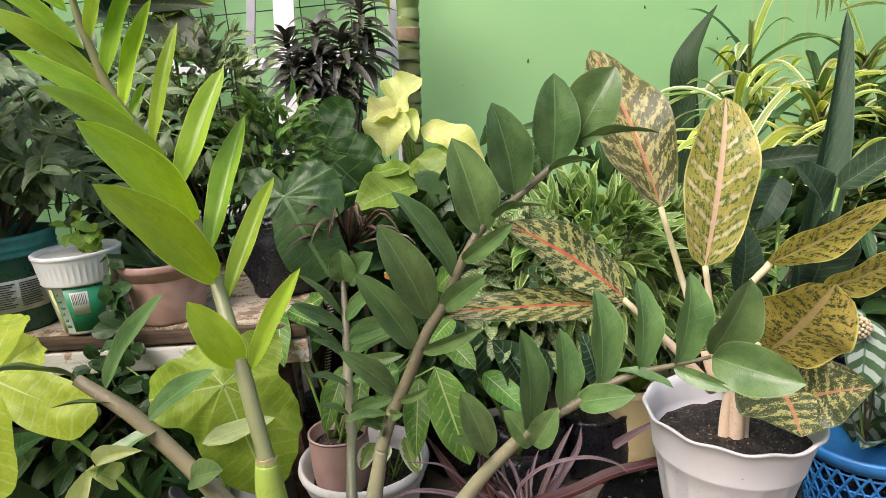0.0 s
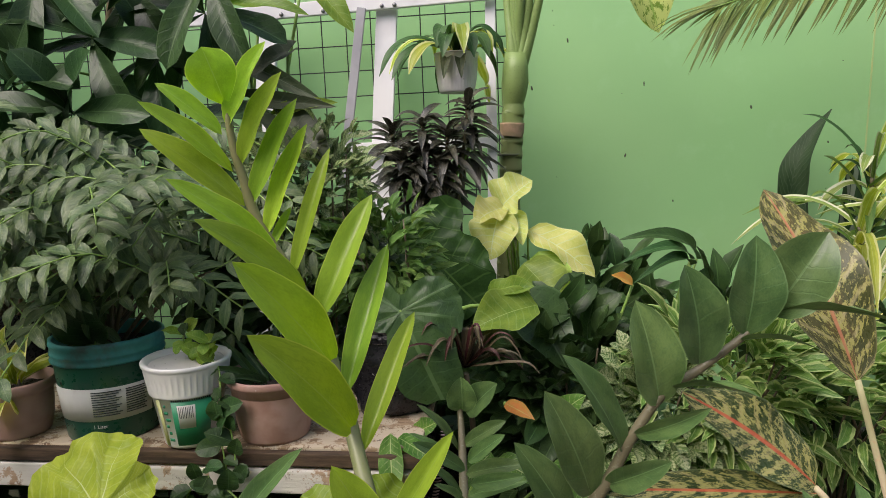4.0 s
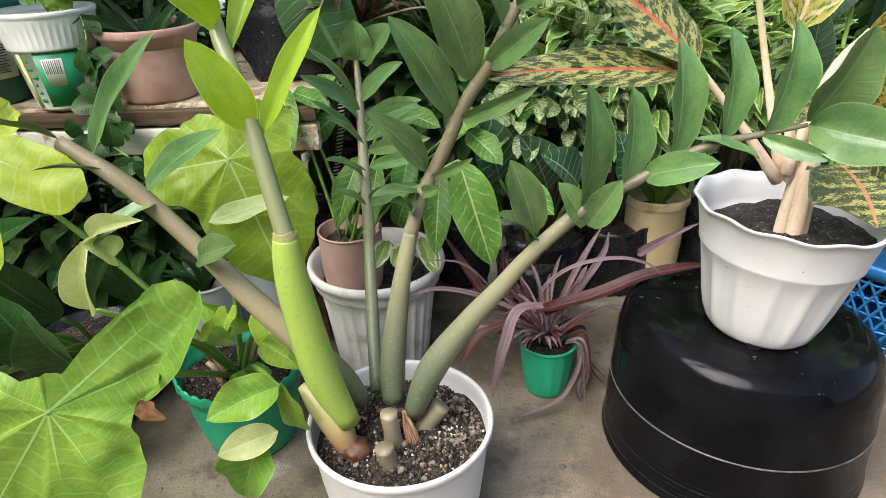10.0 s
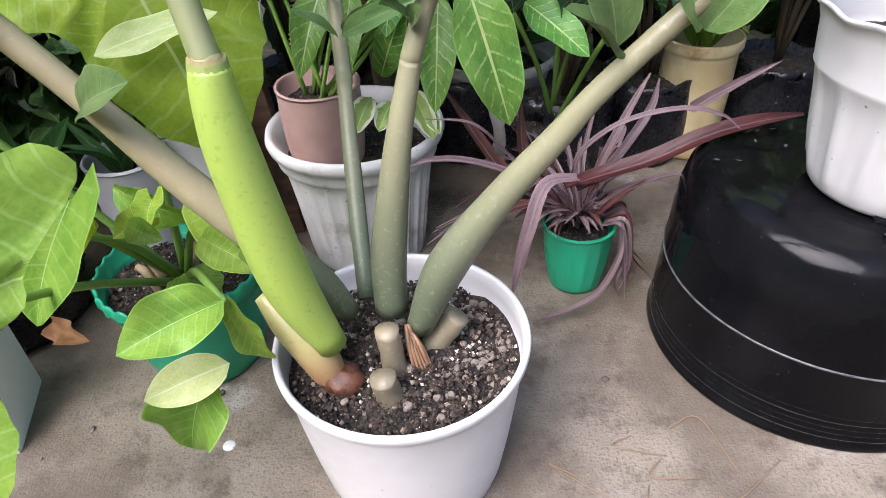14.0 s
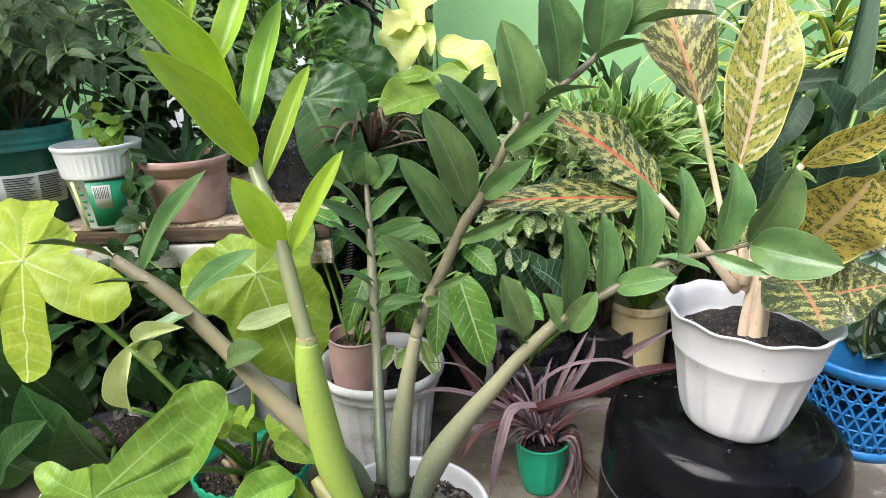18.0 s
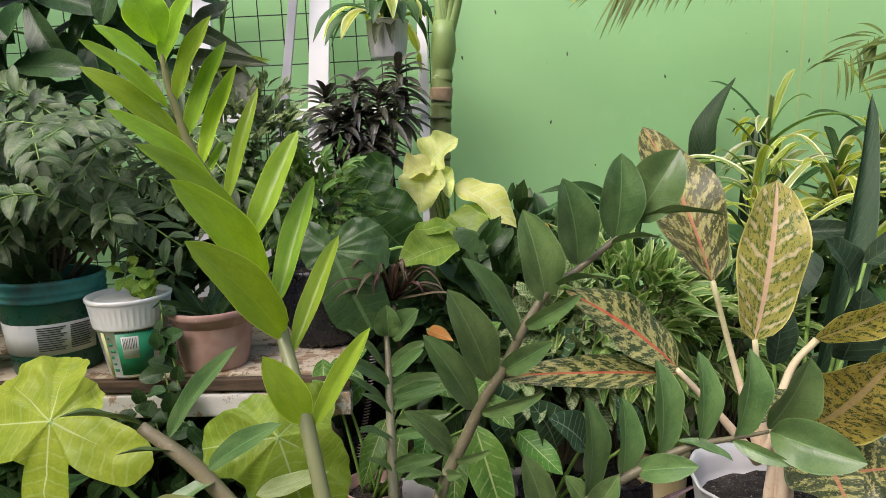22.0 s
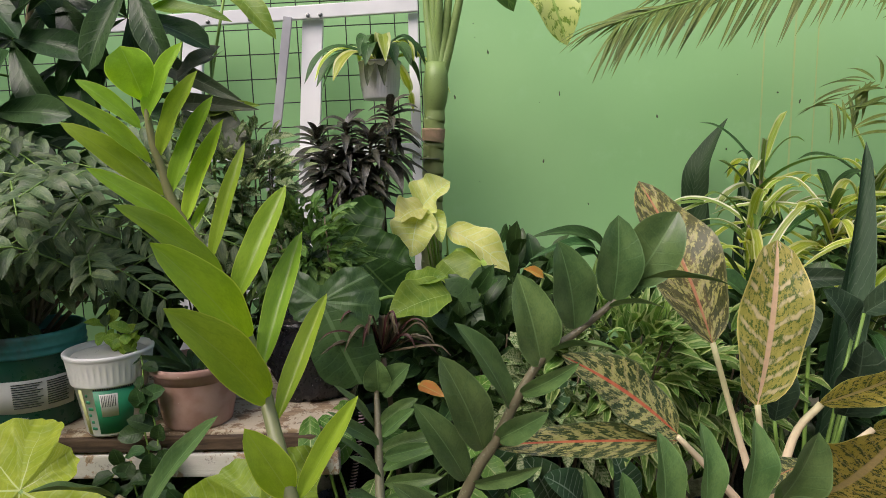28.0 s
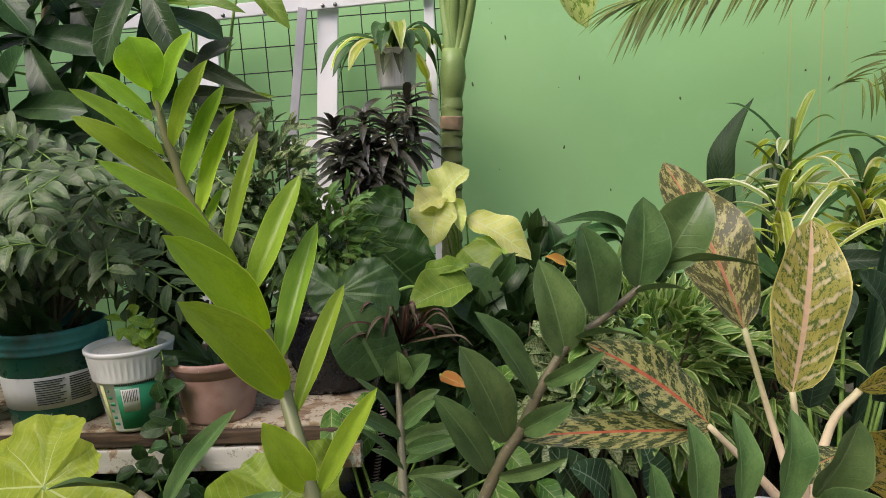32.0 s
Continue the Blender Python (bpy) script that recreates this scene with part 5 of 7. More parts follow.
def grow_aglaonema():
    stool = thing("upturned_tub", "upturned dusty black plastic tub used as plant stand", "tub", (0.325, 0.772, 0))
    prof = [(0.177, 0.0), (0.179, 0.004), (0.178, 0.008), (0.176, 0.012), (0.1735, 0.089), (0.1742, 0.093), (0.1722, 0.1), (0.1705, 0.14), (0.1685, 0.16), (0.164, 0.178), (0.1565, 0.191), (0.146, 0.2), (0.134, 0.204), (0.122, 0.205), (0.118, 0.2065), (0.113, 0.2085), (0.06, 0.2085), (0.0001, 0.2085)]
    axis = (0.325, 0.772, 0)
    slim = 0.96
    prof = [(r * slim, z) for r, z in prof]

    def sagged(bm):
        """The tub has sunk a little on one side."""
        for v in bm.verts:
            v.co.z -= (v.co.x - axis[0]) * 0.07 * v.co.z / 0.2085
        return bm

    part("body", sagged(lathe_into(bm_new(), prof, axis, 96)), DUSTY_BLACK, stool)
    for i in range(9):
        z = 0.014 + i * 0.007
        r = (0.1759 - (z - 0.012) * 0.0357) * slim
        part("scuff_ring", sagged(lathe_into(bm_new(), [(r - 0.001, z), (r + 0.0002, z + 0.0001), (r + 0.0002, z + 0.0003), (r - 0.001, z + 0.0005)], axis, 96)), TUB_RIDGE if i % 3 == 0 else BLACK_PLASTIC, stool)
    part("ridge", sagged(lathe_into(bm_new(), [(0.1655, 0.0935), (0.1672, 0.094), (0.1675, 0.095), (0.1671, 0.096), (0.165, 0.0965)], axis, 96)), TUB_RIDGE, stool, "scuffed ridge round the tub")
    rng = random.Random(12)
    for i in range(24):
        w, r = rng.uniform(0, 6.28), rng.uniform(0.07, 0.14)
        bm = lathe_into(bm_new(), [(0.0001, 0.0), (1.0, 0.0), (0.8, 0.25), (0.0001, 0.3)], seg=8)
        ob = part("dust_fleck", bm, WORN_GREY, None)
        ob.matrix_basis = Matrix.Translation((0.325 + r * math.cos(w), 0.772 + r * math.sin(w), 0.2085 - 0.07 * r * math.cos(w))) @ Matrix.Rotation(w * 3, 4, "Z") @ Matrix.Diagonal((rng.uniform(0.001, 0.005), rng.uniform(0.0008, 0.002), 0.001, 1))
        attach(ob, stool)
    p = thing("aglaonema", "mottled aglaonema with red midribs in wavy white pot", "potted plant", (0.34, 0.735, 0.209))
    at = (0.315, 0.735, 0.2112)
    lean = Matrix.Rotation(radians(4), 3, "Y")
    prof = [(0.0, 0.003), (0.05, 0.003), (0.054, 0.0), (0.058, 0.002), (0.062, 0.007), (0.068, 0.02), (0.074, 0.042), (0.082, 0.08), (0.0875, 0.104), (0.0895, 0.107), (0.0895, 0.109), (0.0925, 0.125), (0.096, 0.144), (0.1, 0.154), (0.1045, 0.157), (0.104, 0.16), (0.099, 0.158), (0.094, 0.148), (0.091, 0.128), (0.087, 0.115)]
    part("pot", lathe_into(bm_new(), prof, at, 112, flute=14, depth=0.004, flute_z=(0.006, 0.106), wave=0.0016, waves=11, tilt=lean), WHITE_PLASTIC, p, "white plastic pot with wavy rim and fluted foot")
    part("soil", soil_into(bm_new(), (at[0] + 0.013, at[1], 0.334), 0.09, 2, 0.008), SOIL, p)
    # Thin black disc in place of the shade inside the drainage notch.
    bm = lathe_into(bm_new(), [(0.0001, 0), (0.008, 0), (0.0075, 0.0015), (0.0001, 0.0015)], seg=18)
    hole = part("drain_hole_shade", bm, BAG_PLASTIC, None, "dark disc painting the shade inside the drainage notch")
    hole.matrix_basis = Matrix.Translation((0.2888, 0.6833, 0.2165)) @ Matrix.Rotation(radians(-25), 4, "Z") @ Matrix.Rotation(radians(90), 4, "X")
    attach(hole, p)
    tube("stem", [(0.325, 0.735, 0.32, 0.011), (0.327, 0.735, 0.37, 0.013), (0.33, 0.735, 0.42, 0.011), (0.333, 0.735, 0.45, 0.007)], AG_STEM_M, p, 10, "pink-cream sheathed stem")
    for dx, dy, r in ((-0.012, -0.004, 0.007), (0.01, -0.008, 0.0075), (0.001, -0.012, 0.0085), (0.015, 0.006, 0.006)):
        tube("sheath", [(0.327 + dx, 0.735 + dy, 0.325, r), (0.328 + dx * 0.9, 0.735 + dy, 0.37, r * 0.95), (0.331 + dx * 0.6, 0.735 + dy * 0.6, 0.42, r * 0.7), (0.333 + dx * 0.5, 0.735, 0.45, r * 0.4)], AG_STEM_M, p, 8)
    for s in (AG_A, AG_B, AG_C, AG_D, AG_E):
        tube("petiole", [(*q[:3], q[3] * 0.76) for q in s], AG_STEM_M, p, 8)
    mats = [AG_LEAF_M, AG_BACK_M, AG_RED_M, AG_RED_M, AG_UNDER_M, AG_UNDER_M, AG_UNDER_M, AG_DARK_M, AG_DARK_M, AG_DARK_M]
    for i, (row, mat) in enumerate(zip(AG_LEAF, mats)):
        row_leaves(p, [row], mat, "agl_wide" if i in (0, 6, 7) else "agl", arch=0.05, fold=0.12, wave=0.1, seed=i, nu=18, nv=8)


grow_aglaonema()


def bench_pots():
    # green bucket with a dirty white label
    b = thing("paint_bucket", "dark green paint bucket with teal rim reused as planter", "bucket", (-0.713, 1.005, 0.454))
    at = (-0.713, 1.005, 0.454)
    part("body", lathe_into(bm_new(), [(0.0, 0.002), (0.062, 0.002), (0.064, 0.0), (0.066, 0.004), (0.076, 0.118), (0.0755, 0.12)], at, 48), BUCKET_GREEN, b)
    part("rim", lathe_into(bm_new(), [(0.0755, 0.118), (0.079, 0.119), (0.08, 0.122), (0.0785, 0.124), (0.0785, 0.129), (0.0797, 0.1305), (0.0797, 0.133), (0.0785, 0.1345), (0.0785, 0.142), (0.0805, 0.145), (0.0805, 0.15), (0.077, 0.152), (0.0735, 0.15), (0.072, 0.12)], at, 48), TEAL_LID, b, "faded teal plastic rim")
    part("soil", soil_into(bm_new(), (at[0], at[1], at[2] + 0.128), 0.073, 3), SOIL, b)
    curved_label(b, at, 0.0693, 0.0738, 0.036, 0.086, -2.5, -0.2, WHITE_PAPER, "label", "grey-white paper label with small print")
    for k in range(11):
        z = 0.08 - k * 0.0036
        curved_label(b, at, 0.0668 + z * 0.0877 + 0.0006, 0.0668 + z * 0.0877 + 0.0007, z, z + 0.0014, -1.4, -0.86 - 0.05 * (k % 3), PRINT_DARK, "print_line")
        curved_label(b, at, 0.0668 + z * 0.0877 + 0.0006, 0.0668 + z * 0.0877 + 0.0007, z, z + 0.0014, -0.78, -0.36 - 0.04 * (k % 2), PRINT_DARK, "print_line")
    words = bpy.data.curves.new("volume_text", "FONT")
    words.body, words.size, words.extrude = "1 Liter", 0.0075, 0.0002
    probe = new("volume_text", words)
    flat = bpy.data.meshes.new_from_object(probe.evaluated_get(bpy.context.evaluated_depsgraph_get()))
    bpy.data.objects.remove(probe)
    for v in flat.vertices:
        w = -1.45 + v.co.x / 0.069
        v.co = Vector(((0.0687 + v.co.z) * math.cos(w), (0.0687 + v.co.z) * math.sin(w), 0.025 + v.co.y))
    flat.materials.append(WHITE_PAPER)
    text_ob = new("volume_text", flat)
    text_ob.location = at
    attach(text_ob, b)
    # cup
    c = thing("noodle_cup", "ribbed white plastic cup with green printed label", "cup", (-0.5715, 0.967, 0.454))
    at = (-0.5715, 0.967, 0.454)
    bm = lathe_into(bm_new(), [(0.0, 0.003), (0.032, 0.003), (0.034, 0.0), (0.036, 0.003), (0.0475, 0.074), (0.0505, 0.075), (0.0512, 0.077), (0.0515, 0.079), (0.0525, 0.0855), (0.054, 0.0955), (0.0553, 0.104), (0.0558, 0.107), (0.0563, 0.1105), (0.0565, 0.1125), (0.058, 0.114), (0.0585, 0.118), (0.057, 0.1195), (0.052, 0.1185), (0.0475, 0.112), (0.044, 0.09)], at, 264, flute=44, depth=0.0016, flute_z=(0.0765, 0.112))
    part("body", bm, CUP_WHITE, c)
    part("lid", lathe_into(bm_new(), [(0.0001, 0.1085), (0.046, 0.1085), (0.0495, 0.111), (0.0495, 0.1135), (0.046, 0.1115), (0.0001, 0.1115)], at, 48), OLD_WHITE, c, "pale sunken lid")
    curved_label(c, at, 0.0367, 0.0478, 0.006, 0.072, -1.62, -0.5, PRINT_GREEN, "label", "green printed label with pale code panel")
    curved_label(c, at, 0.0364, 0.0476, 0.004, 0.072, -2.15, -1.98, PRINT_YELLOW, "label_side", "pale yellow-green printed band")
    for k in range(6):
        curved_label(c, at, 0.038 + 0.0017 * k, 0.0385 + 0.0017 * k, 0.012 + k * 0.01, 0.016 + k * 0.01, -1.9 + 0.03 * (k % 2), -1.72 - 0.05 * (k % 3), PRINT_GREEN, "print_mark")
    curved_label(c, at, 0.0415, 0.0472, 0.032, 0.066, -1.46, -0.98, WHITE_PAPER, "code_panel", "white panel")
    for k in range(9):
        curved_label(c, at, 0.0443, 0.0472, 0.047, 0.064, -1.42 + k * 0.045, -1.4 + k * 0.045 - 0.006 * (k % 2), PRINT_DARK, "print_line")
    for k in range(18):
        w = -1.6 + k * 0.06
        curved_label(c, at, 0.0478, 0.0484, 0.071, 0.0745, w, w + 0.03, PRINT_DARK, "print_line")
    c.scale = (1.073, 1.073, 1.05)
    # pink pot
    q = thing("succulent_pot", "faded pink plastic pot with dark strap-leaved succulent", "potted plant", (-0.455, 0.99, 0.454))
    pot(q, (-0.453, 0.99, 0.454), 0.067, 0.05, 0.097, PINK_CLAY, "faded pink plastic pot", 4, lip_h=0.014, lip=0.005)
    rng = random.Random(11)
    for i in range(16):
        w = rng.uniform(0, 6.28)
        base = Vector((-0.455, 0.99, 0.53)) + around(w, 0) * rng.uniform(0.005, 0.035)
        tip = base + around(w, rng.uniform(0.1, 0.8)) * rng.uniform(0.06, 0.12)
        leaf(q, base, tip, rng.uniform(0.011, 0.017), DEEP, "blade", 0, arch=0.12, fold=0.4, seed=i % 3)
    # trailing small-leaved vine from the cup
    vine = thing("cup_vine", "trailing peperomia vine with small round leaves", "plant", (-0.56, 0.97, 0.56))
    tubes = [[(-0.56, 0.985, 0.566), (-0.545, 0.96, 0.585), (-0.515, 0.945, 0.57), (-0.508, 0.93, 0.53), (-0.51, 0.925, 0.48), (-0.5, 0.915, 0.43)], [(-0.57, 0.985, 0.566), (-0.578, 0.975, 0.6), (-0.565, 0.965, 0.63)], [(-0.56, 0.985, 0.566), (-0.535, 0.95, 0.6), (-0.52, 0.94, 0.61)], [(-0.505, 0.93, 0.52), (-0.49, 0.92, 0.47), (-0.485, 0.91, 0.42)], [(-0.52, 0.9, 0.43), (-0.51, 0.89, 0.38), (-0.48, 0.885, 0.35), (-0.45, 0.88, 0.36)], [(-0.525, 0.9, 0.44), (-0.55, 0.89, 0.4), (-0.56, 0.885, 0.35)], [(-0.5, 0.895, 0.42), (-0.47, 0.885, 0.4), (-0.44, 0.88, 0.37), (-0.43, 0.875, 0.32)]]
    for line in tubes:
        pts = [(*v, 0.0014) for v in line]
        tube("vine_stem", pts, GREEN_STEM, vine, 6)
        smooth = catmull(line, 3)
        for i, v in enumerate(smooth):
            w = rng.uniform(0, 6.28)
            size = rng.uniform(0.022, 0.04) if v[2] < 0.54 else rng.uniform(0.02, 0.032)
            tip = Vector(v) + Vector((math.cos(w) * size, -0.3 * size, (0.2 + 0.8 * math.sin(w)) * size))
            leaf(vine, v, tip, size * rng.uniform(0.62, 0.8), MID_SYNG if i < 6 and v[2] > 0.56 else DEEP, "oval", rng.uniform(-30, 30), arch=0.05, fold=0.15, seed=i % 4, nu=8, nv=4)


def curved_label(parent, at, r0, r1, z0, z1, w0, w1, material, name, label=""):
    """A thin sheet wrapped round a tapered side; angles from the x axis."""
    bm, n = bm_new(), max(2, int((w1 - w0) / 0.08) + 1)
    out, inn = 0.0006, -0.0002
    grid = []
    for lift in (out, inn):
        for r, z in ((r0, z0), (r1, z1)):
            grid.append([bm.verts.new((at[0] + (r + lift) * math.cos(w0 + (w1 - w0) * k / n), at[1] + (r + lift) * math.sin(w0 + (w1 - w0) * k / n), at[2] + z)) for k in range(n + 1)])
    for k in range(n):
        bm.faces.new((grid[0][k], grid[0][k + 1], grid[1][k + 1], grid[1][k]))
        bm.faces.new((grid[2][k], grid[3][k], grid[3][k + 1], grid[2][k + 1]))
        bm.faces.new((grid[1][k], grid[1][k + 1], grid[3][k + 1], grid[3][k]))
        bm.faces.new((grid[0][k], grid[2][k], grid[2][k + 1], grid[0][k + 1]))
    return part(name, bm, material, parent, label)


bench_pots()


def floor_pots():
    # fluted dusty white pot holding a brown pot
    f = thing("fluted_pot", "dusty white fluted plastic pot holding smaller brown pot", "pot", (-0.18, 0.985, 0))
    at = (-0.175, 0.99, 0)
    prof = [(0.0, 0.003), (0.066, 0.003), (0.07, 0.0), (0.075, 0.003), (0.077, 0.01), (0.0782, 0.018), (0.0795, 0.029), (0.083, 0.06), (0.087, 0.095), (0.0905, 0.122), (0.0915, 0.13), (0.0922, 0.138), (0.093, 0.145), (0.0935, 0.149), (0.1, 0.151), (0.101, 0.156), (0.102, 0.168), (0.108, 0.171), (0.11, 0.178), (0.108, 0.186), (0.104, 0.187), (0.1, 0.183), (0.09, 0.165), (0.086, 0.14)]
    part("body", lathe_into(bm_new(), prof, at, 216, flute=27, depth=0.004, flute_z=(0.008, 0.148)), OLD_WHITE, f)
    part("soil", soil_into(bm_new(), (at[0], at[1], 0.15), 0.087, 6), SOIL, f)
    v = thing("veined_plant", "white-veined bushy plant in cracked brown pot", "potted plant", (-0.208, 0.965, 0.15))
    pot(v, (-0.208, 0.965, 0.152), 0.049, 0.043, 0.098, BROWN_CLAY, "brown plastic pot with pale scuffs", 7, lip_h=0.006, lip=0.001)
    g = thing("purple_strap_plant", "maroon and grey strap-leaved plant in small green pot", "potted plant", (0.087, 0.885, 0))
    pot(g, (0.087, 0.885, 0), 0.044, 0.032, 0.09, GREEN_PLASTIC, "small bright green fluted pot", 8, flute=14, depth=0.002, flute_z=(0.004, 0.075), seg=84, lip_h=0.008, lip=0.001)
    rng = random.Random(5)
    for i in range(100):
        w = i * 2.4 + rng.uniform(-0.3, 0.3)
        el = rng.uniform(0.25, 1.3)
        long = rng.uniform(0.13, 0.25) * (0.85 if el > 0.8 else 1.0)
        wide, droop = rng.uniform(0.003, 0.008), rng.uniform(0.3, 0.7)
        if math.sin(w) < -0.2:
            el, long = max(el, 0.95), long * 0.62
        if -1.1 < (w + 0.42 + math.pi) % (2 * math.pi) - math.pi < 1.1:
            el, long = 1.3, long * 0.45
        a = Vector((0.087, 0.885, 0.09)) + around(w, 0) * rng.uniform(0, 0.02)
        pts = []
        for k in range(6):
            t = k / 5
            q = a + around(w + 0.25 * t * (1 if i % 2 else -1), el) * long * t - Vector((0, 0, long * droop * t * t))
            pts.append((q.x, q.y, max(q.z, 0.01), wide * (1.15 - 0.45 * t) if k < 5 else 0.001))
        leaf_ob = ribbon(g, pts, GREYP_M if i % 3 else PURPLE_M, fold=0.5)
        if i % 2:
            bm = bm_new()
            for k, q in enumerate(catmull(pts, 4)):
                side = Vector((math.sin(w), -math.cos(w), 0)) * q[3] * 0.5
                for sgn in (-1, 1):
                    foot = Vector(q[:3]) + side * sgn + Vector((0, 0, 0.25 * q[3]))
                    tip = foot + side.normalized() * sgn * 0.004 + around(w, 0.5) * 0.003
                    tube_into(bm, [(*foot, 0.0007), (*tip, 0.0001)], 3)
            part("spines", bm, DRY_M, leaf_ob, "short pale spines")
    for i in range(7):
        w = rng.uniform(-0.9, 0.2)
        a = Vector((0.087, 0.885, 0.095)) + around(w, 0) * 0.03
        pts = [(*a, 0.006), (*(a + around(w, 0.3) * 0.025), 0.006), (*(a + around(w, 0) * 0.035 - Vector((0, 0, 0.05))), 0.004), (a.x + math.cos(w) * 0.045 + rng.uniform(-0.02, 0.03), a.y + math.sin(w) * 0.045, 0.006, 0.001)]
        ribbon(g, pts, PURPLE_M if i % 2 else GREYP_M, "dry_leaf", fold=0.7, label="withered strap hanging over the pot")
    s = thing("syngonium", "lime-green syngonium in bright green scalloped pot", "potted plant", (-0.36, 0.79, 0))
    pot(s, (-0.354, 0.803, 0), 0.087, 0.06, 0.132, GREEN_PLASTIC, "bright green pot with scalloped rim", 9, wave=0.0018, waves=30, seg=120, soil_at=0.82)
    return v, g, s


veined, purple, syngonium = floor_pots()
lobed_leaf(syngonium, SY_TRI, LIME_SYNG, 0.62, 0.1, 1, power=2.8, least=0.4)
lobed_leaf(syngonium, SY_BACK, LIME_SYNG, 0.8, 0.12, 2, power=2.6, least=0.5)
row_leaves(syngonium, SY_FLAP, PALE_CURL, "agl", arch=0.05, fold=0.1, wave=0.1)
row_leaves(syngonium, SY_HEART, MID_SYNG, "heart", arch=0.05, nu=16, nv=10)
row_leaves(syngonium, SY_LOW, MID_SYNG, "agl", arch=0.06, wave=0.1)
row_leaves(syngonium, DRYLEAF, DRY_M, "agl", arch=0.15, fold=0.5, wave=0.4, name="dry_leaf")
crumbs(syngonium, (-0.354, 0.803, 0.108), 0.076, 500, 6)
lobed_leaf(syngonium, SY_BIG, MID_SYNG, 0.55, 0.05, 3, power=2.6, least=0.3)
row_leaves(syngonium, SHOOT_A, MID_SYNG, "agl", arch=0.08, fold=0.3, wave=0.15, nu=16, nv=8)
row_leaves(syngonium, SHOOT_PALE, PALE_CURL, "agl", arch=0.04, fold=0.1)


for i, (x, y, dx, dy, h) in enumerate([(-0.345, 0.79, 0.03, 0.03, 0.05), (-0.33, 0.815, 0.02, -0.02, 0.045), (-0.37, 0.775, -0.02, 0.01, 0.03), (-0.362, 0.77, 0.03, -0.01, 0.02), (-0.35, 0.77, 0.035, 0.005, 0.012), (-0.375, 0.8, -0.03, 0.02, 0.03)]):
    tube("stem_stub", [(x, y, 0.105, 0.005), (x + dx * 0.5, y + dy * 0.5, 0.112 + h * 0.8, 0.0048), (x + dx, y + dy, 0.112 + h, 0.004)], DRY_STUB, syngonium, 8, "withered brown stem stub")
lobed_leaf(syngonium, [(-0.318, 0.742, 0.135), (-0.3, 0.73, 0.115), (-0.345, 0.735, 0.15), (-0.31, 0.77, 0.15)], MID_SYNG, 1.2, 0.05, 6)


def floor_litter():
    rng = random.Random(20)
    for i in range(26):
        x, y = rng.uniform(-0.55, 0.15), rng.uniform(0.42, 0.85)
        if (x + 0.121) ** 2 + (y - 0.638) ** 2 < 0.012:
            continue
        s = rng.uniform(0.0015, 0.004)
        bm = bm_new()
        bmesh.ops.create_icosphere(bm, subdivisions=1, radius=1.0, matrix=Matrix.Translation((x, y, s * 0.5)) @ Matrix.Rotation(i, 4, "Z") @ Matrix.Diagonal((s * 1.6, s, s * 0.6, 1)))
        tagged(part("grit", bm, PEBBLE, None), "small crumb of soil on the concrete", "crumb", "crumbs on the floor")
    p = thing("dry_rootlet", "thin dry rootlets lying on the floor", "root", (0.02, 0.6, 0))
    for i in range(7):
        x, y = 0.03 + 0.02 * i, 0.62 + rng.uniform(-0.09, 0.12)
        tube("strand", [(x, y, 0.002, 0.0007), (x + rng.uniform(-0.03, 0.04), y + rng.uniform(-0.03, 0.03), 0.004, 0.0006), (x + rng.uniform(0.02, 0.08), y + rng.uniform(-0.05, 0.04), 0.002, 0.0005)], DRY_STEM, p, 5)
    q = thing("paint_spot", "round pale paint spot on the concrete", "spot", (-0.307, 0.666, 0))
    part("spot", lathe_into(bm_new(), [(0.0001, 0.0), (0.0068, 0.0), (0.006, 0.0008), (0.0001, 0.0009)], (-0.307, 0.666, 0), 20), OLD_WHITE, q)


def white_carton():
    """A cut white carton with soil, its front corner towards the path."""
    p = thing("white_carton", "cut white carton used as planter on the floor", "carton", (-0.575, 0.69, 0))
    turn = pose(-0.578, 0.715, 0, 0, 0, 12)
    w, h, t = 0.1, 0.125, 0.002
    for x, y, sx, sy in ((0, -w / 2, w, t), (0, w / 2, w, t), (-w / 2, 0, t, w - t * 2), (w / 2, 0, t, w - t * 2)):
        bevelled_box("side", (sx, sy, h), turn @ pose(x, y, h / 2), CUP_WHITE, p, 0.0006)
    bevelled_box("base", (w - 0.006, w - 0.006, 0.003), turn @ pose(0, 0, 0.0025), CUP_WHITE, p, 0.0006)
    bevelled_box("soil", (w - 0.006, w - 0.006, 0.09), turn @ pose(0, 0, 0.05), SOIL, p, 0.002)


white_carton()
DRY_STEM = stem_material("dry_tan_root", (0.25, 0.16, 0.09), (0.3, 0.2, 0.12), 0, 1)
floor_litter()


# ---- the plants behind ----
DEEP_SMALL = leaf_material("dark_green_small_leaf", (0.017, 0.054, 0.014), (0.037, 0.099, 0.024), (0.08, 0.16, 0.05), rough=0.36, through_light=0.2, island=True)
PEPPER_M = leaf_material("mid_green_small_leaf", (0.054, 0.149, 0.031), (0.116, 0.265, 0.054), (0.2, 0.32, 0.1), rough=0.34, through_light=0.3, island=True)
LILY_M = leaf_material("peace_lily_leaf", (0.02, 0.074, 0.017), (0.039, 0.121, 0.03), (0.1, 0.2, 0.07), (0.07, 0.17, 0.05), 0.45, 12, 0.05, rough=0.36, through_light=0.22)
GREYLEAF_M = leaf_material("dull_grey_green_leaf", (0.04, 0.075, 0.036), (0.09, 0.13, 0.07), (0.16, 0.2, 0.12), (0.13, 0.17, 0.1), 0.4, 7, 0.05, rough=0.4, through_light=0.15)
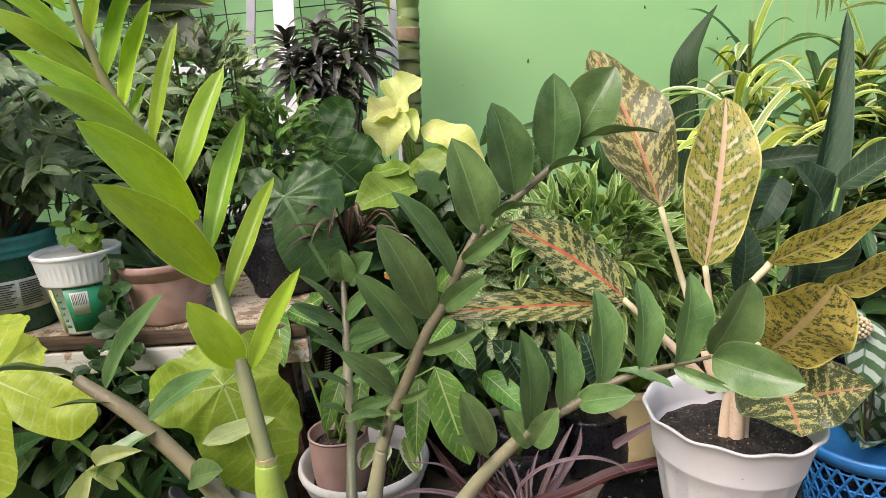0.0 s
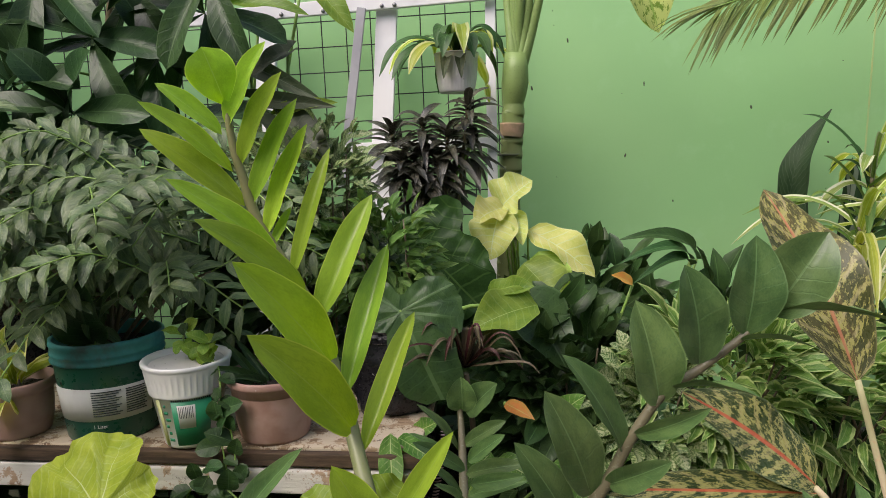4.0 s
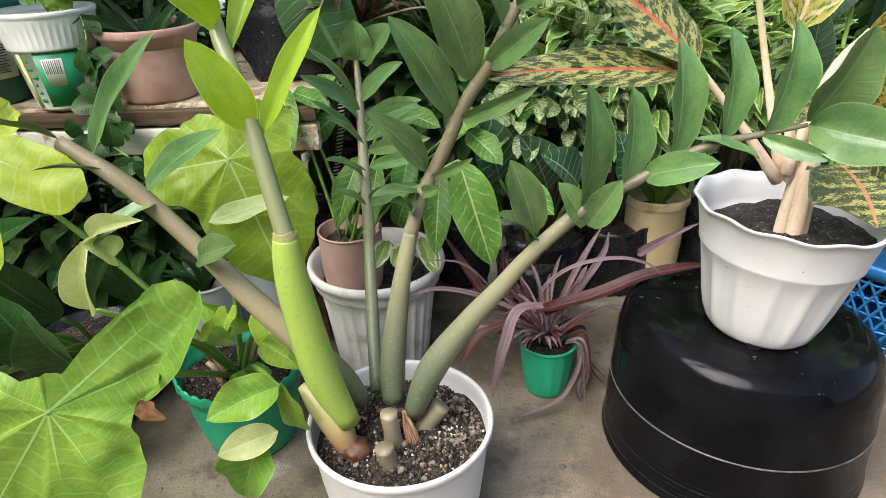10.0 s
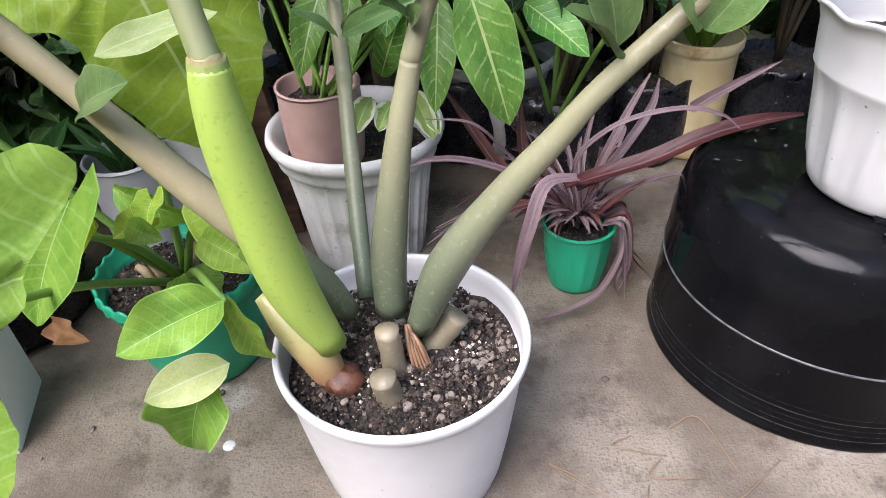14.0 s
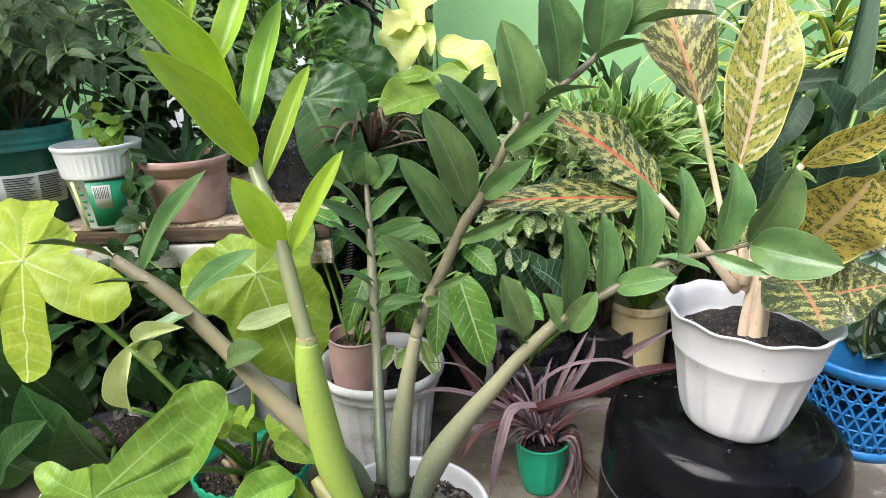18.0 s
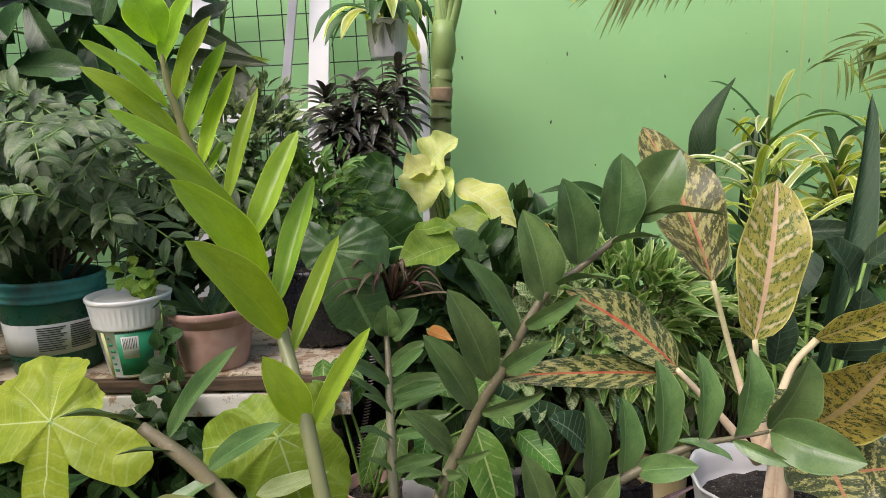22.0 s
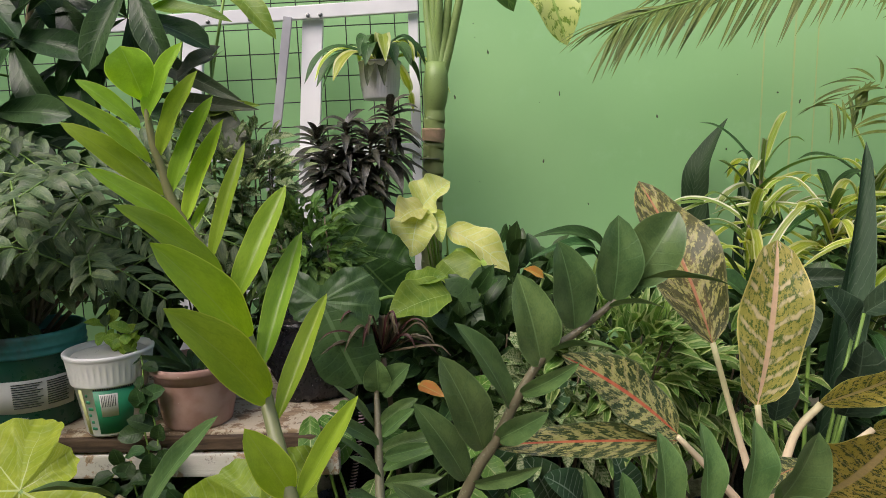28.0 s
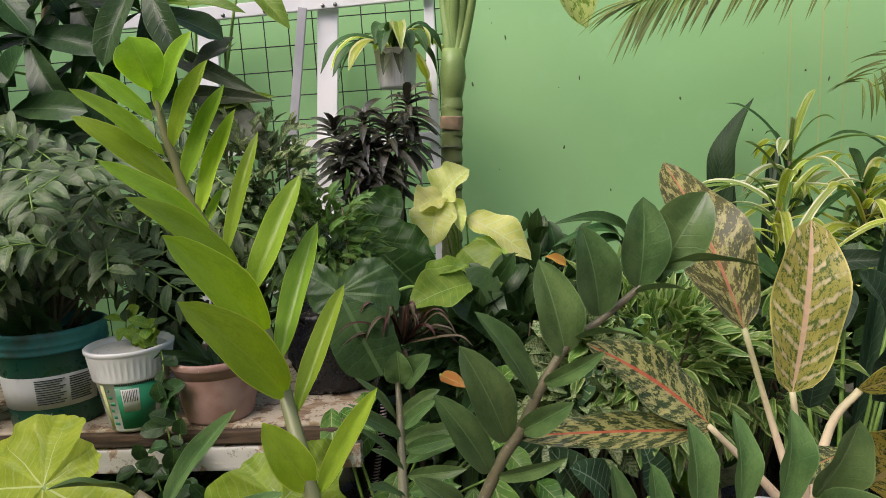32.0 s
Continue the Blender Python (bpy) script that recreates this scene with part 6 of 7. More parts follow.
SLATE_M = leaf_material("slate_green_leaf", (0.012, 0.034, 0.017), (0.028, 0.06, 0.03), (0.07, 0.11, 0.065), (0.07, 0.11, 0.065), 0.5, 9, 0.04, rough=0.42, through_light=0.08, gloss=0.16)
MARBLE_M = leaf_material("pale_veined_dark_leaf", (0.025, 0.085, 0.035), (0.045, 0.12, 0.05), (0.3, 0.4, 0.28), (0.3, 0.4, 0.28), 0.7, 8, 0.05, rough=0.34, through_light=0.15)
PEPPER_LONG = leaf_material("mid_green_strap_leaf", (0.06, 0.16, 0.03), (0.14, 0.28, 0.05), (0.22, 0.34, 0.1), rough=0.36, through_light=0.3)
CREAM_VAR = leaf_material("cream_edged_leaf", (0.16, 0.3, 0.06), (0.26, 0.4, 0.1), (0.4, 0.48, 0.2), edge=(0.66, 0.68, 0.5), rough=0.42, through_light=0.25)


def grow_bag(p, at, r, h, seed=0):
    """A nursery bag: a crumpled black sleeve with a rolled lip."""
    bm = lathe_into(bm_new(), [(0.0, 0.002), (r * 0.8, 0.0), (r * 0.9, 0.01), (r * 0.95, h * 0.15), (r, h * 0.3), (r * 1.02, h * 0.45), (r * 1.02, h * 0.6), (r, h * 0.75), (r * 0.98, h * 0.9), (r * 1.0, h), (r * 0.95, h), (r * 0.93, h * 0.85)], at, 60)
    for v in bm.verts:
        v.co += Vector((1, 1, 0.3)) * (0.011 * noise.noise(v.co * 38 + Vector((seed, 0, 0))) + 0.006 * noise.noise(v.co * 95 + Vector((0, seed, 0))))
    part("grow_bag", bm, BAG_PLASTIC, p, "crumpled black nursery bag")
    part("soil", soil_into(bm_new(), (at[0], at[1], at[2] + h * 0.88), r * 0.95, seed), SOIL, p)


def bush(name, label, foot, centre, size, n, long, slim, material, shape="lance", seed=0, bag=0.07, droop=0.25, stems=5, hollow=0.35, lean_face=0.5, holder=None):
    """A bushy plant: woody stems from a nursery bag and a crown of small leaves, dense outside and open inside."""
    rng = random.Random(seed)
    p = thing(name, label, "plant", foot)
    if holder:
        pot(p, foot, bag, bag * 0.75, bag * 2.0, holder, "scuffed pale plastic pot", seed, lip_h=0.016, lip=0.005)
    elif bag:
        grow_bag(p, foot, bag, bag * 2.0, seed)
    c = Vector(centre)
    top = Vector(foot) + Vector((0, 0, bag * 1.7))
    twigs = []
    for i in range(stems):
        w = 6.283 * i / stems + rng.uniform(-0.4, 0.4)
        end = c + Vector((math.cos(w) * size[0] * 0.65, math.sin(w) * size[1] * 0.65, size[2] * rng.uniform(0.1, 0.8)))
        mid = top.lerp(end, 0.5) + Vector((rng.uniform(-0.02, 0.02), rng.uniform(-0.02, 0.02), 0.03))
        tube("stem", [(*top, 0.004), (*mid, 0.003), (*end, 0.0015)], BROWN_STEM, p, 6, steps=3)
        twigs.append(end)
    fol = Foliage()
    for i in range(n):
        d = around(rng.uniform(0, 6.283), math.asin(rng.uniform(-0.85, 1)))
        rad = rng.uniform(hollow, 1.0) ** 0.6
        base = c + Vector((d.x * size[0], d.y * size[1], d.z * size[2])) * rad
        base += Vector((noise.noise(base * 17), noise.noise(base * 17 + Vector((9, 0, 0))), noise.noise(base * 17 + Vector((0, 9, 0))))) * 0.05
        aim = (d + Vector((rng.uniform(-0.6, 0.6), rng.uniform(-0.9, 0.2), rng.uniform(-droop - 0.4, 0.45)))).normalized()
        ell = rng.uniform(*long)
        face = Vector((rng.uniform(-0.5, 0.5), -lean_face, rng.uniform(0.5, 1.0)))
        fol.add(base, base + aim * ell, ell * rng.uniform(*slim), shape, rng.uniform(-25, 25), arch=rng.uniform(0.03, 0.14), fold=0.25, seed=i % 7, face=face)
    fol.done("foliage", material, p)
    return p


def rosette(p, centre, n, long, width, el, material, shape="blade", arch=(0.08, 0.2), seed=0, spread=0.01, turn=20):
    rng = random.Random(seed)
    for i in range(n):
        w = i * 2.4 + rng.uniform(-0.2, 0.2)
        base = Vector(centre) + around(w, 0) * spread * rng.random()
        tip = base + around(w, rng.uniform(*el)) * rng.uniform(*long)
        leaf(p, base, tip, rng.uniform(*width), material, shape, rng.uniform(-turn, turn), arch=round(rng.uniform(*arch), 1), fold=0.35, seed=i % 3, nu=10, nv=4, face=Vector((0, -0.35, 0.94)))


def frond(fol, line, n, long, width, drop=0.3, shape="lance", jitter=0.15, seed=0, taper=0.5, face=None, sweep=0.55):
    """Leaflets in pairs along a rachis."""
    rng = random.Random(seed)
    pts = catmull(line, 8)
    for i in range(n):
        t = 0.12 + 0.86 * i / (n - 1)
        k = min(int(t * (len(pts) - 1)), len(pts) - 2)
        a = Vector(pts[k]).lerp(Vector(pts[k + 1]), t * (len(pts) - 1) - k)
        d = (Vector(pts[k + 1]) - Vector(pts[k])).normalized()
        side = d.cross(Vector((0, -0.7, 0.7))).normalized()
        size = 1 - taper * t
        for s in (-1, 1):
            aim = (side * s * 0.85 + d * sweep + Vector((0, 0, -drop)) + Vector((rng.uniform(-1, 1), rng.uniform(-1, 1), rng.uniform(-1, 1))) * jitter).normalized()
            ell = long * size * rng.uniform(0.85, 1.15)
            fol.add(a, a + aim * ell, width * size * rng.uniform(0.85, 1.15), shape, rng.uniform(-12, 12), arch=0.1, fold=0.2, seed=i % 5, nu=6, face=face)


def pinnate_plant(name, label, foot, crown, fronds, seed, reach=(0.16, 0.26), spread=(0.2, 0.14, 0.2), bag=0):
    rng = random.Random(seed)
    p = thing(name, label, "plant", foot)
    if bag:
        grow_bag(p, foot, bag, bag * 2, seed)
    fol = Foliage()
    base = Vector(foot) + Vector((0, 0, bag * 1.7))
    for i in range(fronds):
        hub = Vector(crown) + Vector((rng.uniform(-1, 1) * spread[0], rng.uniform(-1, 1) * spread[1], rng.uniform(-1, 1) * spread[2]))
        if i % 3 == 0:
            tube("stem", [(*(base + Vector((rng.uniform(-0.02, 0.02), rng.uniform(-0.02, 0.02), 0))), 0.004), (*(base.lerp(hub, 0.6) + Vector((0.01, 0, 0.02))), 0.003), (*hub, 0.0018)], BROWN_STEM, p, 6, steps=3)
        w = rng.uniform(-3.14, 0.3) if i % 4 else rng.uniform(0, 6.28)
        ell = rng.uniform(*reach)
        out = around(w, rng.uniform(-0.1, 0.5))
        line = [hub, hub + out * ell * 0.5 + Vector((0, 0, 0.02)), hub + out * ell + Vector((0, 0, -0.05 * rng.random() - 0.02))]
        tube("rachis", [(*v, 0.0012) for v in line], GREEN_STEM, p, 5, steps=4)
        frond(fol, line, rng.choice([7, 8, 9]), rng.uniform(0.045, 0.06), rng.uniform(0.016, 0.023), 0.42, "agl", 0.14, i, 0.25, Vector((rng.uniform(-0.2, 0.2), -0.6, 0.8)))
    fol.done("foliage", SAGE, p)
    return p


pinnate_plant("pinnate_shrub", "dense shrub with drooping pinnate dark green leaves", (-0.713, 1.005, 0.58), (-0.7, 1.03, 0.76), 42, 3, spread=(0.17, 0.1, 0.12))
pinnate_plant("pinnate_shrub", "grey-green pinnate shrub spreading behind the bench pots", (-1.02, 1.2, 0.454), (-0.97, 1.15, 0.74), 36, 8, spread=(0.2, 0.12, 0.14), bag=0.07)
big = thing("dark_broad_leaf", "single broad dark leaf rising from green bucket", "plant", (-0.74, 1.0, 0.58))
leaf(big, (-0.72, 0.98, 0.59), (-0.709, 0.93, 0.718), 0.085, DEEP, "agl", 10, seed=2, nu=16, nv=8)


def palmate_plant():
    p = thing("money_tree", "tall money tree with palmate dark green leaves", "plant", (-0.95, 1.45, 0))
    grow_bag(p, (-0.95, 1.45, 0), 0.09, 0.2, 3)
    tube("trunk", [(-0.95, 1.45, 0.17, 0.014), (-0.93, 1.42, 0.6, 0.012), (-0.9, 1.38, 1.0, 0.01), (-0.85, 1.36, 1.25, 0.006)], BROWN_STEM, p, 8)
    rng = random.Random(2)
    hubs = [(-0.749, 1.300, 1.057), (-0.842, 1.250, 1.081), (-0.613, 1.250, 1.185), (-0.86, 1.2, 0.945), (-0.98, 1.22, 1.0), (-0.78, 1.3, 1.17), (-0.93, 1.25, 1.2), (-0.66, 1.32, 1.13), (-0.97, 1.2, 0.87), (-0.72, 1.32, 0.93), (-1.08, 1.25, 1.1), (-0.84, 1.36, 0.84)]
    for i, h in enumerate(hubs):
        h = Vector(h)
        stalk(p, (-0.88, 1.37, min(1.2, h.z + 0.02)), h, 0.003, 0.002, GREEN_STEM, 0.02)
        n = rng.choice([6, 7])
        tilt = rng.uniform(-0.3, 0.3)
        for k in range(n):
            w = 6.283 * k / n + tilt
            tip = h + Vector((math.cos(w) * 0.17, -0.03 - 0.04 * rng.random(), math.sin(w) * 0.15 - 0.035))
            leaf(p, h, tip, rng.uniform(0.052, 0.068), DEEP, "obov", rng.uniform(-20, 20), arch=0.08, fold=0.2, seed=k % 4, face=Vector((0, -0.8, 0.6)))


palmate_plant()


def small_leaf(name, label, at, rows, material, shape="agl", base_pot=None, petiole=GREEN_STEM, pr=0.003, **kw):
    """A plant whose leaves stand on petioles from one foot."""
    p = thing(name, label, "plant", at)
    if base_pot:
        base_pot(p)
    for i, row in enumerate(rows):
        top = Vector(row[:3])
        root = Vector(at) + Vector((0.008 * math.cos(i * 2.4), 0.008 * math.sin(i * 2.4), 0))
        if (top - root).length > 0.03:
            stalk(p, root, top, pr * 1.4, pr, petiole, 0.01, sag=(0.3, 0.2, 1))
    row_leaves(p, rows, material, shape, **kw)
    return p


small_leaf("dumb_cane_young", "yellow-green dumb cane leaves above the bush", (-0.78, 1.5, 0.1), YELLOW_LEAF, MID_SYNG, base_pot=lambda p: grow_bag(p, (-0.78, 1.5, 0), 0.07, 0.13, 5), arch=0.07, wave=0.12)
small_leaf("grey_leaf_plant", "dull grey-green broad-leaved plant behind the bush", (-0.6, 1.45, 0.1), GREY_BIG, GREYLEAF_M, "heart", base_pot=lambda p: grow_bag(p, (-0.6, 1.45, 0), 0.07, 0.13, 6), arch=0.05)
bush("variegated_bush", "bushy plant with small white-variegated leaves", (-0.44, 1.35, 0), (-0.49, 1.3, 0.77), (0.15, 0.09, 0.16), 900, (0.028, 0.048), (0.32, 0.45), VARIEG_M, "lance", 21, stems=9)
bush("pepper_bush", "fine-leaved green bush with drooping narrow leaves", (-0.3, 1.3, 0), (-0.34, 1.24, 0.67), (0.1, 0.06, 0.12), 440, (0.03, 0.05), (0.28, 0.4), PEPPER_M, "lance", 22, stems=7)
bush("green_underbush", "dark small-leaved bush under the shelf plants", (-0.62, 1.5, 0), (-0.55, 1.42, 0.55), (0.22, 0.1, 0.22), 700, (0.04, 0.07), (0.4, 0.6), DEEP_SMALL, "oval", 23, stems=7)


def black_dracaena():
    p = thing("black_dracaena", "compact plant with glossy purple-black pointed leaves", "plant", (-0.27, 1.6, 0))
    grow_bag(p, (-0.27, 1.6, 0), 0.08, 0.16, 4)
    rng = random.Random(9)
    tops = [(-0.188, 1.680, 0.997), (-0.296, 1.660, 0.960), (-0.373, 1.680, 0.936), (-0.235, 1.640, 0.930), (-0.310, 1.620, 0.891), (-0.190, 1.720, 0.919), (-0.256, 1.620, 0.862), (-0.341, 1.600, 0.874), (-0.296, 1.600, 0.823), (-0.235, 1.660, 0.813)]
    for j, t in enumerate(tops):
        t = Vector(t) - Vector((0, 0, 0.02))
        tube("cane", [(-0.27, 1.6, 0.14, 0.006), ((t.x - 0.27) / 2, 1.6, t.z * 0.6, 0.005), (*(t - Vector((0, 0, 0.01))), 0.004)], BROWN_STEM, p, 6, steps=3)
        for i in range(24):
            w, el = i * 2.4 + j + rng.uniform(-0.3, 0.3), 0.85 - 1.1 * i / 24
            b = t - Vector((0, 0, 0.0026 * i))
            ell, droop, wide = rng.uniform(0.065, 0.11), rng.uniform(0.3, 0.8), rng.uniform(0.016, 0.027)
            pts = []
            for k in range(5):
                q = b + around(w, el) * ell * k / 4 - Vector((0, 0, ell * droop * (k / 4) ** 2))
                pts.append((*q, (wide * (0.5, 0.95, 1.0, 0.7, 0)[k]) + 0.0008))
            ribbon(p, pts, BLACK_M, fold=0.3, steps=3)
    tube("cane", [(-0.246, 1.640, 0.756, 0.006), (-0.217, 1.650, 0.813, 0.006), (-0.185, 1.670, 0.871, 0.006)], GREEN_STEM, p, 8, "bare pale green cane")


black_dracaena()


def hanging_pot():
    p = thing("hanging_planter", "small white ribbed planter with striped bromeliad hung on mesh", "hanging planter", (-0.222, 1.83, 1.012))
    at = (-0.222, 1.83, 1.012)
    pot(p, at, 0.058, 0.046, 0.1, OLD_WHITE, "white ribbed basket pot", 3, flute=36, depth=0.0015, flute_z=(0.005, 0.085), seg=144, lip_h=0.008, lip=0.002)
    tube("hook", [(-0.222, 1.886, 1.105, 0.002), (-0.226, 1.95, 1.18, 0.002), (-0.226, 2.1, 1.21, 0.002), (-0.226, 2.133, 1.17, 0.002)], WIRE_MAT, p, 6)
    rng = random.Random(3)
    c = Vector((-0.222, 1.83, 1.1))
    for i in range(22):
        w = i * 2.4 + 0.3
        el = rng.uniform(0.4, 1.1)
        long = rng.uniform(0.26, 0.36)
        pts = []
        for k in range(6):
            t = k / 5
            v = c + around(w, el) * long * t * (1 - 0.25 * t) - Vector((0, 0, long * 0.62 * t * t))
            pts.append((v.x, min(v.y, 2.02), v.z, (0.026 + 0.01 * math.sin(math.pi * t)) if k < 5 else 0.002))
        ribbon(p, pts, STRAP_M if i % 3 == 0 else LILY_M, fold=0.3)
    for dx in (-0.02, 0.012):
        leaf(p, c + Vector((dx, -0.03, 0.01)), c + Vector((dx * 1.4, -0.075, -0.06)), 0.03, GREYLEAF_M, "blade", 0, arch=0.15, fold=0.2, face=Vector((0, -0.9, 0.3)))


hanging_pot()


def dumb_cane():
    p = thing("dumb_cane", "tall dumb cane with thick ringed green trunk", "plant", (-0.11, 1.8, 0))
    grow_bag(p, (-0.11, 1.8, 0), 0.09, 0.2, 7)
    rings = []
    for i in range(26):
        z = 0.15 + i * 0.035
        rings += [(-0.105 + 0.03 * z * z, 1.8, z, 0.029), (-0.105 + 0.03 * z * z, 1.8, z + 0.017, 0.0275), (-0.105 + 0.03 * z * z, 1.8, z + 0.03, 0.0285)]
    rings = [r for r in rings if r[2] < 0.99]
    tube("trunk", rings + [(-0.073, 1.79, 1.03, 0.034), (-0.07, 1.79, 1.1, 0.028)], TRUNK_M, p, 16, steps=2)
    part("leaf_scar", tube_into(bm_new(), [(-0.084, 1.795, 0.895, 0.0295), (-0.082, 1.795, 0.91, 0.0305), (-0.081, 1.795, 0.93, 0.0315)], 16), TRUNK_RING, p, "pale tan bare ring")
    part("trunk_tie", tube_into(bm_new(), [(-0.089, 1.797, 0.848, 0.0302), (-0.089, 1.797, 0.853, 0.0306)], 16), GREYLEAF_M, p, "thin pale cord round trunk")
    for i, (x, y, z, r) in enumerate([(-0.075, 1.78, 1.5, 0.008), (-0.055, 1.76, 1.5, 0.008), (-0.02, 1.77, 1.42, 0.009), (0.02, 1.77, 1.36, 0.009), (-0.1, 1.8, 1.5, 0.008)]):
        tube("petiole", [(-0.074, 1.79, 1.03, 0.022), (-0.07 + (x + 0.07) * 0.35, 1.788, 1.13, 0.014), (-0.07 + (x + 0.07) * 0.7, y, 1.25, 0.0105), (x, y, z, r)], TRUNK_M, p, 10)
    tube("petiole", [(0.02, 1.77, 1.36, 0.009), (0.1, 1.76, 1.42, 0.006), (0.2, 1.75, 1.36, 0.004)], TRUNK_M, p, 8)
    leaf(p, (0.17, 1.75, 1.38), (0.262, 1.72, 1.125), 0.14, NEON_MIX, "agl", 10, arch=0.1, fold=0.2, wave=0.15, nu=16, nv=8)
    leaf(p, (0.05, 1.77, 1.38), (0.13, 1.74, 1.215), 0.09, ANTH_M, "agl", 20, arch=0.1, fold=0.2)


NEON_MIX = leaf_material("yellow_splashed_leaf", (0.1, 0.22, 0.03), (0.2, 0.33, 0.05), (0.3, 0.42, 0.1), mottle=(0.55, 0.58, 0.2), mottle_at=0.5, rough=0.42, through_light=0.35)
dumb_cane()
gold = small_leaf("golden_syngonium", "pale golden syngonium leaves against the wall", (-0.06, 1.6, 0.3), GOLD_LEAF, NEON_M, "agl", pr=0.002, wave=0.16, arch=0.1, nu=14, nv=8, base_pot=lambda p: grow_bag(p, (-0.06, 1.6, 0), 0.08, 0.16, 8))
row_leaves(gold, GOLD_GREEN, MID_SYNG, "agl", wave=0.12, arch=0.06)
tube("stem", [(-0.06, 1.6, 0.13, 0.006), (-0.065, 1.58, 0.3, 0.005), (-0.08, 1.54, 0.6, 0.004), (-0.095, 1.52, 0.7, 0.003)], GREEN_STEM, gold, 7)


def anthurium():
    p = thing("anthurium", "dark heart-leaved anthurium in black nursery bag", "potted plant", (-0.29, 1.11, 0.454))
    grow_bag(p, (-0.29, 1.11, 0.454), 0.074, 0.135, 2)
    for i, q in enumerate((ANTH_BACK[0], ANTH_FRONT[0], ANTH_LEAF[0][:3])):
        stalk(p, (-0.29 + 0.01 * i, 1.11, 0.57), q, 0.004, 0.003, GREEN_STEM, 0.03)
    lobed_leaf(p, ANTH_BACK, ANTH_M, 0.72, 0.12, 4, power=3.0, least=0.3)
    lobed_leaf(p, ANTH_FRONT, DEEP, 0.7, 0.14, 6, power=3.0, least=0.3)
    row_leaves(p, ANTH_LEAF, DEEP, "heart", arch=0.12, fold=0.3, wave=0.1, nu=16, nv=10)
    b = thing("bronze_bromeliad", "bronze-green bromeliad rosette with curled tips", "plant", (-0.15, 1.16, 0.0))
    grow_bag(b, (-0.15, 1.16, 0), 0.06, 0.12, 9)
    heart = Vector(BRONZE_HEART)
    tube("stem", [(-0.15, 1.16, 0.1, 0.006), (-0.16, 1.13, 0.35, 0.005), (*(heart - Vector((0, 0, 0.01))), 0.005)], BROWN_STEM, b, 8)
    rng = random.Random(21)
    for i in range(30):
        lean = -1.35 + 2.7 * i / 29 + rng.uniform(-0.12, 0.12)
        out = Vector((math.sin(lean), rng.uniform(-0.5, 0.35), math.cos(lean))).normalized()
        far = Vector((math.sin(lean), out.y, 0.0)) * rng.uniform(0.03, 0.06) - Vector((0, 0, rng.uniform(0.0, 0.035)))
        long = rng.uniform(0.045, 0.085)
        wide = rng.uniform(0.006, 0.012)
        q = heart + out * long
        ribbon(b, [(*heart, wide * 0.8), (*(heart + out * long * 0.5), wide), (*q, wide * 0.9), (*(q + far * 0.6 + Vector((0, 0, 0.008))), wide * 0.6), (*(q + far), 0.001)], BROWNG_M if i % 3 else PURPLE_M, fold=0.6)


anthurium()
row_leaves(veined, VEINED_A, VEINED_M, "agl", arch=0.07, fold=0.15, wave=0.12)
row_leaves(veined, VEINED_B, VEINED_M, "agl", arch=0.07, fold=0.15, wave=0.12)
for i, row in enumerate(VEINED_A):
    stalk(veined, (-0.208 + 0.012 * math.cos(i * 2.4), 0.965 + 0.012 * math.sin(i * 2.4), 0.225), row[:3], 0.003, 0.0016, GREEN_STEM, 0.02)
bush("light_green_bush", "dense light green bush with pale leaf edges", (0.26, 1.2, 0), (0.25, 1.14, 0.46), (0.17, 0.09, 0.13), 460, (0.045, 0.08), (0.2, 0.38), BUSH_M, "lance", 31, stems=9)
bush("light_green_bush", "light green small-leaved bush in black bag", (0.47, 1.22, 0), (0.44, 1.16, 0.42), (0.12, 0.08, 0.14), 280, (0.045, 0.075), (0.2, 0.38), BUSH_M, "lance", 32, stems=7)
bush("white_edged_bush", "small bush with cream and white splashed leaves", (0.12, 1.15, 0), (0.12, 1.1, 0.42), (0.1, 0.07, 0.12), 260, (0.035, 0.06), (0.4, 0.55), VARIEG_M, "oval", 33, stems=6)
bush("dark_leaf_bush", "dark green bush filling the gap between pots", (-0.02, 1.25, 0), (-0.02, 1.2, 0.4), (0.14, 0.09, 0.2), 420, (0.05, 0.08), (0.4, 0.55), DEEP_SMALL, "oval", 34, stems=6)
small_leaf("marbled_leaf_plant", "dark leaves with pale veins in black bag", (0.09, 1.1, 0.1), MARBLE, MARBLE_M, "agl", base_pot=lambda p: grow_bag(p, (0.09, 1.1, 0), 0.06, 0.12, 10))
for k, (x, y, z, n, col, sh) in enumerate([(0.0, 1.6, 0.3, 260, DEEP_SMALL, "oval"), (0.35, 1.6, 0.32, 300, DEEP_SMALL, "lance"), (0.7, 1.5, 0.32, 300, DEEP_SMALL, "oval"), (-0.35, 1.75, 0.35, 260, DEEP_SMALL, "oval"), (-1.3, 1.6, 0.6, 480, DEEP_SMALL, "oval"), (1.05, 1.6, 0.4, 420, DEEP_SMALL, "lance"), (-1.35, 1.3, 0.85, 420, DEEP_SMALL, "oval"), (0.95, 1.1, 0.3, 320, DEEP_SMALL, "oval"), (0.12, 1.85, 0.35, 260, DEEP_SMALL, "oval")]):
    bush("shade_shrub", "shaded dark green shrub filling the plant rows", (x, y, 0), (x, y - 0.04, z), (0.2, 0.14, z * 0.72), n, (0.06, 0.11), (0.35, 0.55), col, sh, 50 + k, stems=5)


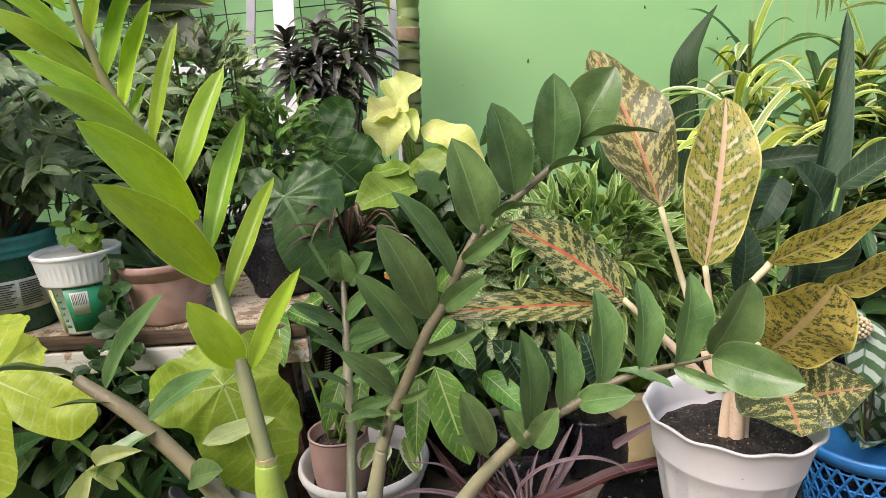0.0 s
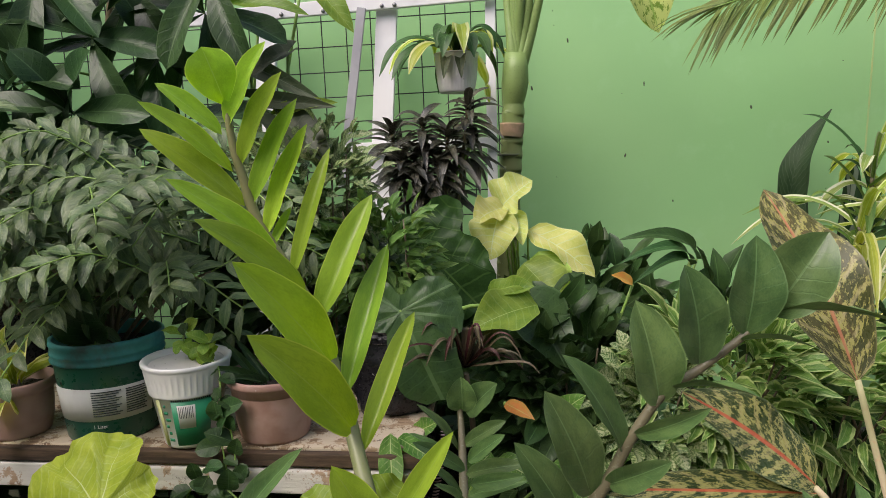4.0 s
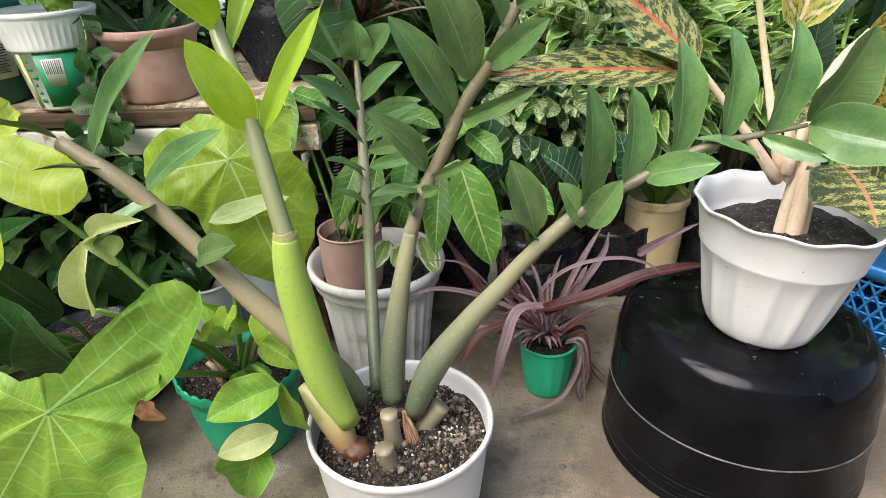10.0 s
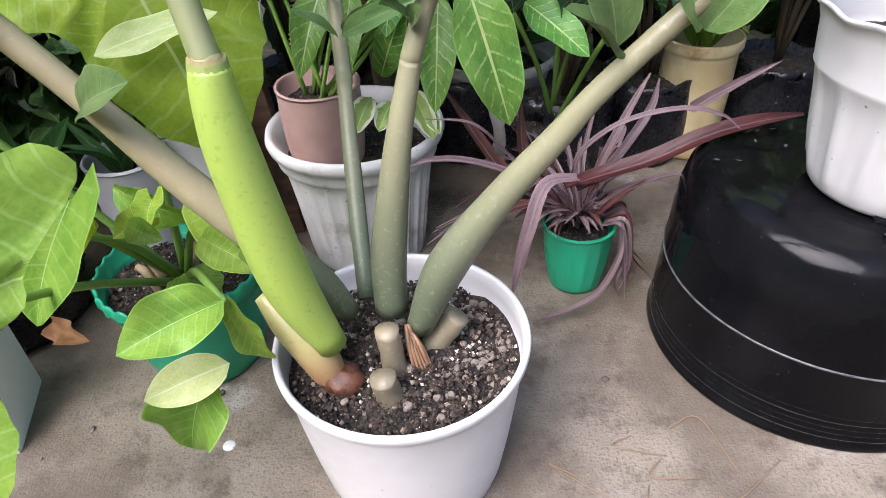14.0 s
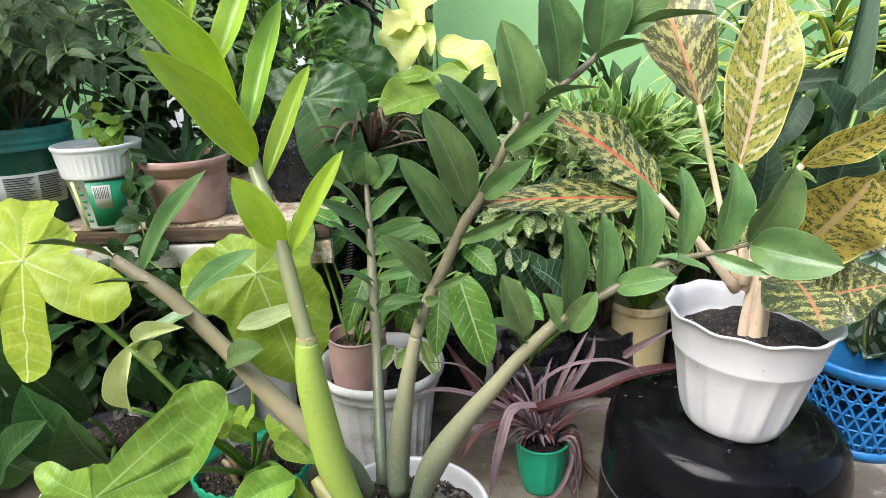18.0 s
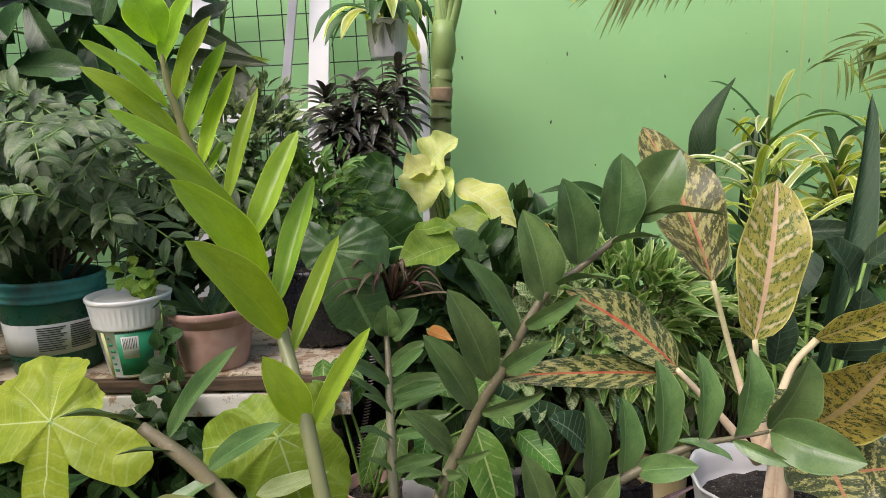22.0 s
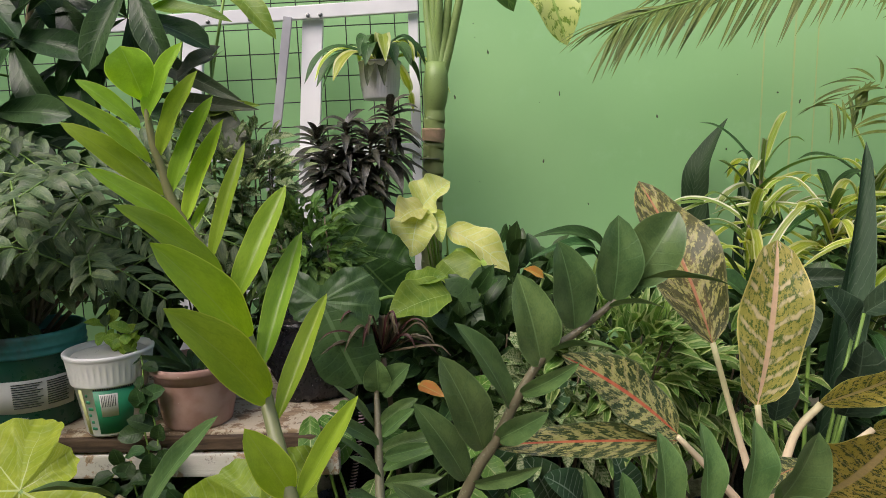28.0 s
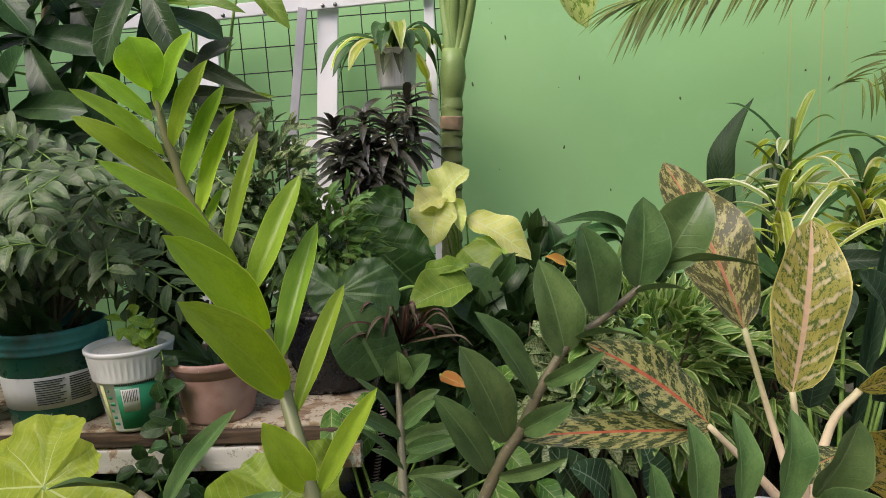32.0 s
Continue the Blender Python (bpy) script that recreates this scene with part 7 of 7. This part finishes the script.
def strap_plants():
    rng = random.Random(6)
    for j, (x, y, h, n) in enumerate([(0.74, 1.72, 0.66, 34), (0.92, 1.66, 0.72, 40), (0.83, 1.85, 0.8, 32), (1.08, 1.75, 0.78, 34), (1.02, 1.5, 0.66, 36), (0.86, 1.42, 0.52, 28), (1.2, 1.55, 0.74, 30)]):
        p = thing("striped_dracaena", "yellow-striped strap-leaved dracaena beside wall", "plant", (x, y, 0), "striped dracaenas")
        grow_bag(p, (x, y, 0), 0.07, 0.15, 20 + j)
        tube("cane", [(x, y, 0.12, 0.007), (x + 0.01, y, h * 0.6, 0.006), (x, y, h, 0.005)], BROWN_STEM, p, 7)
        for i in range(n):
            w, el = i * 2.4 + j + rng.uniform(-0.5, 0.5), rng.uniform(0.3, 1.35)
            b = Vector((x, y, h - 0.006 * i))
            ell, droop, wide = rng.uniform(0.16, 0.36), rng.uniform(0.3, 1.0), rng.uniform(0.014, 0.034)
            pts = []
            for k in range(6):
                t = k / 5
                q = b + around(w, el) * ell * t - Vector((0, 0, ell * droop * t * t))
                pts.append((q.x, min(q.y, 2.16), q.z, wide * (0.8 + 0.7 * t * (1 - t)) if k < 5 else 0.001))
            ribbon(p, pts, (STRAP_M, CREAM_VAR, STRAP_M, LILY_M, PEPPER_LONG)[i % 5], fold=0.4)
    # thin upright grass-like canes at the edge
    p = thing("bamboo_palm_clump", "thin green palm canes with narrow drooping leaflets", "plant", (1.05, 1.45, 0))
    grow_bag(p, (1.05, 1.45, 0), 0.09, 0.18, 30)
    fol = Foliage()
    for i in range(14):
        x0 = 1.05 + rng.uniform(-0.05, 0.05)
        top = Vector((1.12 + rng.uniform(-0.12, 0.2), 1.42 + rng.uniform(-0.12, 0.15), rng.uniform(0.8, 1.3)))
        tube("cane", [(x0, 1.45, 0.15, 0.004), (x0 * 0.6 + top.x * 0.4, 1.44, top.z * 0.6, 0.0035), (*top, 0.002)], GREEN_STEM, p, 6, steps=4)
        out = Vector((rng.uniform(-0.5, 0.7), rng.uniform(-0.5, 0.5), 0.1)).normalized() * rng.uniform(0.12, 0.22)
        frond(fol, [top - Vector((0, 0, 0.15)), top + out * 0.4, top + out + Vector((0, 0, -0.08))], 16, 0.13, 0.012, 0.5, "lance", 0.15, i, 0.3)
    fol.done("foliage", PALM_M, p)


strap_plants()


def palm():
    p = thing("palm", "feathery palm with fronds arching over wall", "palm tree", (1.5, 1.7, 0))
    grow_bag(p, (1.5, 1.7, 0), 0.12, 0.25, 31)
    tube("trunk", [(1.5, 1.7, 0.2, 0.03), (1.48, 1.7, 0.7, 0.025), (1.45, 1.68, 1.2, 0.02)], TRUNK_M, p, 10)
    lines = [[(1.45, 1.68, 1.15), (1.2, 1.64, 1.3), (0.98, 1.6, 1.3), (0.7, 1.6, 1.235), (0.48, 1.6, 1.19), (0.35, 1.6, 1.155)], [(1.47, 1.69, 0.72), (1.2, 1.58, 0.78), (1.16, 1.5, 0.95), (1.1, 1.5, 1.05), (1.04, 1.5, 1.13), (0.96, 1.5, 1.19)], [(1.45, 1.68, 1.15), (1.2, 1.75, 1.42), (0.85, 1.82, 1.4), (0.55, 1.85, 1.27)]]
    for i, line in enumerate(lines):
        tube("rachis", [(*v, 0.005 - 0.0007 * k) for k, v in enumerate(line)], GREEN_STEM, p, 7)
        fol = Foliage()
        frond(fol, line, (72, 46, 50)[i], (0.24, 0.15, 0.24)[i], 0.011, 0.8, "lance", 0.2, i, 0.35, sweep=1.3)
        fol.done("frond", PALM_M, p, kind="")


palm()


def snakes():
    rows = SNAKE_LEAF
    for i, row in enumerate(rows):
        bx, by, bz, tx, ty, tz, w, turn = row
        k = bz / (tz - bz)
        foot = (bx - (tx - bx) * k * 0.2, by - (ty - by) * k * 0.2, 0.1)
        p = thing("snake_plant", ["tall grey-green snake plant leaf with pale dust", "dark snake plant leaf against green wall", "thin dark snake plant leaf", "dark leaf beside wall with reflections painted as silver stripes"][i], "plant", (foot[0], foot[1], 0))
        grow_bag(p, (foot[0], foot[1], 0), 0.05, 0.12, 40 + i)
        if i == 1:
            ribbon(p, [(0.72, 2.06, 0.1, 0.05), (0.725, 2.08, 0.5, 0.075), (0.732, 2.090, 0.657, 0.082), (0.743, 2.090, 0.782, 0.08), (0.783, 2.090, 0.872, 0.05), (0.836, 2.090, 0.955, 0.003)], SNAKE_M, fold=0.3)
            continue
        # On leaf 3 the silver stripes stand for bright reflections on the blade.
        leaf(p, foot, (tx, ty, tz), w * 1.15, SILVER_M if i == 3 else SNAKE_M, "snake", 15 if i == 0 else 0, arch=0.03, fold=0.35, wave=0.1, nu=20, nv=6, seed=i)


snakes()
small_leaf("calathea", "slate-dark oval calathea leaves on thin petioles", (0.52, 1.05, 0.1), CALATHEA, SLATE_M, "oval", base_pot=lambda p: grow_bag(p, (0.52, 1.05, 0), 0.06, 0.13, 50), arch=0.06, wave=0.08)
small_leaf("arching_strap_plant", "arching dark green strap leaves before the wall", (0.22, 1.66, 0.2), ARCH_STRAP, LILY_M, "blade", base_pot=lambda p: grow_bag(p, (0.22, 1.66, 0), 0.06, 0.2, 51), arch=0.22)
small_leaf("croton_sprig", "orange and yellow croton leaves among green bush", (0.02, 1.45, 0.2), BROWN_LEAF, CROTON_M, "lance", base_pot=lambda p: grow_bag(p, (0.02, 1.45, 0), 0.05, 0.2, 52))
lily = small_leaf("peace_lily", "dark green peace lily beside the bench leg", (-0.6, 0.88, 0.1), LILY, LILY_M, "agl", base_pot=lambda p: grow_bag(p, (-0.6, 0.88, 0), 0.08, 0.13, 53), arch=0.1, wave=0.1)
row_leaves(lily, LILY_B, LILY_M, "agl", arch=0.1, wave=0.1)
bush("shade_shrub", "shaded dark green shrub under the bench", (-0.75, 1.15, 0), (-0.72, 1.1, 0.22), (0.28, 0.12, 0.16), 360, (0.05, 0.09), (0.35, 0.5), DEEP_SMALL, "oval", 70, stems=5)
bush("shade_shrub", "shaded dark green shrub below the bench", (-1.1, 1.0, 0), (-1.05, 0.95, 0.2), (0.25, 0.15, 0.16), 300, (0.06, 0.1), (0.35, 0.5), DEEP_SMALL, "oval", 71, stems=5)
row_leaves(syngonium, SHOOT_B, LIME_SYNG, "heart", arch=0.06, wave=0.12, nu=14, nv=8)
row_leaves(syngonium, CURL, PALE_CURL, "agl", arch=0.1, fold=0.6)
for row in (SY_TRI[0], SY_BACK[0], SY_BIG[0], SHOOT_A[0], SHOOT_B[0], SHOOT_B[3], CURL[0]):
    stalk(syngonium, (-0.354, 0.803, 0.105), row[:3], 0.0045, 0.003, GREEN_STEM, 0.02)
STRAPS = (
    (PURPLE_M, [(0.066, 0.880, 0.143, 0.0157), (0.093, 0.865, 0.161, 0.0204), (0.149, 0.850, 0.188, 0.0208), (0.203, 0.845, 0.216, 0.0191), (0.254, 0.845, 0.228, 0.0153), (0.300, 0.850, 0.230, 0.0036)]),
    (PURPLE_M, [(0.079, 0.880, 0.138, 0.0092), (0.123, 0.880, 0.158, 0.0130), (0.178, 0.880, 0.182, 0.0115), (0.254, 0.900, 0.193, 0.0052), (0.291, 0.900, 0.200, 0.0013)]),
    (GREYP_M, [(0.073, 0.860, 0.165, 0.0113), (0.034, 0.840, 0.171, 0.0147), (0.014, 0.820, 0.128, 0.0149), (0.003, 0.815, 0.077, 0.0103), (-0.003, 0.815, 0.039, 0.0020)]),
    (GREYP_M, [(0.069, 0.870, 0.160, 0.0058), (0.076, 0.860, 0.199, 0.0073), (0.112, 0.850, 0.234, 0.0071), (0.165, 0.840, 0.250, 0.0069), (0.205, 0.835, 0.243, 0.0052), (0.225, 0.830, 0.229, 0.0012)]),
    (PURPLE_M, [(0.044, 0.900, 0.128, 0.0135), (0.000, 0.910, 0.148, 0.0161), (-0.035, 0.930, 0.193, 0.0145), (-0.065, 0.950, 0.238, 0.0026)]),
    (GREYP_M, [(0.046, 0.880, 0.140, 0.0079), (-0.002, 0.870, 0.172, 0.0101), (-0.047, 0.860, 0.195, 0.0092), (-0.084, 0.855, 0.202, 0.0073), (-0.113, 0.850, 0.198, 0.0018)]),
    (GREYP_M, [(0.041, 0.890, 0.142, 0.0053), (-0.001, 0.880, 0.188, 0.0057), (-0.040, 0.870, 0.233, 0.0048), (-0.091, 0.865, 0.245, 0.0012)]),
    (PURPLE_M, [(0.038, 0.870, 0.131, 0.0092), (-0.004, 0.850, 0.136, 0.0108), (-0.030, 0.840, 0.117, 0.0096), (-0.049, 0.830, 0.088, 0.0019)]),
    (PURPLE_M, [(0.033, 0.920, 0.124, 0.0125), (0.024, 0.940, 0.168, 0.0136), (0.025, 0.960, 0.210, 0.0027)]),
    (PURPLE_M, [(0.100, 0.870, 0.103, 0.0067), (0.118, 0.860, 0.132, 0.0091), (0.148, 0.855, 0.160, 0.0019)]),
    (GREYP_M, [(0.096, 0.880, 0.105, 0.0068), (0.132, 0.860, 0.147, 0.0083), (0.171, 0.850, 0.167, 0.0062), (0.198, 0.845, 0.165, 0.0012)]),
    (GREYP_M, [(0.093, 0.900, 0.108, 0.0083), (0.119, 0.910, 0.171, 0.0093), (0.148, 0.930, 0.217, 0.0078), (0.170, 0.950, 0.242, 0.0020)]),
    (GREYP_M, [(0.102, 0.910, 0.109, 0.0097), (0.149, 0.930, 0.166, 0.0109), (0.177, 0.950, 0.199, 0.0095), (0.185, 0.960, 0.230, 0.0020)]),
    (GREYP_M, [(0.126, 0.850, 0.101, 0.0053), (0.123, 0.835, 0.069, 0.0073), (0.097, 0.820, 0.027, 0.0074), (0.055, 0.810, 0.012, 0.0068), (0.023, 0.800, 0.012, 0.0013)]),
    (GREYP_M, [(0.133, 0.860, 0.092, 0.0040), (0.138, 0.850, 0.057, 0.0054), (0.128, 0.845, 0.017, 0.0056), (0.159, 0.840, -0.038, 0.0014)]),
)
for strap_material, line in STRAPS:
    ribbon(purple, line, strap_material, fold=0.45)
MAROON_BACK = (0.245, 1, 0.166, 0.323, 0.95, 0.248, 0.014, 0)
row_leaves(purple, [MAROON_BACK], GREYP_M, "blade", arch=0.1, fold=0.4)
small_leaf("variegated_trailer", "cream-edged small trailing leaves in fluted pot", (-0.13, 0.97, 0.15), VAR_LOW[:4], CREAM_VAR, "oval", pr=0.0012)




def back_pots():
    a = thing("clear_pot", "cloudy grey plastic pot with strap plant", "potted plant", (-0.42, 0.9, 0))
    pot(a, (-0.418, 0.9, 0), 0.045, 0.036, 0.21, GREY_PLASTIC, "cloudy grey plastic pot", 3, lip_h=0.008, lip=0.002, soil_at=0.8)
    rosette(a, (-0.42, 0.9, 0.18), 9, (0.07, 0.13), (0.014, 0.02), (0.3, 1.2), LILY_M, seed=4)
    b = thing("white_tub", "grey-white plastic tub behind clear pot", "pot", (-0.36, 0.97, 0))
    pot(b, (-0.362, 0.965, 0), 0.045, 0.036, 0.235, WHITE_PLASTIC, "", 4, lip_h=0.01, lip=0.003, soil=True)
    c = thing("oval_planter", "low grey-white planter with rolled rim", "potted plant", (0.03, 1.28, 0))
    pot(c, (0.03, 1.27, 0), 0.1, 0.07, 0.16, OLD_WHITE, "grey-white planter with rolled rim", 5, lip_h=0.02, lip=0.008)
    rosette(c, (0.03, 1.27, 0.13), 14, (0.1, 0.2), (0.03, 0.045), (0.3, 1.3), LILY_M, "agl", seed=5)
    d = thing("yellow_cup", "stained yellow plastic cup pot", "potted plant", (0.335, 1.2, 0))
    pot(d, (0.335, 1.2, 0), 0.06, 0.047, 0.19, YELLOW_PLASTIC, "stained yellow plastic cup", 6, lip_h=0.02, lip=0.004)
    rosette(d, (0.335, 1.2, 0.16), 8, (0.08, 0.16), (0.018, 0.03), (0.4, 1.3), MID_SYNG, "lance", seed=6)
    e = thing("brown_pot", "brown plastic pot with striped strap plant on bench", "potted plant", (-0.85, 0.985, 0.454))
    pot(e, (-0.855, 0.985, 0.454), 0.055, 0.042, 0.085, BROWN_CLAY, "scuffed brown pot", 7)
    leaf(e, (-0.83, 0.96, 0.5), (-0.795, 0.9, 0.6), 0.03, STRAP_M, "blade", 10, arch=0.1)
    leaf(e, (-0.84, 0.97, 0.53), (-0.83, 0.9, 0.44), 0.035, STRAP_M, "blade", 10, arch=0.2)
    rosette(e, (-0.855, 0.985, 0.53), 9, (0.08, 0.16), (0.018, 0.028), (0.2, 1.2), STRAP_M, seed=8)
    # post and cord
    f = thing("wooden_post", "dark brown wooden post behind the pots", "post", (-0.3, 1.06, 0))
    bevelled_box("post_body", (0.03, 0.03, 0.44), pose(-0.3, 1.04, 0.22, 0, -4, 0), POST_WOOD, f, 0.002)
    g = thing("beaded_cord", "pale twisted cord hanging from bench edge", "cord", (-0.2, 1.0, 0.43))
    bm = bm_new()
    for i in range(34):
        z = 0.46 - i * 0.0052
        x = -0.2 - 0.032 * (i / 34) ** 1.3
        tube_into(bm, [(x - 0.005, 0.985, z, 0.0008), (x, 0.983, z + 0.001, 0.0013), (x + 0.005, 0.985, z + 0.002, 0.0008)], 5, 2)
    part("beads", bm, GREYP_M, g)


POST_WOOD = wood_material("dark_brown_wood", (0.05, 0.026, 0.014), (0.1, 0.05, 0.027))
back_pots()


def basket():
    p = thing("blue_basket", "blue plastic basket with pierced lattice side", "basket", (0.66, 0.98, 0))
    c, r0, r1, h = Vector((0.665, 0.985, 0)), 0.085, 0.105, 0.175
    part("rim", lathe_into(bm_new(), [(r1 - 0.004, h - 0.022), (r1 + 0.004, h - 0.022), (r1 + 0.006, h - 0.004), (r1 + 0.004, h), (r1 - 0.002, h), (r1 - 0.004, h - 0.004)], c, 48), BLUE_PLASTIC, p)
    part("base", lathe_into(bm_new(), [(0.0, 0.0), (r0, 0.0), (r0 + 0.003, 0.02), (r0 - 0.002, 0.02), (r0 - 0.003, 0.004), (0.0, 0.004)], c, 48), BLUE_PLASTIC, p)
    n = 30
    bm = bm_new()
    for s in (-1, 1):
        for k in range(n):
            pts = []
            for i in range(8):
                t = i / 7
                w = 6.283 * (k + s * t * 3.2) / n
                r = r0 + (r1 - r0) * t
                pts.append((c.x + r * math.cos(w), c.y + r * math.sin(w), 0.018 + t * (h - 0.036), 0.0026))
            tube_into(bm, pts, 5, 1)
    for i in range(5):
        t = (i + 0.5) / 5
        r = r0 + (r1 - r0) * t
        tube_into(bm, [(c.x + r * math.cos(6.283 * k / 36), c.y + r * math.sin(6.283 * k / 36), 0.018 + t * (h - 0.036), 0.0022) for k in range(37)], 5, 1)
    part("lattice", bm, BLUE_PLASTIC, p)
    s = thing("watermelon_peperomia", "dark leaves with silver stripes in the blue basket", "plant", (0.66, 0.98, 0.1))
    part("soil", soil_into(bm_new(), (0.665, 0.985, 0.12), 0.09, 12), SOIL, s)
    row_leaves(s, SILVER_LEAF, SILVER_M, "oval", arch=0.08, fold=0.15)
    for row in SILVER_LEAF:
        stalk(s, (0.655, 0.975, 0.12), row[:3], 0.002, 0.0016, BROWN_STEM, 0.03)
    rosette(s, (0.66, 0.98, 0.14), 9, (0.1, 0.16), (0.05, 0.065), (0.5, 1.3), SILVER_M, "oval", seed=14)


basket()


def flower_head():
    p = thing("cream_flower", "round cream flower head on thin stalk", "flower", (0.6, 0.93, 0.12))
    tube("stalk", [(0.65, 0.96, 0.13, 0.002), (0.6, 0.92, 0.28, 0.0018), (0.567, 0.88, 0.395, 0.0015)], GREEN_STEM, p, 6)
    bm = bm_new()
    rng = random.Random(1)
    for i in range(70):
        d = around(i * 2.4, math.asin(1 - 2 * (i + 0.5) / 70))
        bmesh.ops.create_icosphere(bm, subdivisions=1, radius=0.0032, matrix=Matrix.Translation(Vector((0.567, 0.88, 0.405)) + d * 0.014))
    part("flower", bm, CREAM_PETAL, p, "cream knobbly petals")


CREAM_PETAL = plain_material("cream_petal", (0.6, 0.52, 0.34), (0.5, 0.4, 0.24), 90, 0.7)
flower_head()
